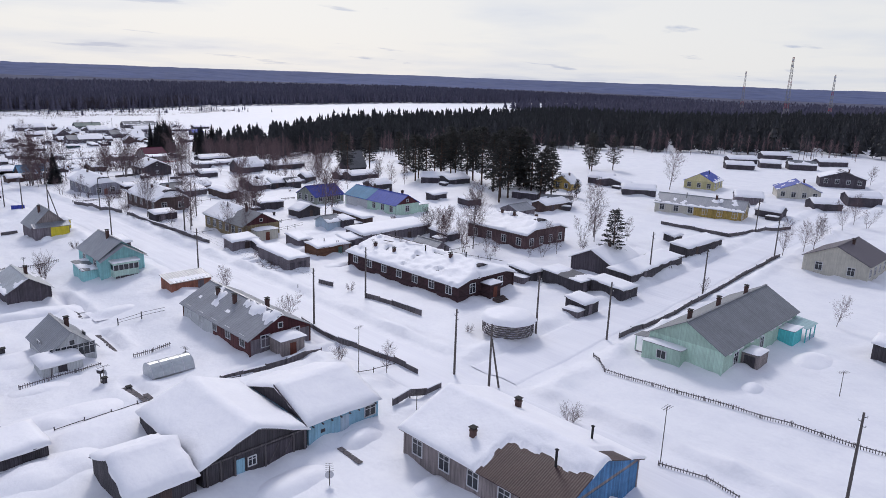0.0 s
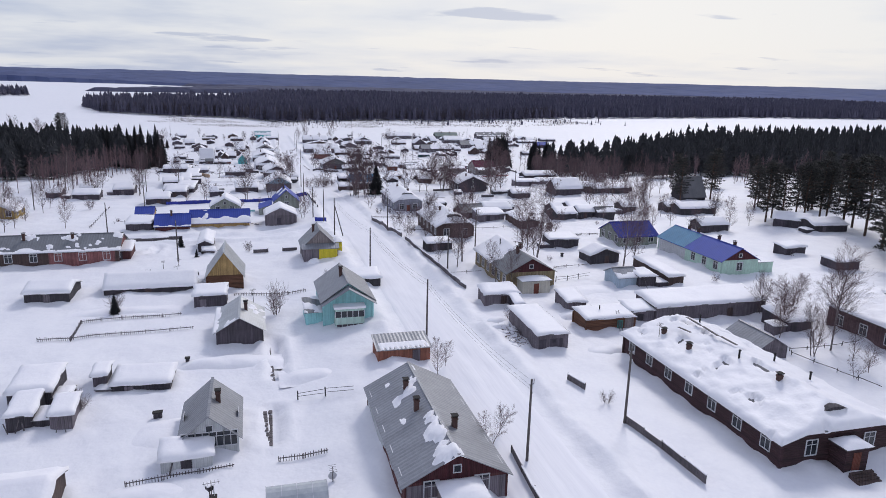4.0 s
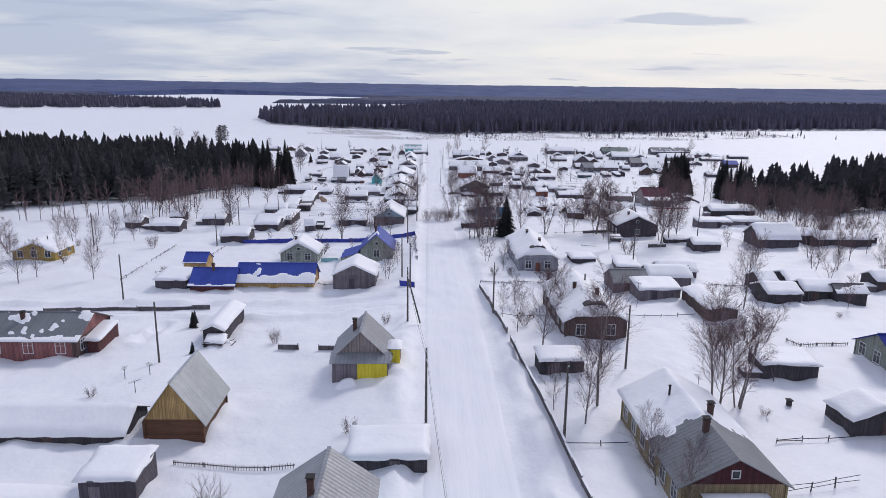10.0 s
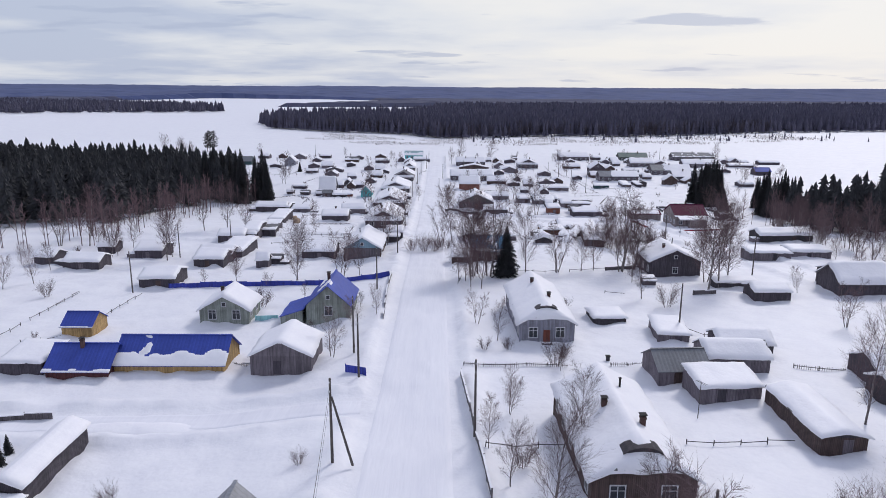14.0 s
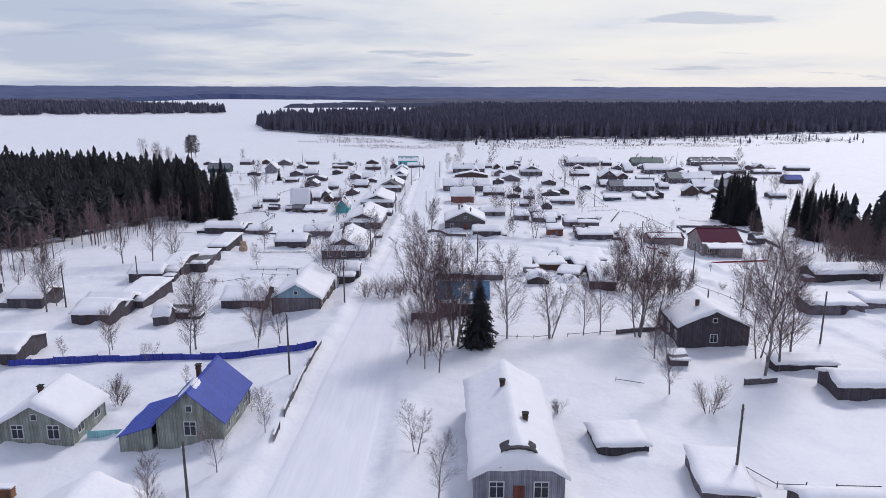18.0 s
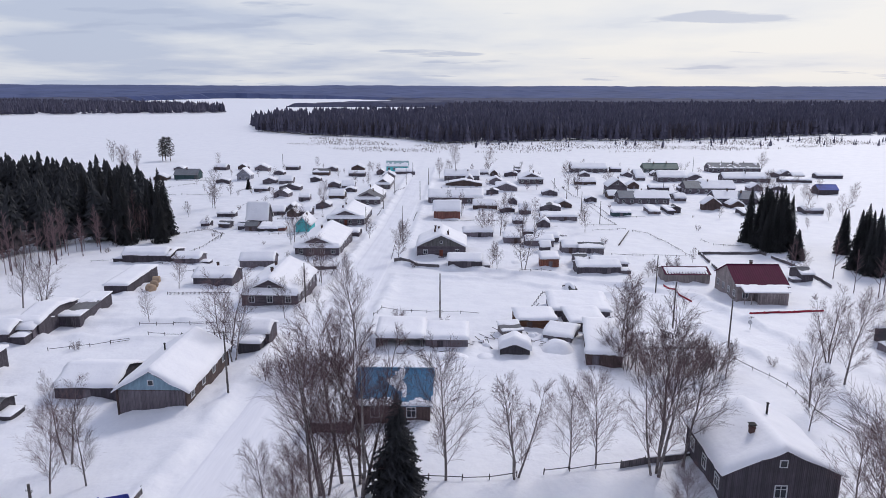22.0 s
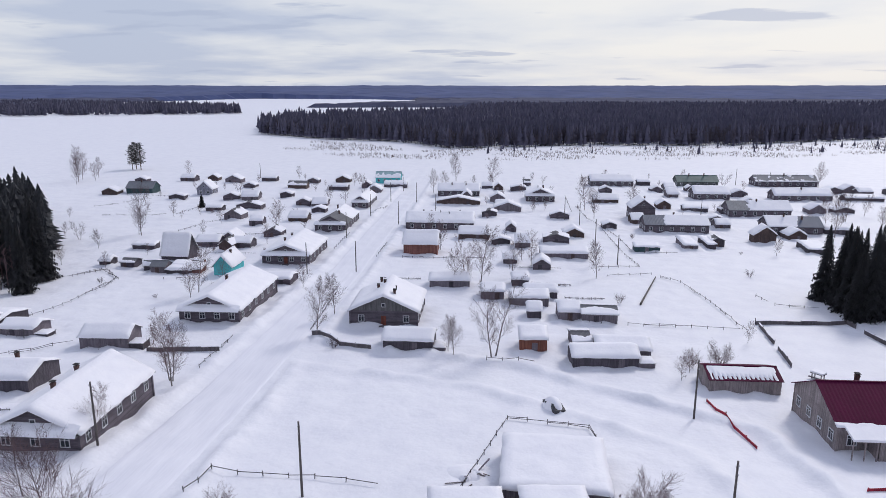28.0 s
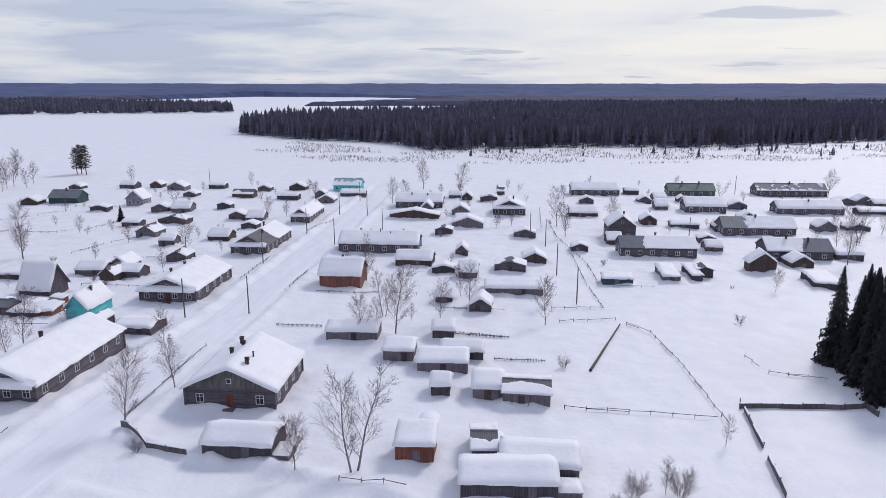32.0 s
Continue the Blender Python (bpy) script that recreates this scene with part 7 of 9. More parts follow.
tree('birch', -248.5, 22.3, 2.3)
tree('birch', -250.1, 30.9, 2.9)
tree('birch', -223.2, 37.4, 3.3)
tree('birch', -232.2, 46.5, 5.0)
tree('birch', -239.1, 43.0, 2.9)
tree('shrub', -239.2, 97.5, 4.3)
tree('birch', -148.0, 66.8, 8.7)
tree('birch', -357.2, 45.0, 10.5)
tree('birch', -377.9, 37.1, 3.8)
tree('birch', -374.4, 86.3, 6.6)
tree('birch', -391.2, 42.2, 3.1)
tree('birch', -251.2, 109.4, 18.5)
tree('birch', -252.2, 111.8, 16.6)
tree('birch', -256.3, 115.2, 14.7)
tree('birch', -258.4, 111.6, 12.2)
tree('birch', -295.7, 130.6, 13.2)
tree('birch', -369.7, 161.0, 7.1)
tree('birch', -280.2, 118.1, 7.6)
tree('birch', -244.9, 94.6, 8.7)
tree('birch', -257.8, 96.4, 7.8)
tree('birch', -305.4, 40.6, 13.8)
tree('birch', -305.6, 57.7, 10.2)
tree('birch', -324.3, 44.9, 7.0)
tree('birch', -337.5, 44.9, 6.7)
tree('birch', -220.4, 131.7, 8.6)
tree('birch', -223.6, 138.8, 7.4)
tree('birch', -218.5, -29.7, 7.8)
tree('birch', -241.7, 156.7, 7.5)
tree('birch', -51.1, 156.9, 7.6)
tree('birch', -48.6, 161.9, 6.8)
tree('birch', -51.5, 184.3, 5.0)
tree('birch', -50.5, 196.6, 7.4)
tree('birch', -47.3, 206.9, 5.4)
tree('birch', -105.2, 106.2, 6.0)
tree('birch', -84.8, 129.2, 5.9)
tree('birch', -49.0, 113.8, 3.1)
tree('birch', -82.5, 111.5, 5.4)
tree('birch', -71.4, 304.8, 6.6)
tree('pine', -128.0, 169.5, 10.9)
tree('pine', -131.2, 165.2, 12.5)
tree('pine', -122.3, 181.0, 5.7)
tree('pine', -67.9, 114.3, 11.8)
tree('pine', -164.5, 251.5, 15.6)
tree('pine', -136.8, 161.1, 15.3)
tree('pine', -179.6, 164.4, 16.4)
tree('birch', -113.8, 225.3, 14.4)
tree('birch', -86.6, 136.4, 12.1)
tree('birch', -47.6, 165.9, 7.8)
tree('birch', -51.0, 207.9, 7.8)
tree('birch', -191.2, 103.4, 12.1)
tree('birch', -142.6, 99.7, 15.8)
tree('birch', -96.0, 105.0, 11.6, 1.1)
tree('birch', -112.2, 113.1, 5.6, 1.6)
tree('birch', -94.9, 101.0, 7.6)
tree('birch', -95.6, 101.9, 6.6)
tree('birch', -102.8, 102.4, 7.2)
tree('birch', -101.8, 101.6, 6.2)
tree('birch', -110.4, 104.6, 5.6, 1.3)
tree('birch', -89.0, 104.2, 4.2, 1.3)
tree('birch', -470.5, 224.7, 10.0)
tree('birch', -500.4, 226.2, 8.5)
tree('birch', -518.0, 238.6, 9.0)
tree('birch', -509.4, 228.6, 7.6)
tree('birch', -536.0, 236.0, 8.0)
tree('birch', -508.0, 249.0, 8.5)
tree('birch', -462.0, 215.0, 6.5)
tree('birch', -104.0, 103.3, 6.9)
tree('birch', -82.1, 115.9, 4.9)
tree('birch', -87.8, 100.9, 3.5)
tree('birch', -85.1, 52.7, 3.1)
tree('birch', -102.3, 51.7, 3.4)
tree('shrub', -37.2, 57.3, 2.4)
tree('birch', -59.2, 50.3, 3.8)
tree('shrub', -65.7, 47.9, 2.3)
tree('birch', -27.6, 113.4, 4.7)
tree('birch', -152.6, 69.2, 14.6)
tree('birch', -182.1, 70.5, 9.0)
tree('birch', -136.0, 70.5, 7.5)
tree('birch', -99.1, 49.9, 4.6)
tree('birch', -82.4, 50.8, 4.6)
tree('shrub', -137.8, 7.5, 3.2)
tree('shrub', -102.2, 10.1, 2.6)
tree('birch', -113.4, 111.8, 5.3)
tree('birch', -114.1, 115.8, 4.9)
tree('birch', -101.7, 111.1, 12.1)
tree('birch', -143.1, 102.2, 11.5)
tree('birch', -120.8, 114.0, 4.1)
tree('birch', -150.8, 82.3, 14.1)
tree('birch', -152.1, 85.0, 11.7)
tree('birch', -154.9, 83.2, 11.6)
tree('birch', -131.6, 71.6, 7.2)
tree('birch', -213.3, -30.5, 9.2)
tree('birch', -203.6, -30.0, 12.7)
tree('birch', -217.7, -17.9, 8.4)
tree('shrub', -130.8, 32.0, 4.7)
tree('young_spruce', -136.0, 7.8, 3.5)
tree('young_spruce', -184.8, 13.2, 2.9)
tree('birch', -256.6, 61.0, 8.6)
tree('birch', -251.8, 65.2, 10.0)
tree('birch', -268.8, 97.0, 15.9)
tree('birch', -287.0, 121.5, 10.0)
tree('birch', -151.4, 64.1, 5.3)
tree('birch', -184.6, 61.9, 5.1)
tree('birch', -169.6, 65.7, 10.5)
tree('birch', -194.0, 64.9, 5.2)
tree('birch', -177.8, 63.4, 6.0)
tree('birch', -163.6, 72.4, 11.0)
tree('birch', -165.8, 88.6, 5.9)
tree('birch', -173.7, 98.5, 7.2)
tree('young_spruce', -187.2, 12.7, 2.4)
tree('young_spruce', -172.3, 17.3, 2.0)
tree('birch', -229.0, 63.2, 6.2)
tree('birch', -207.7, 73.1, 3.5)
tree('birch', -252.5, 140.3, 9.8)
tree('shrub', -249.8, -18.4, 3.5)
tree('birch', -287.8, -10.2, 14.4)
tree('birch', -296.7, -28.4, 15.0)
tree('birch', -305.3, -38.1, 15.8)
tree('birch', -265.3, 13.4, 6.5)
tree('birch', -265.6, 26.5, 12.8)
tree('birch', -271.8, 34.5, 10.7)
tree('birch', -213.2, 42.0, 7.2)
tree('birch', -305.2, -46.1, 14.2)
tree('birch', -281.3, -42.2, 5.5)
tree('birch', -259.5, 21.4, 3.1)
tree('birch', -261.4, 63.6, 15.6)
tree('birch', -272.8, 98.4, 16.7)
tree('birch', -270.9, 100.4, 14.0)
tree('birch', -219.5, 65.7, 6.4)
tree('birch', -263.0, 14.1, 7.2)
tree('birch', -263.1, 20.9, 2.4)
tree('birch', -261.6, 27.1, 11.2)
tree('birch', -265.1, 36.5, 9.3)
tree('birch', -265.7, 39.9, 8.0)
tree('shrub', -243.8, 24.6, 3.9)
tree('birch', -224.9, 43.6, 5.5)
tree('shrub', -209.8, 72.7, 4.0)
tree('birch', -309.4, 157.3, 9.4)
tree('birch', -316.2, 154.4, 9.8)
tree('birch', -291.4, -10.3, 11.1)
tree('birch', -328.0, -14.5, 13.5)
tree('birch', -301.8, 42.8, 11.6)
tree('birch', -252.9, 63.2, 8.0)
tree('birch', -304.4, 133.0, 11.7)
tree('birch', -331.9, -8.8, 13.4)
tree('birch', -327.3, -1.5, 11.8)
tree('birch', -308.7, 60.4, 14.5)
tree('birch', -310.5, 103.0, 11.8)
tree('birch', -313.0, 105.3, 8.9)
tree('birch', -359.6, 43.8, 10.2)
tree('birch', -350.3, 14.6, 7.5)
tree('birch', -323.0, 20.3, 5.9)
tree('birch', -383.5, 60.4, 10.5)
tree('birch', -365.6, 122.1, 4.1)
tree('birch', -373.5, 128.9, 4.1)
tree('birch', -375.5, 93.1, 13.6)
tree('birch', -377.4, 85.3, 5.7)
tree('birch', -448.3, 103.6, 9.1)
tree('shrub', -323.2, 65.9, 2.8)
tree('birch', -319.5, 74.0, 2.8)
tree('birch', -327.8, 46.0, 3.5)
tree('birch', -377.3, 32.1, 3.9)
tree('birch', -412.1, 25.5, 10.9)
tree('birch', -399.4, 38.8, 4.4)
tree('birch', -483.2, -25.7, 9.6)
tree('birch', -397.5, 60.6, 8.3)
tree('birch', -428.3, 90.2, 13.6)
tree('birch', -439.3, 86.1, 9.9)
tree('birch', -436.5, 98.3, 8.5)
tree('birch', -455.2, 101.3, 7.4)
tree('birch', -465.4, 77.5, 8.7)
tree('birch', -436.6, 119.6, 8.9)
tree('birch', -386.0, 139.4, 4.0)
tree('shrub', -372.7, 125.5, 2.9)
tree('shrub', -373.2, 130.4, 3.5)
tree('birch', -491.5, 19.0, 10.1)
tree('birch', -419.3, 47.9, 6.1)
tree('birch', -480.8, -23.6, 15.3)
tree('pine', -672.6, -125.3, 16.2)
tree('birch', -605.3, 92.8, 14.6)
tree('birch', -629.6, 73.7, 13.6)
tree('birch', -587.8, 65.1, 10.1)
tree('birch', -588.3, 71.0, 9.6)
tree('birch', -545.8, 150.3, 10.1)
tree('birch', -525.0, 131.6, 11.2)
tree('birch', -544.1, 130.4, 13.1)
tree('birch', -639.5, 194.4, 6.3)
tree('birch', -614.7, 208.1, 7.6)
tree('birch', -615.3, 254.3, 11.7)
tree('birch', -664.8, -158.4, 15.0)
tree('birch', -633.0, -126.4, 10.1)
tree('birch', -637.1, -76.2, 8.6)
tree('birch', -592.4, 30.9, 7.4)
tree('birch', -551.7, 23.3, 7.5)
tree('shrub', -377.9, 64.8, 2.3)
tree('birch', -422.5, 27.0, 5.7)
tree('birch', -493.8, 205.4, 14.2)
tree('birch', -524.1, 223.1, 12.6)
tree('birch', -515.3, 212.3, 8.7)
tree('birch', -423.3, 36.2, 3.5)
tree('birch', -482.5, -3.3, 4.9)
tree('spruce', -539.4, -27.6, 6.3)
tree('birch', -647.8, 178.7, 2.8)
tree('birch', -542.8, 114.4, 5.1)
tree('birch', -580.3, -26.8, 7.2)
tree('birch', -264.2, 64.0, 16.0)
tree('birch', -266.6, 65.4, 17.2)
tree('birch', -263.7, 67.6, 18.2)
tree('birch', -266.2, 67.2, 15.4)
tree('birch', -264.9, 69.4, 13.2)
tree('birch', -258.8, 62.4, 8.4)
tree('birch', -266.9, 75.7, 13.4)
tree('birch', -268.0, 82.6, 12.2)
tree('birch', -270.1, 88.4, 9.4)
tree('birch', -271.2, 91.4, 10.2)
tree('spruce', -263.8, 71.2, 11.2, 1.15)
tree('pine', -123.8, 169.6, 13.9)
tree('pine', -154.3, 237.5, 15.6)
tree('pine', -156.8, 257.5, 13.9)
tree('birch', -110.0, 105.0, 6.2)
tree('birch', -92.4, 105.1, 5.1)
tree('birch', -86.3, 118.9, 5.3)
tree('birch', -83.8, 108.7, 3.6)
tree('birch', -84.2, 133.2, 8.6)
tree('birch', -110.9, 161.6, 7.6)
tree('birch', -112.5, 177.8, 7.3)
tree('birch', -79.1, 138.8, 5.2)
tree('birch', -222.9, 361.6, 8.5)
tree('birch', -407.9, 25.5, 7.6)
tree('birch', -425.4, 87.1, 7.0)
tree('birch', -425.1, 84.1, 8.3)
tree('birch', -450.0, 120.7, 6.5)
tree('birch', -370.0, 124.5, 4.1)
tree('birch', -370.5, 129.9, 4.5)
tree('shrub', -412.1, 121.0, 2.3)
tree("spruce", -414.6, 168.6, 17.1)
tree("spruce", -410.9, 169.4, 15.4)
tree("spruce", -416.8, 171.5, 16.5)
tree("spruce", -414.6, 173.1, 17.7)
tree("spruce", -408.6, 167.9, 18.7)
tree("spruce", -419.6, 172.1, 18.0)
tree("spruce", -416.6, 172.9, 16.9)
tree("spruce", -420.3, 173.1, 16.5)
tree("spruce", -418.4, 167.2, 17.9)
tree("spruce", -405.4, 171.2, 19.8)
tree("spruce", -403.5, 172.8, 17.0)
tree("spruce", -402.8, 169.0, 20.1)
tree("spruce", -402.2, 166.2, 15.5)
tree("spruce", -407.5, 173.2, 17.3)
tree("spruce", -391.4, 169.8, 8.7)
tree("spruce", -392.4, 170.0, 8.9)
tree("spruce", -402.4, 195.8, 12.8)
tree("spruce", -398.3, 195.2, 14.0)
tree("spruce", -401.4, 186.9, 13.5)
tree("spruce", -397.9, 195.8, 12.4)
tree("spruce", -400.9, 187.5, 13.4)
tree("spruce", -416.5, -29.8, 17.4)
tree("spruce", -410.9, -15.7, 17.6)
tree("spruce", -412.0, -27.3, 18.0)
tree("spruce", -422.1, -20.1, 22.8)
tree("spruce", -427.1, -23.2, 17.3)
tree("spruce", -413.6, -28.9, 22.8)
tree("spruce", -408.4, -25.4, 23.6)
tree("spruce", -421.8, -34.0, 20.9)
tree("spruce", -427.4, -31.6, 19.7)
tree("spruce", -415.8, -32.4, 17.3)
tree("spruce", -424.1, -46.0, 22.0)
tree("spruce", -423.6, -44.7, 18.9)
tree("spruce", -431.1, -39.4, 19.7)
tree("spruce", -430.3, -39.8, 21.9)
tree("spruce", -431.4, -43.6, 20.5)
tree("spruce", -436.7, -46.2, 22.1)
tree("spruce", -431.1, -41.3, 16.1)
tree("spruce", -433.2, -40.6, 16.2)
tree("spruce", -429.2, -39.6, 16.4)
tree("spruce", -428.9, -42.9, 20.3)
tree("spruce", -423.4, -19.1, 19.9)
tree("spruce", -426.1, -24.3, 19.5)
tree("spruce", -418.5, -22.7, 18.2)
tree("spruce", -417.3, 172.8, 15.2)
tree("spruce", -419.5, 173.2, 16.4)
tree("spruce", -419.6, 173.3, 17.3)
tree("spruce", -421.8, 174.8, 17.1)
tree("spruce", -419.5, 172.0, 17.5)
tree("spruce", -378.9, 179.5, 15.8)
tree("spruce", -373.3, 178.5, 15.2)
tree("spruce", -377.7, 187.2, 15.8)
tree("spruce", -371.5, 179.3, 15.3)
tree("spruce", -373.9, 187.9, 15.9)
tree("spruce", -379.0, 178.7, 16.3)
tree("spruce", -379.4, 186.9, 17.9)
tree("spruce", -379.5, 180.6, 17.8)
tree("spruce", -374.0, 186.9, 15.3)
tree('shrub', -294.9, 49.7, 4.2, 1.10)
tree('shrub', -293.6, 53.2, 4.8, 1.10)
tree('shrub', -294.7, 55.7, 4.8, 1.10)
tree('shrub', -296.2, 57.2, 4.0, 1.10)
tree('shrub', -298.5, 59.2, 3.0, 1.10)
tree('birch', -299.3, 102.6, 6.4, 1.20)
tree('birch', -297.6, 104.2, 5.6, 1.30)
tree('birch', -299.0, 106.0, 6.2, 1.10)
tree('birch', -296.8, 107.6, 5.4, 1.30)
tree('birch', -298.6, 109.4, 6.6, 1.10)
tree('birch', -297.0, 111.4, 5.8, 1.20)
tree('birch', -298.8, 112.8, 6.0, 1.10)
tree('birch', -296.4, 114.4, 5.0, 1.30)
tree('birch', -298.9, 115.6, 4.6, 1.20)
tree('birch', -301.8, 100.6, 5.8, 1.20)
tree('birch', -303.0, 103.6, 4.6, 1.30)
tree('birch', -311.4, 103.9, 10.2, 1.20)
tree('shrub', -304.3, 101.0, 5.5, 1.10)
tree('shrub', -300.2, 101.6, 5.0, 1.10)
tree('shrub', -298.2, 104.4, 4.6, 1.10)
tree('shrub', -297.3, 107.4, 5.0, 1.10)
tree('shrub', -298.0, 110.9, 5.0, 1.10)
tree('shrub', -299.7, 114.4, 4.2, 1.10)
tree('shrub', -172.3, 90.5, 3.4, 1.10)
tree('shrub', -171.0, 92.0, 4.2, 1.10)
tree('shrub', -173.7, 95.9, 4.5, 1.10)
tree('shrub', -179.2, 100.7, 4.5, 1.10)
tree('shrub', -215.6, 66.9, 2.2)
tree('shrub', -215.6, 63.5, 2.0)
tree('shrub', -213.1, 74.2, 2.4)
tree('shrub', -181.5, 64.9, 3.2)
tree('birch', -193.6, 65.0, 4.5)

# ---- small things ----
def mast(x, y, height, dish=False):
    """A thin pole with a television aerial."""
    root = thing("aerial_mast", x, y, ground(x, y) - 0.2, random.Random(int(x)).uniform(0, 360), "thin bare mast with a television aerial", "aerial", "aerial masts")
    part("pole", Soup().tube((0, 0, 0), (0, 0, height), 0.05, 0.035, 6), "pole_wood", root)
    boom = part("boom", Soup().beam((-0.7, 0, height - 0.15), (0.7, 0, height - 0.15), 0.03, 0.03), "wire", root)
    for k in range(5):
        part("rod", Soup().beam((-0.6 + 0.3 * k, -0.35, height - 0.12), (-0.6 + 0.3 * k, 0.35, height - 0.12), 0.02, 0.02), "wire", boom)
    if dish:
        s, n = Soup(), 12
        ring = [(0.4 * math.cos(6.283 * k / n), 0.4 * math.sin(6.283 * k / n)) for k in range(n)]
        for k in range(n):
            a, b = ring[k], ring[(k + 1) % n]
            s.face((0.1, 0, height - 1), (0.22, a[0], height - 1 + a[1]), (0.22, b[0], height - 1 + b[1]))
        part("dish", s, "trim_white", root, "small satellite dish", True)


def greenhouse(x, y, lx, ly):
    root = thing("greenhouse", x, y, ground(x, y) - 0.1, 90, "small arched greenhouse of clouded film, snowed in", "greenhouse")
    n, r = 10, ly / 2
    arc = [(-r * math.cos(math.pi * k / n), 0.35 + 1.55 * math.sin(math.pi * k / n)) for k in range(n + 1)]
    s = Soup()
    for k in range(n):
        s.face((-lx / 2, *arc[k]), (lx / 2, *arc[k]), (lx / 2, *arc[k + 1]), (-lx / 2, *arc[k + 1]))
    part("cover", s, "film", root, "", True)
    for sx in (-1, 1):
        s = Soup()
        s.face(*[(sx * lx / 2, a, b) for a, b in arc], (sx * lx / 2, r, -0.2), (sx * lx / 2, -r, -0.2))
        part("end_wall", s, "film", root)
    for i in range(5):
        xx = -lx / 2 + lx * i / 4
        s = Soup()
        for k in range(n):
            s.beam((xx, arc[k][0] * 1.02, arc[k][1] + 0.02), (xx, arc[k + 1][0] * 1.02, arc[k + 1][1] + 0.02), 0.05, 0.05)
        part("hoop", s, "trim_white", root)


def round_pen(x, y, radius):
    """A round pen of woven slats filled with snow."""
    root = thing("pen", x, y, ground(x, y) - 0.2, 0, "round pen of woven slats heaped with snow", "pen")
    n = 40
    for k in range(n):
        a = 2 * math.pi * k / n
        b = a + 2 * math.pi / n
        s = Soup()
        for zz in range(7):
            w = radius + (0.05 if (k + zz) % 2 else -0.05)
            s.beam((w * math.cos(a), w * math.sin(a), 0.25 + 0.32 * zz), (w * math.cos(b), w * math.sin(b), 0.25 + 0.32 * zz), 0.04, 0.2)
        part("slat_panel", s, "fence_wood", root)
    s, rings = Soup(), 8
    for i in range(rings + 1):
        rr = (radius + 0.45) * i / rings
        for k in range(n):
            a = 2 * math.pi * k / n
            s.v.append((rr * math.cos(a), rr * math.sin(a), 2.35 + 0.75 * (1 - (i / rings) ** 3) * 1.0 + 0.15 * noise.noise((rr * math.cos(a) / 2, rr * math.sin(a) / 2, 3)) - (0.3 if i == rings else 0)))
    for i in range(rings):
        for k in range(n):
            j = (k + 1) % n
            s.f.append((i * n + k, (i + 1) * n + k, (i + 1) * n + j, i * n + j))
    part("snow_fill", s, "snow_roof", root, "", True)


def boardwalk(*pts):
    root = thing("boardwalk", *pts[0], 0, 0, "narrow trodden boardwalk cleared of snow", "path")
    ox, oy = pts[0]
    for (ax, ay), (bx, by) in zip(pts, pts[1:]):
        n = max(1, int(math.hypot(bx - ax, by - ay) / 0.8))
        for k in range(n):
            u, v = [(ax + (bx - ax) * f, ay + (by - ay) * f) for f in (k / n, (k + 0.93) / n)]
            zu = max(ground(*u), ground(*v)) + 0.08
            part("board", Soup().beam((u[0] - ox, u[1] - oy, zu), (v[0] - ox, v[1] - oy, zu), 0.55, 0.06), "fence_wood", root)


def mound(x, y, lx, ly, h, label="smooth heap of drifted snow", yaw=0):
    """A rounded heap of snow over something buried."""
    s = Soup()
    n, m = 18, 18
    for i in range(n + 1):
        for j in range(m + 1):
            u, v = 2 * i / n - 1, 2 * j / m - 1
            d = max(0.0, 1 - (abs(u) ** 2.6 + abs(v) ** 2.6))
            zz = 1.3 * h * d ** 1.5 * (1 + 0.3 * noise.noise((u * lx / 5 + x, v * ly / 5 + y, 2))) - 0.35
            s.v.append((u * lx / 2, v * ly / 2, zz))
    for i in range(n):
        for j in range(m):
            k = i * (m + 1) + j
            s.f.append((k, k + m + 1, k + m + 2, k + 1))
    ob = new("snow_mound", s.mesh("snow_mound", "snow_roof", True))
    ob.matrix_basis = pose(x, y, ground(x, y), 0, 0, yaw)
    return tagged(ob, label, "snow heap", "snow heaps")


def nest_box_post(x, y):
    root = thing("nest_box", x, y, ground(x, y) - 0.2, 30, "small dark wooden box on a short post", "nest box")
    part("post", Soup().tube((0, 0, 0), (0, 0, 1.7), 0.07, 0.06, 6), "pole_wood", root)
    part("box", Soup().box(-0.3, 0.3, -0.25, 0.25, 1.5, 1.95), "dark", root)
    part("lid", Soup().box(-0.4, 0.4, -0.35, 0.35, 1.95, 2.05), "snow_roof", root)


def vent_stub(x, y):
    root = thing("cellar_vent", x, y, ground(x, y) - 0.1, 0, "dark wooden cellar vent poking out of snow", "vent", "cellar vents")
    part("shaft", Soup().box(-0.22, 0.22, -0.22, 0.22, 0, 0.75), "dark", root)
    part("cap", Soup().box(-0.32, 0.32, -0.32, 0.32, 0.75, 0.86), "soot", root)


def hay_bale(x, y, turn):
    root = new("hay_bale", Soup().tube((-0.7, 0, 0.75), (0.7, 0, 0.75), 0.95, 0.95, 18).mesh("hay_bale", "hay", True))
    root.matrix_basis = pose(x, y, ground(x, y) - 0.2, 0, 0, turn)
    tagged(root, "round straw-coloured hay bale dusted with snow", "hay bale", "hay bales")


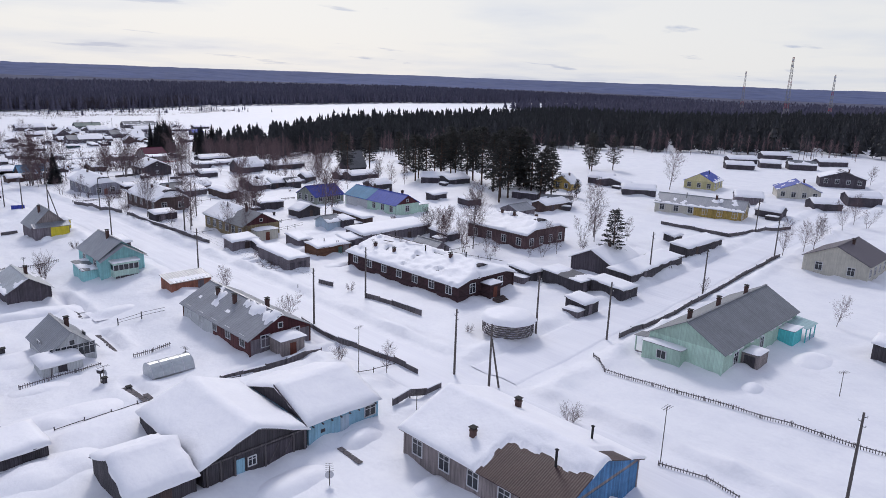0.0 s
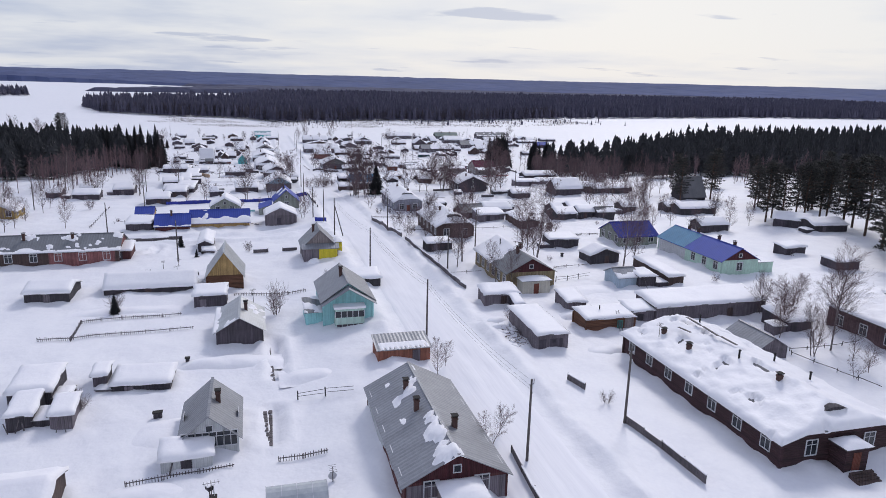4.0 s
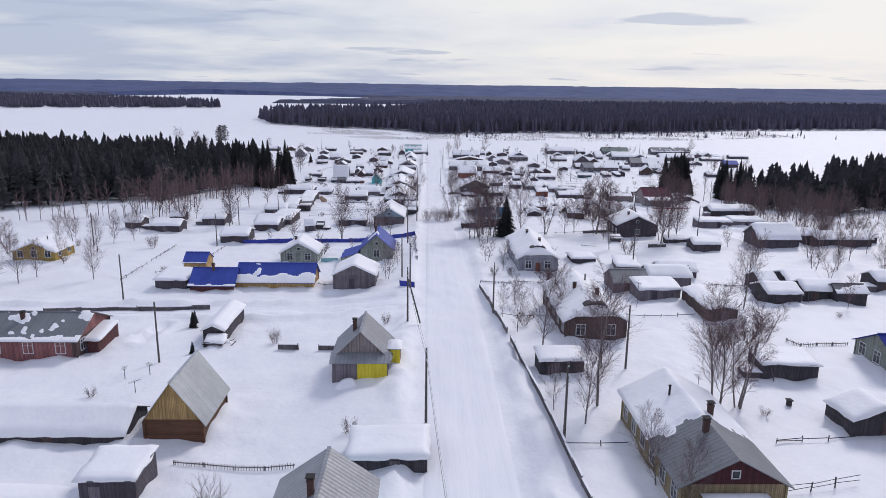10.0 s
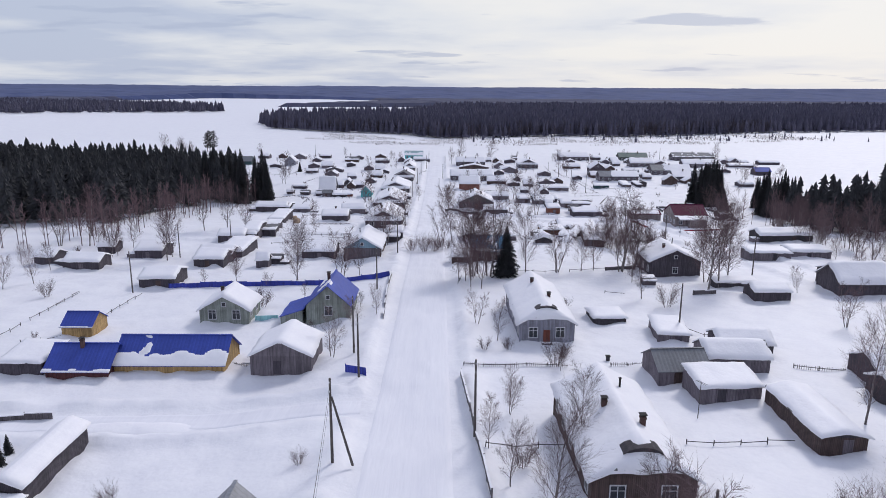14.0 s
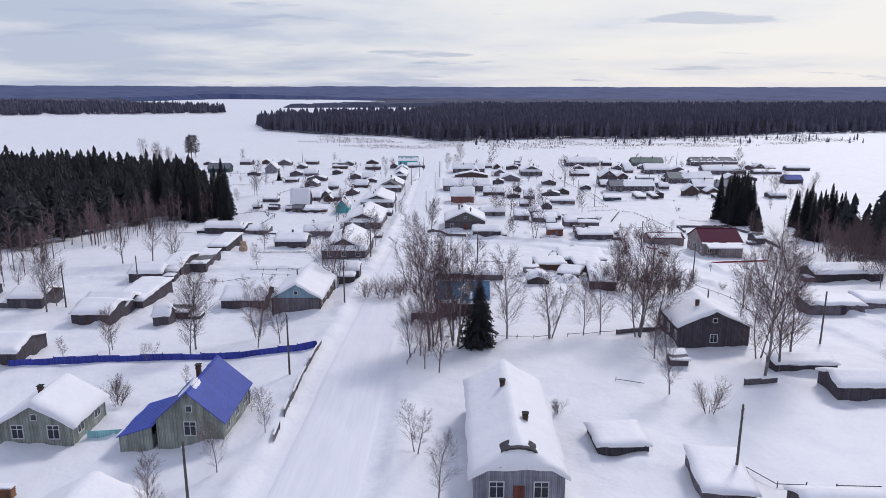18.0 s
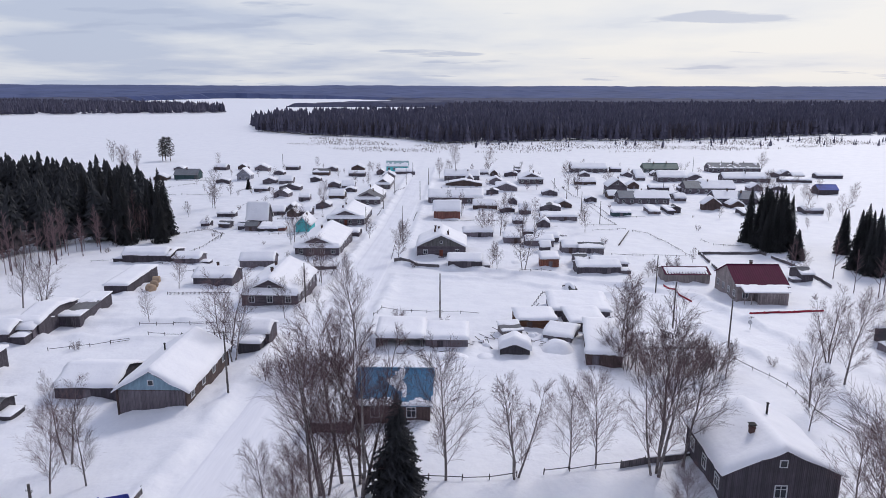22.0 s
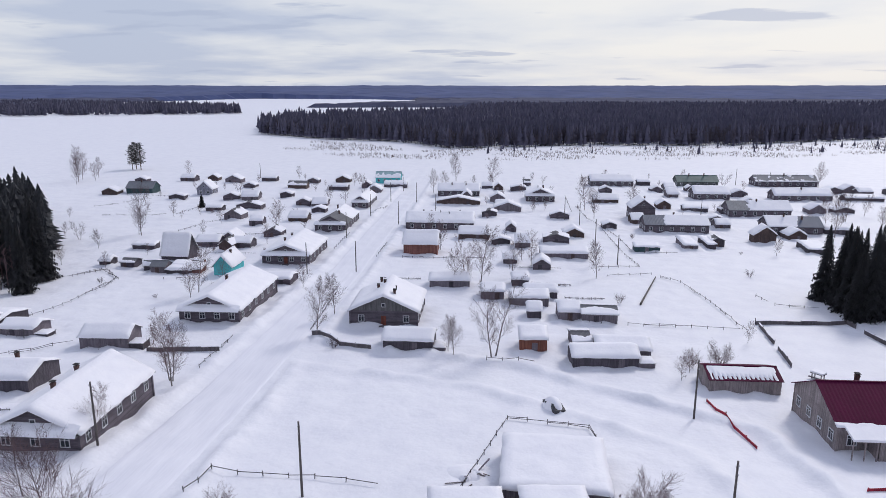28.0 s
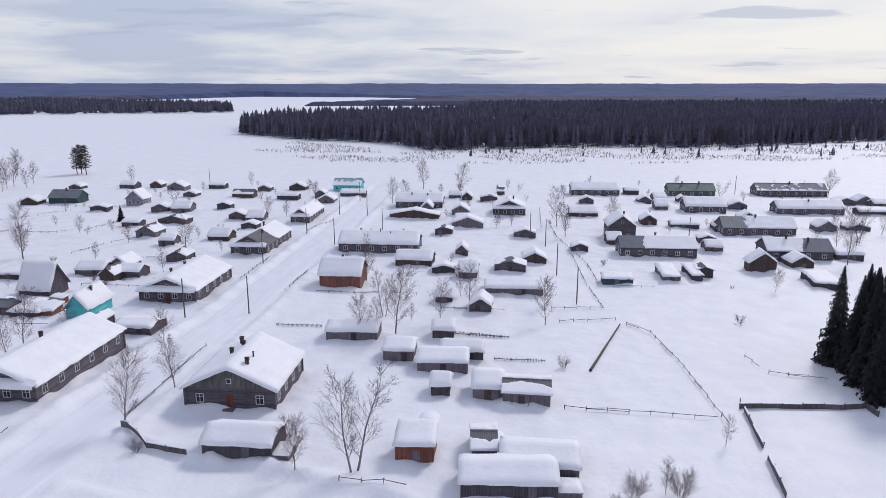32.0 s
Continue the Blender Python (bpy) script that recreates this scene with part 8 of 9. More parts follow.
def table_stand(x, y):
    root = thing("bench_table", x, y, ground(x, y) - 0.1, 40, "small grey wooden bench table in the snow", "table")
    for sx in (-0.7, 0.7):
        for sy in (-0.5, 0.5):
            part("leg", Soup().box(sx - 0.06, sx + 0.06, sy - 0.06, sy + 0.06, 0, 1.0), "fence_wood", root)
    part("top", Soup().box(-1, 1, -0.7, 0.7, 1.0, 1.1), "fence_wood", root)
    part("snow", Soup().box(-0.95, 0.95, -0.65, 0.65, 1.1, 1.35), "snow_roof", root)
    part("bench", Soup().box(-1, 1, -1.2, -0.85, 0.45, 0.55), "fence_wood", root)


def radio_tower(x, y, height):
    root = thing("radio_tower", x, y, slope(x), 0, "tall red and white lattice radio tower far off", "radio tower", "radio towers")
    w = height * 0.035
    corner = [(w, w), (-w, w), (-w, -w), (w, -w)]
    for cx, cy in corner:
        part("leg", Soup().tube((cx, cy, 0), (cx * 0.25, cy * 0.25, height), 0.22, 0.12, 4), "concrete", root)
    n = 12
    for k in range(n):
        f0, f1 = 1 - 0.75 * k / n, 1 - 0.75 * (k + 1) / n
        s = Soup()
        for q in range(4):
            a, b = corner[q], corner[(q + 1) % 4]
            s.tube((a[0] * f0, a[1] * f0, height * k / n), (b[0] * f1, b[1] * f1, height * (k + 1) / n), 0.1, 0.1, 3)
            s.tube((b[0] * f0, b[1] * f0, height * k / n), (a[0] * f1, a[1] * f1, height * (k + 1) / n), 0.1, 0.1, 3)
        part("brace", s, "fence_red" if k % 4 == 3 else "concrete", root)
    for zz in (0.86, 0.94):
        part("aerial_drum", Soup().tube((0, 0, height * zz), (0, 0, height * zz + 2.2), 1.3, 1.3, 10), "trim_white", root)



def woodpile(x, y, length, height, yaw=0):
    """Split logs stacked with their ends outward."""
    root = thing("woodpile", x, y, ground(x, y) - 0.1, yaw, "stack of split orange-brown firewood in the snow", "firewood")
    r = random.Random(int(x))
    s = Soup()
    n, m = int(length / 0.24), int(height / 0.22)
    for i in range(n):
        for j in range(m):
            s.tube((-0.35 + r.uniform(-0.04, 0.04), -length / 2 + 0.24 * (i + 0.5), 0.12 + 0.22 * j), (0.35 + r.uniform(-0.05, 0.05), -length / 2 + 0.24 * (i + 0.5), 0.12 + 0.22 * j), 0.11, r.uniform(0.085, 0.115), 6)
    tagged(part("stacked_wood", s, "split_wood", root), kind="stuff")
    part("snow_cap", Soup().box(-0.4, 0.4, -length / 2, length / 2, 0.22 * m + 0.02, 0.22 * m + 0.2), "snow_roof", root)



def snowed_car(x, y, yaw):
    """A car almost lost under the snow: only a wheel, a mirror and the sill show."""
    root = thing("car", x, y, ground(x, y) - 0.4, yaw, "dark car buried under a thick dome of snow", "car")
    s = Soup()
    prof = [(-2.05, 0.35), (-2.1, 0.75), (-1.2, 0.95), (-0.7, 1.38), (0.9, 1.4), (1.5, 0.98), (2.05, 0.85), (2.1, 0.35)]
    n = len(prof)
    for yy, k in ((-0.8, 0.97), (-0.55, 1.0), (0.55, 1.0), (0.8, 0.97)):
        s.v += [(px * k, yy if pz < 1.2 else yy * 0.82, pz * (1 if abs(yy) < 0.7 else 0.97)) for px, pz in prof]
    for r_ in range(3):
        for k in range(n):
            m = (k + 1) % n
            s.f.append((r_ * n + k, r_ * n + m, (r_ + 1) * n + m, (r_ + 1) * n + k))
    s.f += [tuple(range(n)), tuple(range(3 * n, 4 * n))]
    part("body", s, "wire", root)
    for wx in (-1.3, 1.35):
        for sy in (-1, 1):
            w = part("wheel", Soup().tube((wx, sy * 0.62, 0.3), (wx, sy * 0.84, 0.3), 0.31, 0.31, 14), "soot", root)
            part("rim", Soup().tube((wx, sy * 0.84, 0.3), (wx, sy * 0.86, 0.3), 0.18, 0.17, 10), "tin_dull_x", w)
    for sy in (-1, 1):
        part("mirror", Soup().box(-0.75, -0.6, sy * 0.98 - 0.12, sy * 0.98 + 0.12, 0.95, 1.12), "soot", root)
    sn = Soup()
    m1, m2 = 12, 22
    for i in range(m1 + 1):
        for k in range(m2):
            a = 2 * math.pi * k / m2
            f = i / m1
            h = 1.82 * (1 - f ** 2.6) + 0.12 * noise.noise((math.cos(a) * 2 * f, math.sin(a) * 2 * f, x))
            gap = 0.22 * max(0, math.cos(a + 0.9)) ** 6 * f
            sn.v.append((2.55 * f * math.cos(a) * (1 - gap), 1.35 * f * math.sin(a) * (1 - gap), max(h, -0.3) if f < 1 else 0.05))
    for i in range(m1):
        for k in range(m2):
            j = (k + 1) % m2
            sn.f.append((i * m2 + k, i * m2 + j, (i + 1) * m2 + j, (i + 1) * m2 + k))
    part("snow_cover", sn, "snow_roof", root, "thick rounded snow", True)
    return root


def debris(x, y):
    """Broken boards and poles sticking out of lumpy snow."""
    r = random.Random(int(x * 11 + y * 7))
    root = thing("debris_heap", x, y, ground(x, y), r.uniform(0, 360), "broken grey boards sticking out of lumpy snow", "debris")
    for k in range(r.randint(6, 10)):
        a, ln = r.uniform(0, 6.28), r.uniform(0.9, 2.4)
        px, py = r.uniform(-1.4, 1.4), r.uniform(-1.4, 1.4)
        up_ = r.uniform(0.05, 0.7)
        part("board", Soup().beam((px, py, 0.1), (px + ln * math.cos(a), py + ln * math.sin(a), 0.2 + up_ * ln * 0.6), r.uniform(0.08, 0.2), 0.05), r.choice(("board_grey", "board_dark", "fence_wood", "board_brown")), root)
    for k in range(3):
        px, py, rad = r.uniform(-1.8, 1.8), r.uniform(-1.8, 1.8), r.uniform(0.5, 1.1)
        s = Soup()
        for i in range(5):
            for m in range(10):
                t, q = i / 4, 6.283 * m / 10
                rr = rad * t * (1 + 0.25 * noise.noise((math.cos(q), math.sin(q), x + k)))
                s.v.append((px + rr * math.cos(q), py + rr * math.sin(q), (0.75 * rad) * (1 - t * t) - 0.12))
        for i in range(4):
            for m in range(10):
                n = (m + 1) % 10
                s.f.append((i * 10 + m, i * 10 + n, i * 10 + 10 + n, i * 10 + 10 + m))
        part("snow_lump", s, "snow_roof", root, "", True)
    return root


shed(-235.7, 32.4, 3.7, 7.8, yaw=-90, h=1.5, rise=1.2, ridge="mono", wall="sage", roof="tin_blue", snow="edge", label="low sage annex under the long slope of a blue roof")

# where the small things stand
mast(-60.8, 47.2, 6.1)
mast(-48.0, 44.9, 3.4)
mast(-26.6, 57.1, 6.1)
mast(-44.4, 31.3, 2.1, dish=True)
mast(-19.5, 86.8, 3.4)
mast(-96.2, 77.9, 6.1)
mast(-143.9, 63.7, 6.9)
mast(-152.1, 80.2, 4.2)
mast(-193.2, 85.9, 4.6)
mast(-185.9, 74.5, 2.8, dish=True)
mast(-228.9, 72.5, 4.1)
mast(-322.9, 128.8, 2.6, dish=True)
mast(-221.3, 72.7, 2.3, dish=True)
mast(-81.8, 35.3, 1.7, dish=True)
mast(-128.1, 28.6, 5.5)
mast(-80.5, 24.8, 2.5, dish=True)
greenhouse(-79.0, 31.9, 5.2, 3.0)
round_pen(-58.5, 72.1, 3.6)
boardwalk((-118.3, 30.4), (-106.2, 30.7))
boardwalk((-98.5, 30.1), (-90.9, 29.9))
boardwalk((-78.0, 26.6), (-70.4, 26.6))
boardwalk((-97.4, 29.5), (-91.0, 29.6))
boardwalk((-77.4, 25.9), (-70.3, 26.0))
boardwalk((-48.7, 35.5), (-45.3, 35.5))
boardwalk((-72.8, 12.5), (-66.9, 12.5))
boardwalk((-79.5, 12.7), (-70.3, 13.7))
nest_box_post(-81.0, 24.6)
vent_stub(-77.0, 26.3)
vent_stub(-98.8, 18.5)
vent_stub(-113.4, 20.2)
vent_stub(-212.1, 80.4)
vent_stub(-152.7, 91.1)
vent_stub(-174.7, 18.3)
mound(-73.7, 18.8, 7.0, 15.0, 0.8)
mound(-65.9, 25.2, 11.0, 27.0, 1.25)
mound(-64.5, 38.1, 9.0, 13.0, 1.1)
mound(-62.7, 14.4, 8.0, 14.0, 0.8)
mound(-62.2, 33.3, 6.0, 10.0, 0.7)
mound(-49.0, 38.4, 4.0, 6.0, 0.7)
mound(-47.1, 29.4, 5.0, 9.0, 0.7)
mound(-38.4, 37.8, 3.0, 5.0, 0.7)
mound(-137.3, 9.7, 5.0, 22.0, 0.6)
mound(-105.8, 35.9, 5.0, 9.0, 0.6)
mound(-95.1, 20.3, 9.0, 12.0, 0.7)
mound(-112.6, 25.2, 5.0, 16.0, 0.9)
mound(-102.7, 74.6, 4.0, 8.0, 0.8)
mound(-112.8, 62.4, 2.0, 5.0, 0.7)
mound(-128.5, 84.6, 7.0, 14.0, 0.6)
mound(-129.3, 81.2, 5.0, 9.0, 0.7)
mound(-215.8, 36.3, 3.0, 16.0, 0.6)
mound(-193.3, 23.1, 5.0, 20.0, 0.6)
mound(-304.9, 75.5, 4.0, 8.0, 0.9)
mound(-305.2, 81.2, 4.0, 4.0, 0.6)
mound(-308.6, 92.6, 7.0, 6.0, 1.5)
mound(-337.3, 99.5, 12.0, 9.0, 0.6)
mound(-316.4, 75.5, 5.0, 7.0, 0.6)
mound(-315.4, 108.6, 6.0, 5.0, 0.6)
mound(-333.5, 90.4, 5.0, 7.0, 0.6)
mound(-381.7, 74.3, 2.0, 8.0, 0.6)
mound(-384.4, 108.6, 5.0, 6.0, 0.8)
mound(-385.0, 92.2, 6.0, 4.0, 0.6)
mound(-390.9, 100.6, 6.0, 4.0, 0.7)
mound(-384.8, 108.6, 8.0, 6.0, 0.7)
mound(-393.0, 30.2, 3.0, 6.0, 0.6)
mound(-159.3, 40.3, 2.5, 3.2, 0.9)
mound(-347.3, 27.0, 5.0, 8.0, 0.6)
mound(-333.5, 37.6, 3.0, 8.0, 0.5)
mound(-25.3, 96.0, 6.0, 9.0, 0.8)
mound(-27.3, 80.5, 3.0, 5.0, 0.7)
mound(-32.6, 54.7, 4.0, 6.0, 0.7)
mound(-84.6, 48.6, 3.0, 10.0, 0.5)
mound(-116.4, 75.7, 4.0, 5.0, 0.8)
mound(-116.2, 63.6, 3.0, 4.0, 0.8)
mound(-315.1, 95.2, 10.0, 8.0, 0.6)
mound(-84.3, 18.9, 4.0, 9.0, 0.5)
hay_bale(-350.8, 8.8, 20)
hay_bale(-347.5, 9.6, 60)
hay_bale(-355.7, 7.2, 100)
woodpile(-222.4, 21.6, 6.5, 1.3)
debris(-316.9, 84.6)
debris(-314.1, 89.0)
debris(-315.7, 94.9)
debris(-317.6, 109.4)
debris(-327.6, 104.9)
debris(-332.3, 91.0)
debris(-326.0, 106.2)
debris(-311.2, 90.9)
debris(-311.4, 80.8)
debris(-308.4, 72.9)
debris(-175.6, 20.0)
debris(-314.6, 83.9)
debris(-307.3, 69.9)
table_stand(-316.3, 112.7)
table_stand(-368.9, 144.0)
fallen = thing("fallen_pole", -411.0, 125.4, ground(-411.0, 125.4), 0, "dark fallen wooden pole lying over the snow", "pole")
part("post", Soup().tube((0, 0, 0.25), (-26.0, 9.2, 0.5 + ground(-437.0, 134.6) - ground(-411.0, 125.4)), 0.24, 0.13, 7), "pole_wood", fallen)
radio_tower(-330.7, 943.8, 85.3)
radio_tower(-570.0, 1387.5, 85.0)
radio_tower(-312.0, 1054.8, 65.5)
vent_stub(-80.7, 24.9)
vent_stub(-98.7, 18.1)
vent_stub(-110.5, 14.1)
snowed_car(-353.3, 101.5, 20)
mast(-163.3, 11.8, 1.8)
mast(-159.4, 14.7, 1.8)
mast(-164.4, 14.5, 1.8)


# ---- details of the nearest buildings ----
# the pale green house: a front block, an open porch, an entry with a snowed roof and a turquoise annex
annex(GREEN_HOUSE, -5.1, 0.2, -14.0, -12.52, 2.75, "green", "low front block in the same green")
fr = Soup()
fr.box(-3.05, -1.65, -14.06, -14.0, 1.0, 2.2)
blk = part("window", fr, "trim_white", GREEN_HOUSE)
part("pane", Soup().box(-2.92, -2.40, -14.08, -14.06, 1.1, 2.1), "glass", blk)
part("pane", Soup().box(-2.30, -1.78, -14.08, -14.06, 1.1, 2.1), "glass", blk)
for px in (-6.7, -5.3):
    part("porch_post", Soup().box(px - 0.07, px + 0.07, -12.9, -12.76, -0.3, 2.6), "green", GREEN_HOUSE)
part("porch_roof", Soup().beam((-7.0, -11.9, 2.66), (-5.1, -11.9, 2.9), 2.2, 0.08), "tin_dull_x", GREEN_HOUSE)
for k in range(4):
    part("porch_step", Soup().box(-6.6, -5.3, -13.1 - 0.28 * k, -12.85 - 0.28 * k, 0.5 - 0.18 * k, 0.62 - 0.18 * k), "board_grey", GREEN_HOUSE)
ent = annex(GREEN_HOUSE, 4.92, 7.1, -6.6, -3.4, 2.3, "board_pale", "plank entry with a snowed roof", 0.3)
# flat dark sheet painting the shade of an open doorway; the block is solid
part("doorway", Soup().box(5.3, 6.7, -6.64, -6.6, 0.1, 2.05), "dark", ent)
annex(GREEN_HOUSE, 4.92, 7.0, 6.0, 9.4, 2.5, "turq", "turquoise side entry", 0.12)
part("annex_roof", Soup().beam((4.95, 11.0, 2.75), (7.9, 11.0, 2.45), 4.2, 0.08), "tin_pale_x", GREEN_HOUSE)
for py in (9.1, 11.0, 12.9):
    part("porch_post", Soup().box(7.55, 7.69, py - 0.07, py + 0.07, -0.3, 2.45), "turq", GREEN_HOUSE)
part("balustrade", Soup().box(7.56, 7.62, 9.2, 12.8, 0.3, 0.95), "paleblue", GREEN_HOUSE)
for k in range(11):
    # tongues of snow still sliding off the lower edge of the metal roof
    yy = -11.0 + 2.1 * k + 0.7 * math.sin(k * 2.3)
    snow_slab("snow_tongue", GREEN_HOUSE, 4.35, 5.3, yy - 0.35 - 0.2 * math.sin(k), yy + 0.5, 3.16, 0.14)

# the light blue shed
window(BLUE_SHED, "+x", 11.4, 8.6, 3.2, 0.85, 1.3, 1.1)
part("door", Soup().box(5.7, 5.76, -0.55, 0.5, 0.05, 1.95), "paleblue", BLUE_SHED, "pale blue plank door")
part("vent_grille", Soup().box(5.7, 5.74, -2.9, -2.4, 1.0, 1.35), "dark", BLUE_SHED)
for k in range(8):
    part("rafter_end", Soup().box(5.7, 6.0, -3.9 + 1.1 * k, -3.8 + 1.1 * k, 1.95, 2.07), "fence_wood", BLUE_SHED)
part("stoop", Soup().box(5.72, 6.9, -0.8, 1.3, -0.1, 0.18), "fence_wood", BLUE_SHED)
part("barge_board", Soup().beam((0.0, -4.62, 4.55), (6.0, -4.62, 2.28), 0.04, 0.2), "board_dark", BLUE_SHED)

# the dark barn's front
for c in (0.9, 2.25):
    g = part("gate_leaf", Soup().box(6.8, 6.87, c, c + 1.3, 0.0, 2.2), "board_dark", BARN)
    part("brace", Soup().beam((6.9, c + 0.1, 0.2), (6.9, c + 1.2, 2.0), 0.04, 0.1), "fence_wood", g)
for c in (-4.9, -3.6, -2.3, 0.7, 3.7, 4.9):
    part("post", Soup().box(6.8, 6.95, c - 0.08, c + 0.08, -0.2, 2.45), "fence_wood", BARN)
part("door", Soup().box(6.8, 6.86, -2.15, -1.35, 0.05, 1.9), "blue", BARN, "light blue door")
window(BARN, "+x", 13.6, 10.4, -0.6, 0.9, 0.7, 0.8)
part("collar_beam", Soup().box(6.82, 6.95, -5.0, 5.0, 2.4, 2.55), "fence_wood", BARN)

# the log hut's green door, ladder and prop
part("door", Soup().box(2.1, 2.18, 1.1, 2.0, 0.05, 1.7), "green_door", LOG_HUT, "faded green plank door")
part("plank_front", Soup().box(2.1, 2.14, 2.3, 3.9, 0.0, 1.95), "board_pale", LOG_HUT)
lad = part("ladder", Soup().beam((3.1, 1.2, 0.0), (1.2, 1.2, 2.9), 0.06, 0.06).beam((3.1, 1.65, 0.0), (1.2, 1.65, 2.9), 0.06, 0.06), "fence_wood", LOG_HUT)
for k in range(8):
    f = (k + 0.5) / 8
    part("rung", Soup().beam((3.1 - 1.9 * f, 1.2, 2.9 * f), (3.1 - 1.9 * f, 1.65, 2.9 * f), 0.04, 0.04), "fence_wood", lad)
part("flue_pipe", Soup().tube((-0.4, -0.6, 1.9), (-0.4, -0.6, 3.3), 0.09, 0.09, 8), "soot", LOG_HUT)

# the plank shed's front
for c, w in ((-1.5, 1.0), (0.2, 1.3)):
    part("door", Soup().box(5.4, 5.46, c - w / 2, c + w / 2, 0.0, 1.9), "board_dark", PLANK_SHED)
part("hatch", Soup().box(5.46, 5.5, -0.1, 0.3, 1.4, 1.75), "dark", PLANK_SHED)

# the turquoise house: a lower roof strip over the gable, and a cleared yard front
for su in (-1, 1):
    q = [(5.3, 0.0, 5.62), (5.3, su * 4.05, 3.05), (6.6, su * 4.05, 2.85), (6.6, 0.0, 5.30)]
    r4 = [(a, b, c + 0.07) for a, b, c in q]
    sp = Soup()
    sp.face(*q), sp.face(*r4)
    for k in range(4):
        sp.face(q[k], q[(k + 1) % 4], r4[(k + 1) % 4], r4[k])
    part("gable_roof", sp, "tin_grey_x", TURQUOISE_HOUSE)
for k in range(5):
    part("skirting_board", Soup().box(7.02, 7.08, -1.9 + 0.8 * k, -1.2 + 0.8 * k, -0.1, 0.22), "board_dark", TURQUOISE_HOUSE)

# the red barrack: a ladder on its end wall, planks on the roof and a plank porch
lad = part("ladder", Soup().beam((-15.6, -6.2, 0.0), (-14.5, -6.2, 3.0), 0.07, 0.07).beam((-15.6, -5.7, 0.0), (-14.5, -5.7, 3.0), 0.07, 0.07), "fence_wood", RED_BARRACK)
for k in range(8):
    f = (k + 0.5) / 8
    part("rung", Soup().beam((-15.6 + 1.1 * f, -6.2, 3.0 * f), (-15.6 + 1.1 * f, -5.7, 3.0 * f), 0.04, 0.04), "fence_wood", lad)
for k, (ax, ay, bx, by) in enumerate(((-11.5, 0.3, -8.2, 0.1), (-8.0, 0.2, -4.6, -0.1), (-9.6, -2.2, -7.4, -1.9), (-4.4, 0.1, -1.6, 0.2))):
    part("roof_plank", Soup().beam((ax, ay, 5.74 - 0.25 * abs(ay)), (bx, by, 5.74 - 0.25 * abs(by)), 0.3, 0.06), "fence_wood", RED_BARRACK)
for k in range(4):
    part("porch_step", Soup().box(16.9 + 0.32 * k, 17.2 + 0.32 * k, -1.3, 1.3, -0.1, 0.5 - 0.14 * k), "board_brown", RED_BARRACK)


def brush_pile(x, y, lx, ly):
    """Cut branches and broken boards, partly snowed over."""
    r = random.Random(int(x * 3 + y))
    root = thing("brush_pile", x, y, ground(x, y), 0, "tangle of cut branches and boards dusted with snow", "brush")
    for k in range(64):
        px, py, a = r.uniform(-lx / 2, lx / 2), r.uniform(-ly / 2, ly / 2), r.uniform(0, 6.28)
        ln, up_ = r.uniform(0.5, 1.6), r.uniform(-0.15, 0.5)
        part("branch", Soup().tube((px, py, 0.25 + r.uniform(0, 0.35)), (px + ln * math.cos(a), py + ln * math.sin(a), 0.35 + up_), 0.05, 0.02, 3), "reed" if k % 3 else "fence_wood", root)
    for k in range(10):
        px, py = r.uniform(-lx / 2, lx / 2), r.uniform(-ly / 2, ly / 2)
        snow_slab("snow_lump", root, px - r.uniform(0.4, 0.9), px + r.uniform(0.4, 0.9), py - 0.6, py + 0.6, 0.1, r.uniform(0.3, 0.55))
    return root


brush_pile(-109.5, 63.7, 8.0, 3.0)


# ---- ground, roads, woods and distance ----
def spread(lo, hi, step, far_lo, far_hi):
    vals = list(np.arange(lo, hi + step / 2, step))
    g, v = step, lo
    while v > far_lo:
        g *= 1.22
        v -= g
        vals.insert(0, max(v, far_lo))
    g, v = step, vals[-1]
    while v < far_hi:
        g *= 1.22
        v += g
        vals.append(min(v, far_hi))
    return vals


def drift(x, y):
    """Snow blown up against walls."""
    best, near = 0.0, 0.0
    for fx, fy, lx, ly in near_feet.get((int(x // 20), int(y // 20)), ()):
        dx, dy = max(0, abs(x - fx) - lx / 2), max(0, abs(y - fy) - ly / 2)
        d = math.hypot(dx, dy)
        if d < 3.2:
            best = max(best, (1 - d / 3.2) ** 1.5)
        if d < 8:
            near = max(near, 1 - d / 8)
    return best * (0.34 + 0.7 * noise.noise((x / 3, y / 3, 7.7))) + near * (0.30 * noise.noise((x / 2.1, y / 2.1, 1.1)) + 0.14 * noise.noise((x / 1.2, y / 1.2, 5.1)))


near_feet = {}
for foot in FEET:
    cx, cy = int(foot[0] // 20), int(foot[1] // 20)
    for a in (-1, 0, 1):
        for b in (-1, 0, 1):
            near_feet.setdefault((cx + a, cy + b), []).append(foot)

xs, ys = spread(-560, 20, 0.85, -4900, 4900), spread(-60, 230, 0.85, -4900, 4900)
verts = []
for gx in xs:
    for gy in ys:
        z = ground(gx, gy)
        if -660 < gx < 60 and -110 < gy < 260 and track_gap(gx, gy) > 0.3:
            z += max(-0.1, drift(gx, gy))
        verts.append((gx, gy, z))
ny = len(ys)
faces = [(i * ny + j, (i + 1) * ny + j, (i + 1) * ny + j + 1, i * ny + j + 1) for i in range(len(xs) - 1) for j in range(ny - 1)]
me = bpy.data.meshes.new("ground")
me.from_pydata(verts, [], faces)
me.polygons.foreach_set("use_smooth", [True] * len(me.polygons))
me.materials.append(MATS["snow_field"])
tagged(new("ground", me), "deep undulating snow over the whole village", "snow", kind="structure")


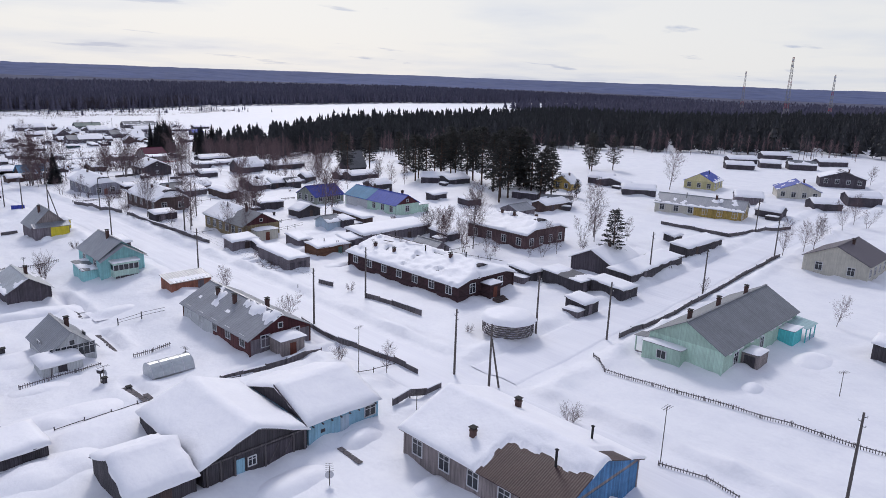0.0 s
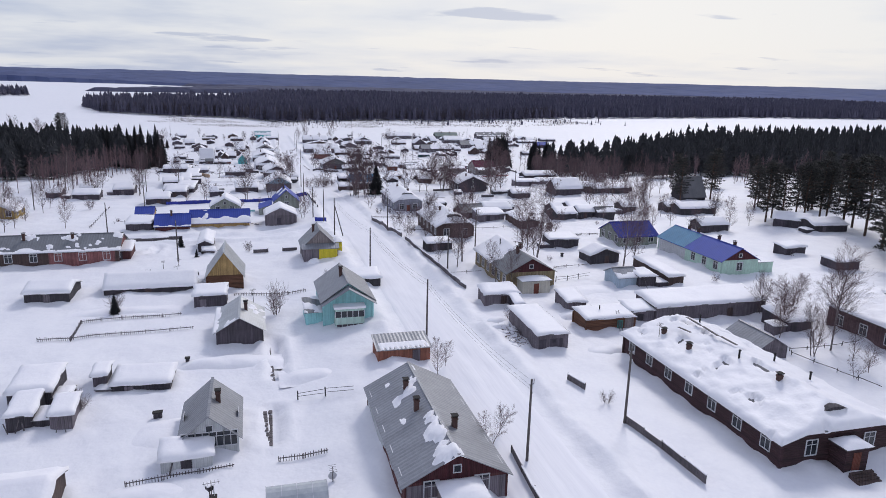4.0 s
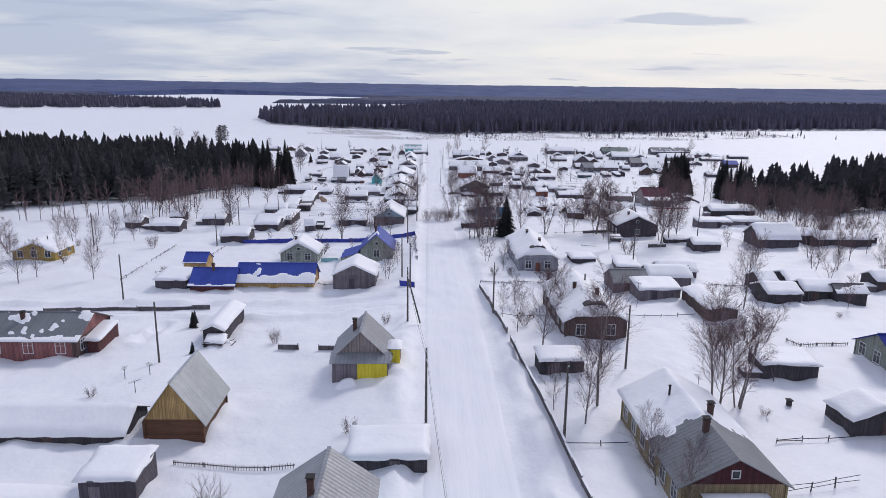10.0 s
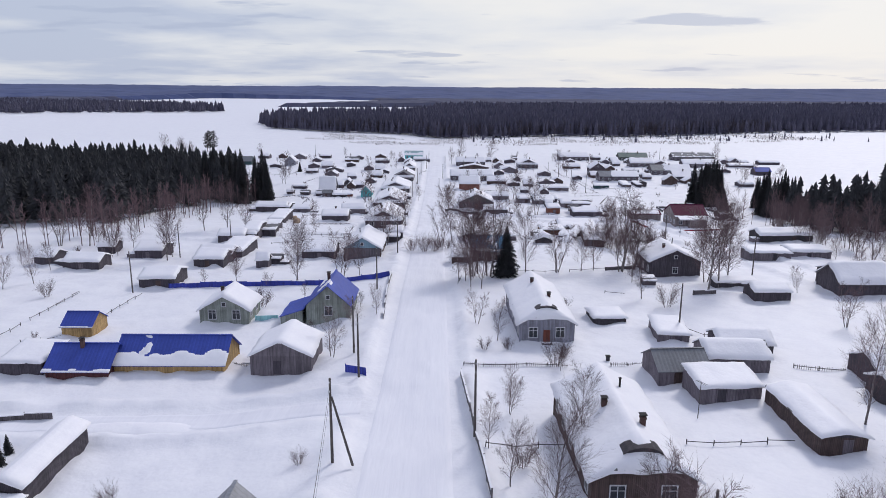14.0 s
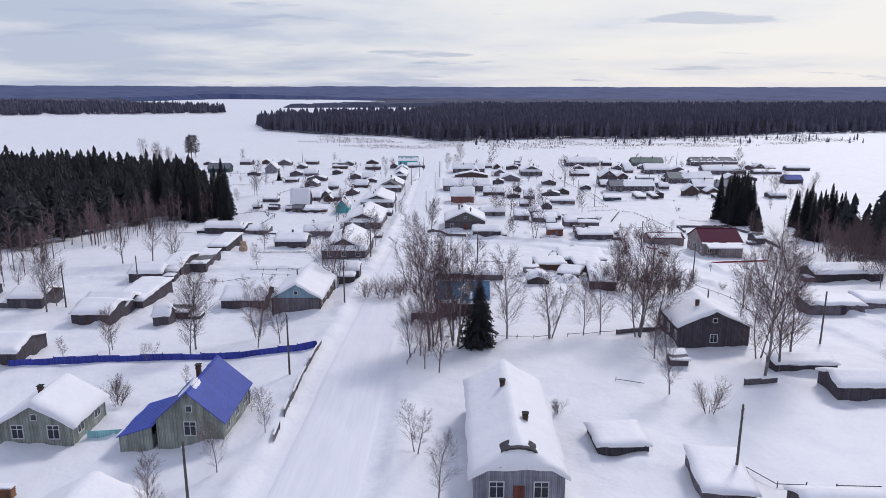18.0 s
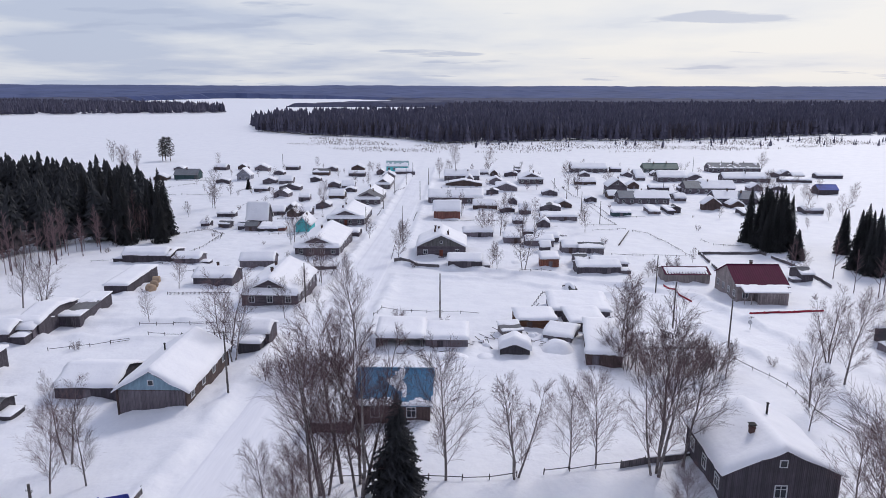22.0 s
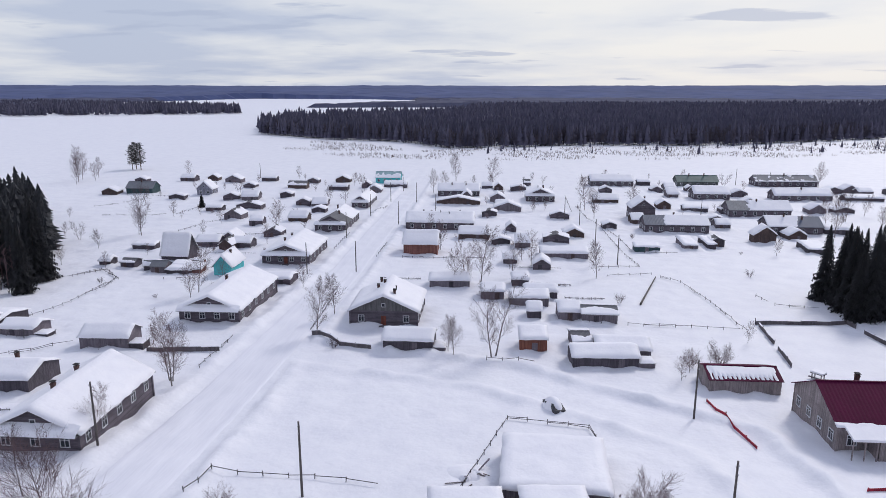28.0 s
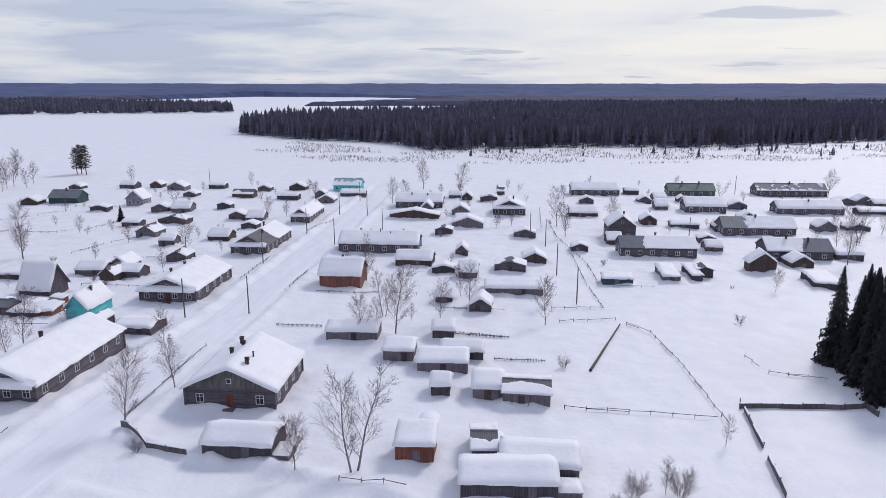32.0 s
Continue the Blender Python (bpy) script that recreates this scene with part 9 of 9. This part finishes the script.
def road(name, a, b, half, label):
    """Packed snow with wheel ruts, a little over the sheet of snow."""
    a, b = Vector((*a, 0)), Vector((*b, 0))
    d = (b - a).normalized()
    side = Vector((-d.y, d.x, 0))
    n, m = max(2, int((b - a).length / 1.6)), 26
    s = Soup()
    for i in range(n + 1):
        c = a.lerp(b, i / n)
        for j in range(m + 1):
            off = -half + 2 * half * j / m
            off *= 1 + 0.08 * noise.noise((c.x / 9, c.y / 9, 1.5 if j < m / 2 else 8.5))
            p = c + side * off
            rut = -0.016 * (math.exp(-((abs(off) - 1.0) / 0.35) ** 2))
            rut -= 0.016 * math.exp(-((off + 2.6 + 0.5 * noise.noise((c.x / 30, c.y / 30, 3))) / 0.3) ** 2) - 0.03 * noise.noise((p.x / 1.7, p.y / 1.7, 2.2))
            edge = -0.30 * smooth(0.78, 1.0, abs(off) / half)
            s.v.append((p.x, p.y, ground(p.x, p.y) + 0.09 + rut + edge))
    for i in range(n):
        for j in range(m):
            k = i * (m + 1) + j
            s.f.append((k, k + m + 1, k + m + 2, k + 1))
    tagged(new(name, s.mesh(name, "snow_road", True)), label, "road", kind="structure")


road("road", (150, STREET), (-585, STREET), 5.0, "wide village street of packed snow with wheel tracks")
road("road_side", (-50.5, 60), (-66, 330), 4.2, "side street of packed snow")
road("road_lane", (-196, 48), (-190, -115), 2.4, "narrow lane of packed snow")


def inside(px, py, poly):
    hit = False
    for (ax, ay), (bx, by) in zip(poly, poly[1:] + poly[:1]):
        if (ay > py) != (by > py) and px < (bx - ax) * (py - ay) / (by - ay) + ax:
            hit = not hit
    return hit


def conifer_template(seed, tiers, sides, ragged):
    """A unit conifer as arrays: height 1, radius about 0.16."""
    r = random.Random(seed)
    v, f = [], []
    for t in range(tiers):
        z0 = 0.12 + 0.78 * t / tiers
        z1 = min(1.0, z0 + 1.35 * 0.88 / tiers)
        rad = 0.165 * (1 - t / tiers) ** 0.8 + 0.02
        i = len(v)
        a0 = r.uniform(0, 6)
        for k in range(sides):
            long = k % 2 == 0
            q = rad * r.uniform(1 - ragged, 1 + ragged) * ((1.15 if long else 0.62) if sides > 7 else 1)
            a = a0 + 6.283 * (k + r.uniform(-0.2, 0.2)) / sides
            v.append((q * math.cos(a), q * math.sin(a), z0 + r.uniform(-0.04, 0.02) - (0.015 if long and sides > 7 else 0)))
        v.append((0, 0, z1))
        f += [(i + k, i + (k + 1) % sides, i + sides) for k in range(sides)]
    i = len(v)
    v += [(0.012, 0, -0.05), (-0.008, 0.01, -0.05), (-0.008, -0.01, -0.05), (0, 0, 0.4)]
    f += [(i, i + 1, i + 3), (i + 1, i + 2, i + 3), (i + 2, i, i + 3)]
    return np.array(v), np.array(f)


def trunk_template(seed):
    """A unit leafless tree far off: a stem and some rising limbs."""
    r = random.Random(seed)
    s = Soup()
    s.tube((0, 0, -0.03), (0.01, 0, 1), 0.011, 0.003, 3)
    for k in range(22):
        z = r.uniform(0.25, 0.92)
        a = r.uniform(0, 6.28)
        ln = 0.24 * (1.1 - z)
        s.tube((0, 0, z), (ln * math.cos(a), ln * math.sin(a), z + ln * 1.1), 0.006, 0.002, 3)
    tris = []
    for q in s.f:
        tris += [(q[0], q[k], q[k + 1]) for k in range(1, len(q) - 1)]
    return np.array(s.v), np.array(tris)


def wood(name, spots, templates, mat, label):
    """One mesh with many trees; spots are x, y, height, width."""
    r = np.random.RandomState(5)
    V, F, base = [], [], 0
    for x, y, h, w in spots:
        tv, tf = templates[r.randint(len(templates))]
        a = r.uniform(0, 6.283)
        c, s_ = math.cos(a), math.sin(a)
        q = np.empty_like(tv)
        q[:, 0], q[:, 1], q[:, 2] = (tv[:, 0] * c - tv[:, 1] * s_) * h * w + x, (tv[:, 0] * s_ + tv[:, 1] * c) * h * w + y, tv[:, 2] * h + ground(x, y) - 0.1
        V.append(q)
        F.append(tf + base)
        base += len(tv)
    V, F = np.concatenate(V), np.concatenate(F)
    m2 = bpy.data.meshes.new(name)
    m2.from_pydata(V.tolist(), [], F.tolist())
    m2.materials.append(MATS[mat])
    return tagged(new(name, m2), label, "forest", kind="stuff")


def fill(poly, count, h0, h1, seed, width=(0.8, 1.2)):
    r = random.Random(seed)
    x0, x1 = min(p[0] for p in poly), max(p[0] for p in poly)
    y0, y1 = min(p[1] for p in poly), max(p[1] for p in poly)
    out = []
    tries = 0
    while len(out) < count and tries < count * 30:
        tries += 1
        x, y = r.uniform(x0, x1), r.uniform(y0, y1)
        if inside(x, y, poly):
            out.append((x, y, r.uniform(h0, h1) * (1.15 if r.random() < 0.1 else 1), r.uniform(*width)))
    return out


fine_t = [conifer_template(k, 15, 14, 0.32) for k in range(6)]
rough_t = [conifer_template(40 + k, 4, 5, 0.3) for k in range(5)]
stem_t = [trunk_template(k) for k in range(5)]

left_wood = [(-312, -100), (-340, -70), (-348, -52), (-385, -46), (-428, -27), (-450, -34), (-520, -90), (-560, -260), (-420, -300), (-290, -210)]
right_wood = [(-362, 173), (-332, 176), (-316, 194), (-306, 212), (-314, 262), (-255, 300), (-250, 350), (-150, 382), (-128, 435), (-20, 425), (90, 520), (90, 900), (-640, 900), (-560, 420), (-440, 262), (-372, 216)]
wood("spruce_forest", fill(left_wood, 1700, 14, 21, 1), fine_t, "spruce", "dense dark spruce wood at the village edge")
right_trees = fill(right_wood, 6500, 13, 20, 2)
right_front = [q for q in right_trees if q[0] > -470 and q[1] < 300 + 0.5 * max(0, q[0] + 250)]
wood("spruce_forest", right_front, fine_t, "spruce", "dense dark spruces where the village ends")
wood("spruce_forest", [q for q in right_trees if not (q[0] > -470 and q[1] < 300 + 0.5 * max(0, q[0] + 250))], [conifer_template(20 + k, 7, 10, 0.35) for k in range(5)], "spruce", "dense dark spruce and pine wood behind the village")
wood("bare_wood", [(x, y, h, 1) for x, y, h, w in fill([(-292, -90), (-306, -30), (-352, -34), (-425, -18), (-430, -30), (-360, -48), (-312, -52)], 120, 8, 14, 3)], stem_t, "twig", "leafless birches along the edge of the spruces")
wood("bare_wood", [(x, y, h, 1) for x, y, h, w in fill([(-375, 158), (-296, 176), (-235, 330), (-100, 395), (-110, 425), (-260, 345), (-345, 200)], 220, 8, 14, 4)], stem_t, "twig", "leafless birches along the edge of the wood")

# across the river; distance haze is mixed into the forest's colour
front = [(-1000, -158), (-918, -56), (-905, 0), (-830, 57), (-866, 162), (-877, 298), (-960, 457), (-1060, 900), (-1000, 2100)]
bank = front + [(-1300, 2100), (-1220, 900), (-1120, 457), (-1040, 298), (-1030, 162), (-1000, 57), (-1060, -56), (-1120, -200)]
wood("far_forest", fill(bank, 11000, 13, 20, 6), rough_t, "far_wood_hazed", "dark mixed forest along the far river bank")
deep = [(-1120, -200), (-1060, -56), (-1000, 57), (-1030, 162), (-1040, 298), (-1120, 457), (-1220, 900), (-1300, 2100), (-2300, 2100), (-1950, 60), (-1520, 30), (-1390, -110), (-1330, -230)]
wood("far_forest", fill(deep, 11000, 14, 21, 7, (1.3, 2.0)), rough_t, "far_wood_hazed", "dark mixed forest stretching behind the river bank")
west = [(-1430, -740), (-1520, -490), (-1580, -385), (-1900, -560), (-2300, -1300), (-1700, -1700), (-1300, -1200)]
wood("far_forest", fill(west, 4000, 13, 20, 8, (1.2, 1.8)), rough_t, "far_wood_hazed", "dark forest beyond the wide frozen river")
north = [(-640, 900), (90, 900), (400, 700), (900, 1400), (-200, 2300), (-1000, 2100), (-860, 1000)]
wood("far_forest", fill(north, 6000, 13, 20, 9, (1.4, 2.2)), rough_t, "far_wood_hazed", "dark forest stretching away behind the village")
r = random.Random(12)
scrub = [(x, y, h, w) for x, y, h, w in fill([(-905, -70), (-820, 40), (-850, 160), (-860, 300), (-940, 460), (-840, 460), (-770, 300), (-740, 150), (-745, 0), (-820, -80)], 6500, 0.8, 2.6, 10)]
def tuft_template(seed):
    r2 = random.Random(seed)
    v, f = [], []
    for k in range(7):
        a, w = r2.uniform(0, 6.28), r2.uniform(0.1, 0.4)
        i = len(v)
        v += [(0.03 * math.cos(a + 1.57), 0.03 * math.sin(a + 1.57), 0), (-0.03 * math.cos(a + 1.57), -0.03 * math.sin(a + 1.57), 0), (w * math.cos(a), w * math.sin(a), r2.uniform(0.6, 1))]
        f.append((i, i + 1, i + 2))
    return np.array(v), np.array(f)


scrub = [q for q in scrub if noise.noise((q[0] / 30, q[1] / 50, 3.1)) > -0.12]
wood("reeds", scrub, [tuft_template(k) for k in range(5)], "reed", "thin brown scrub standing in the river snow")
wood("reeds", [(x, y, h, w) for x, y, h, w in fill([(-870, 60), (-890, 500), (-800, 500), (-780, 60)], 60, 4, 8, 14)], rough_t, "far_wood_hazed", "scattered young conifers on the river meadow")

edge_strip = front[:7] + [(-1010, 457), (-915, 298), (-905, 162), (-868, 57), (-940, 0), (-955, -56), (-1030, -158)]
wood("bare_wood", [(x, y, h, 1.3) for x, y, h, w in fill(edge_strip, 1100, 10, 17, 15)], stem_t, "far_twig", "leafless trees along the far river bank")

# the wooded plain out to the horizon: a rough canopy, open where the river bends
bend = [(-1700, -660), (-1930, -560), (-2040, -330), (-2300, -190), (-2550, -40), (-2900, -40), (-3350, -450), (-3500, -1050), (-2600, -1200), (-2000, -900)]


river = [(-1200, -160), (-880, -60), (-700, -1500), (-1500, -1500), (-1600, -380)]


def canopy(name, r0, r1, lift, rough, mat, label, rise=0.0):
    s = Soup()
    nr, na = 30, 420
    for i in range(nr + 1):
        rr = r0 * (r1 / r0) ** (i / nr)
        for k in range(na + 1):
            a = 2 * math.pi * k / na
            x, y = -150 + rr * math.cos(a), 100 + rr * math.sin(a)
            n1 = noise.noise((x / 40, y / 40, 2)) * rough + noise.noise((x / 900, y / 900, 6)) * 5
            zz = -14 + lift + n1 + rise * smooth(r0, r1, rr)
            if i == 0 or inside(x, y, bend) or inside(x, y, river):
                zz = slope(x) - 3
            s.v.append((x, y, zz))
    for i in range(nr):
        for k in range(na):
            q = i * (na + 1) + k
            s.f.append((q, q + 1, q + na + 2, q + na + 1))
    tagged(new(name, s.mesh(name, mat)), label, "forest", kind="structure")


# both sheets get their distance haze from blue base colours
canopy("backdrop_forest", 1900, 3000, 9, 5, "plain_wood_hazed", "endless wooded plain beyond the river, tinted with painted haze")
canopy("backdrop_hills", 2950, 4650, 10, 6, "hill_wood_hazed", "wooded hills on the horizon, blue haze painted into their colour", 50)

# pines in front of the wood
grove = [(-262, 190), (-225, 178), (-196, 184), (-150, 168), (-140, 180), (-165, 215), (-215, 250), (-270, 235)]
for px, py, ph, pw in fill(grove, 20, 12, 17, 22):
    tree("pine", round(px, 1), round(py, 1), round(ph, 1), 1.15)

# bushes and saplings in the far half of the village and along its edges
r = random.Random(31)
for zone, count, lo, hi, kind in (([(-640, -70), (-430, -70), (-430, 40), (-640, 45)], 34, 2.5, 7, "birch"), ([(-640, 66), (-430, 66), (-440, 230), (-640, 240)], 46, 2.5, 6.5, "birch"),
                                  ([(-345, 160), (-240, 145), (-235, 178), (-345, 192)], 75, 6, 12, "birch"), ([(-255, 104), (-150, 100), (-150, 165), (-250, 150)], 26, 5, 9, "birch"), ([(-330, -20), (-230, -30), (-230, -60), (-330, -40)], 18, 4, 9, "birch"),
                                  ([(-560, -40), (-120, -40), (-120, 44), (-560, 44)], 34, 1.0, 2.2, "shrub"), ([(-560, 64), (-60, 64), (-60, 150), (-560, 170)], 40, 1.0, 2.2, "shrub")):
    for bx, by, bh, bw in fill(zone, count, lo, hi, r.randint(1, 999)):
        clear = all(abs(bx - fx) > lx / 2 + 0.8 or abs(by - fy) > ly / 2 + 0.8 for fx, fy, lx, ly in FEET)
        open_square = -392 < bx < -318 and 60 < by < 112 or -480 < bx < -395 and 96 < by < 150
        if clear and not open_square and track_gap(bx, by) > 1.5:
            tree(kind, round(bx, 1), round(by, 1), round(bh, 1))
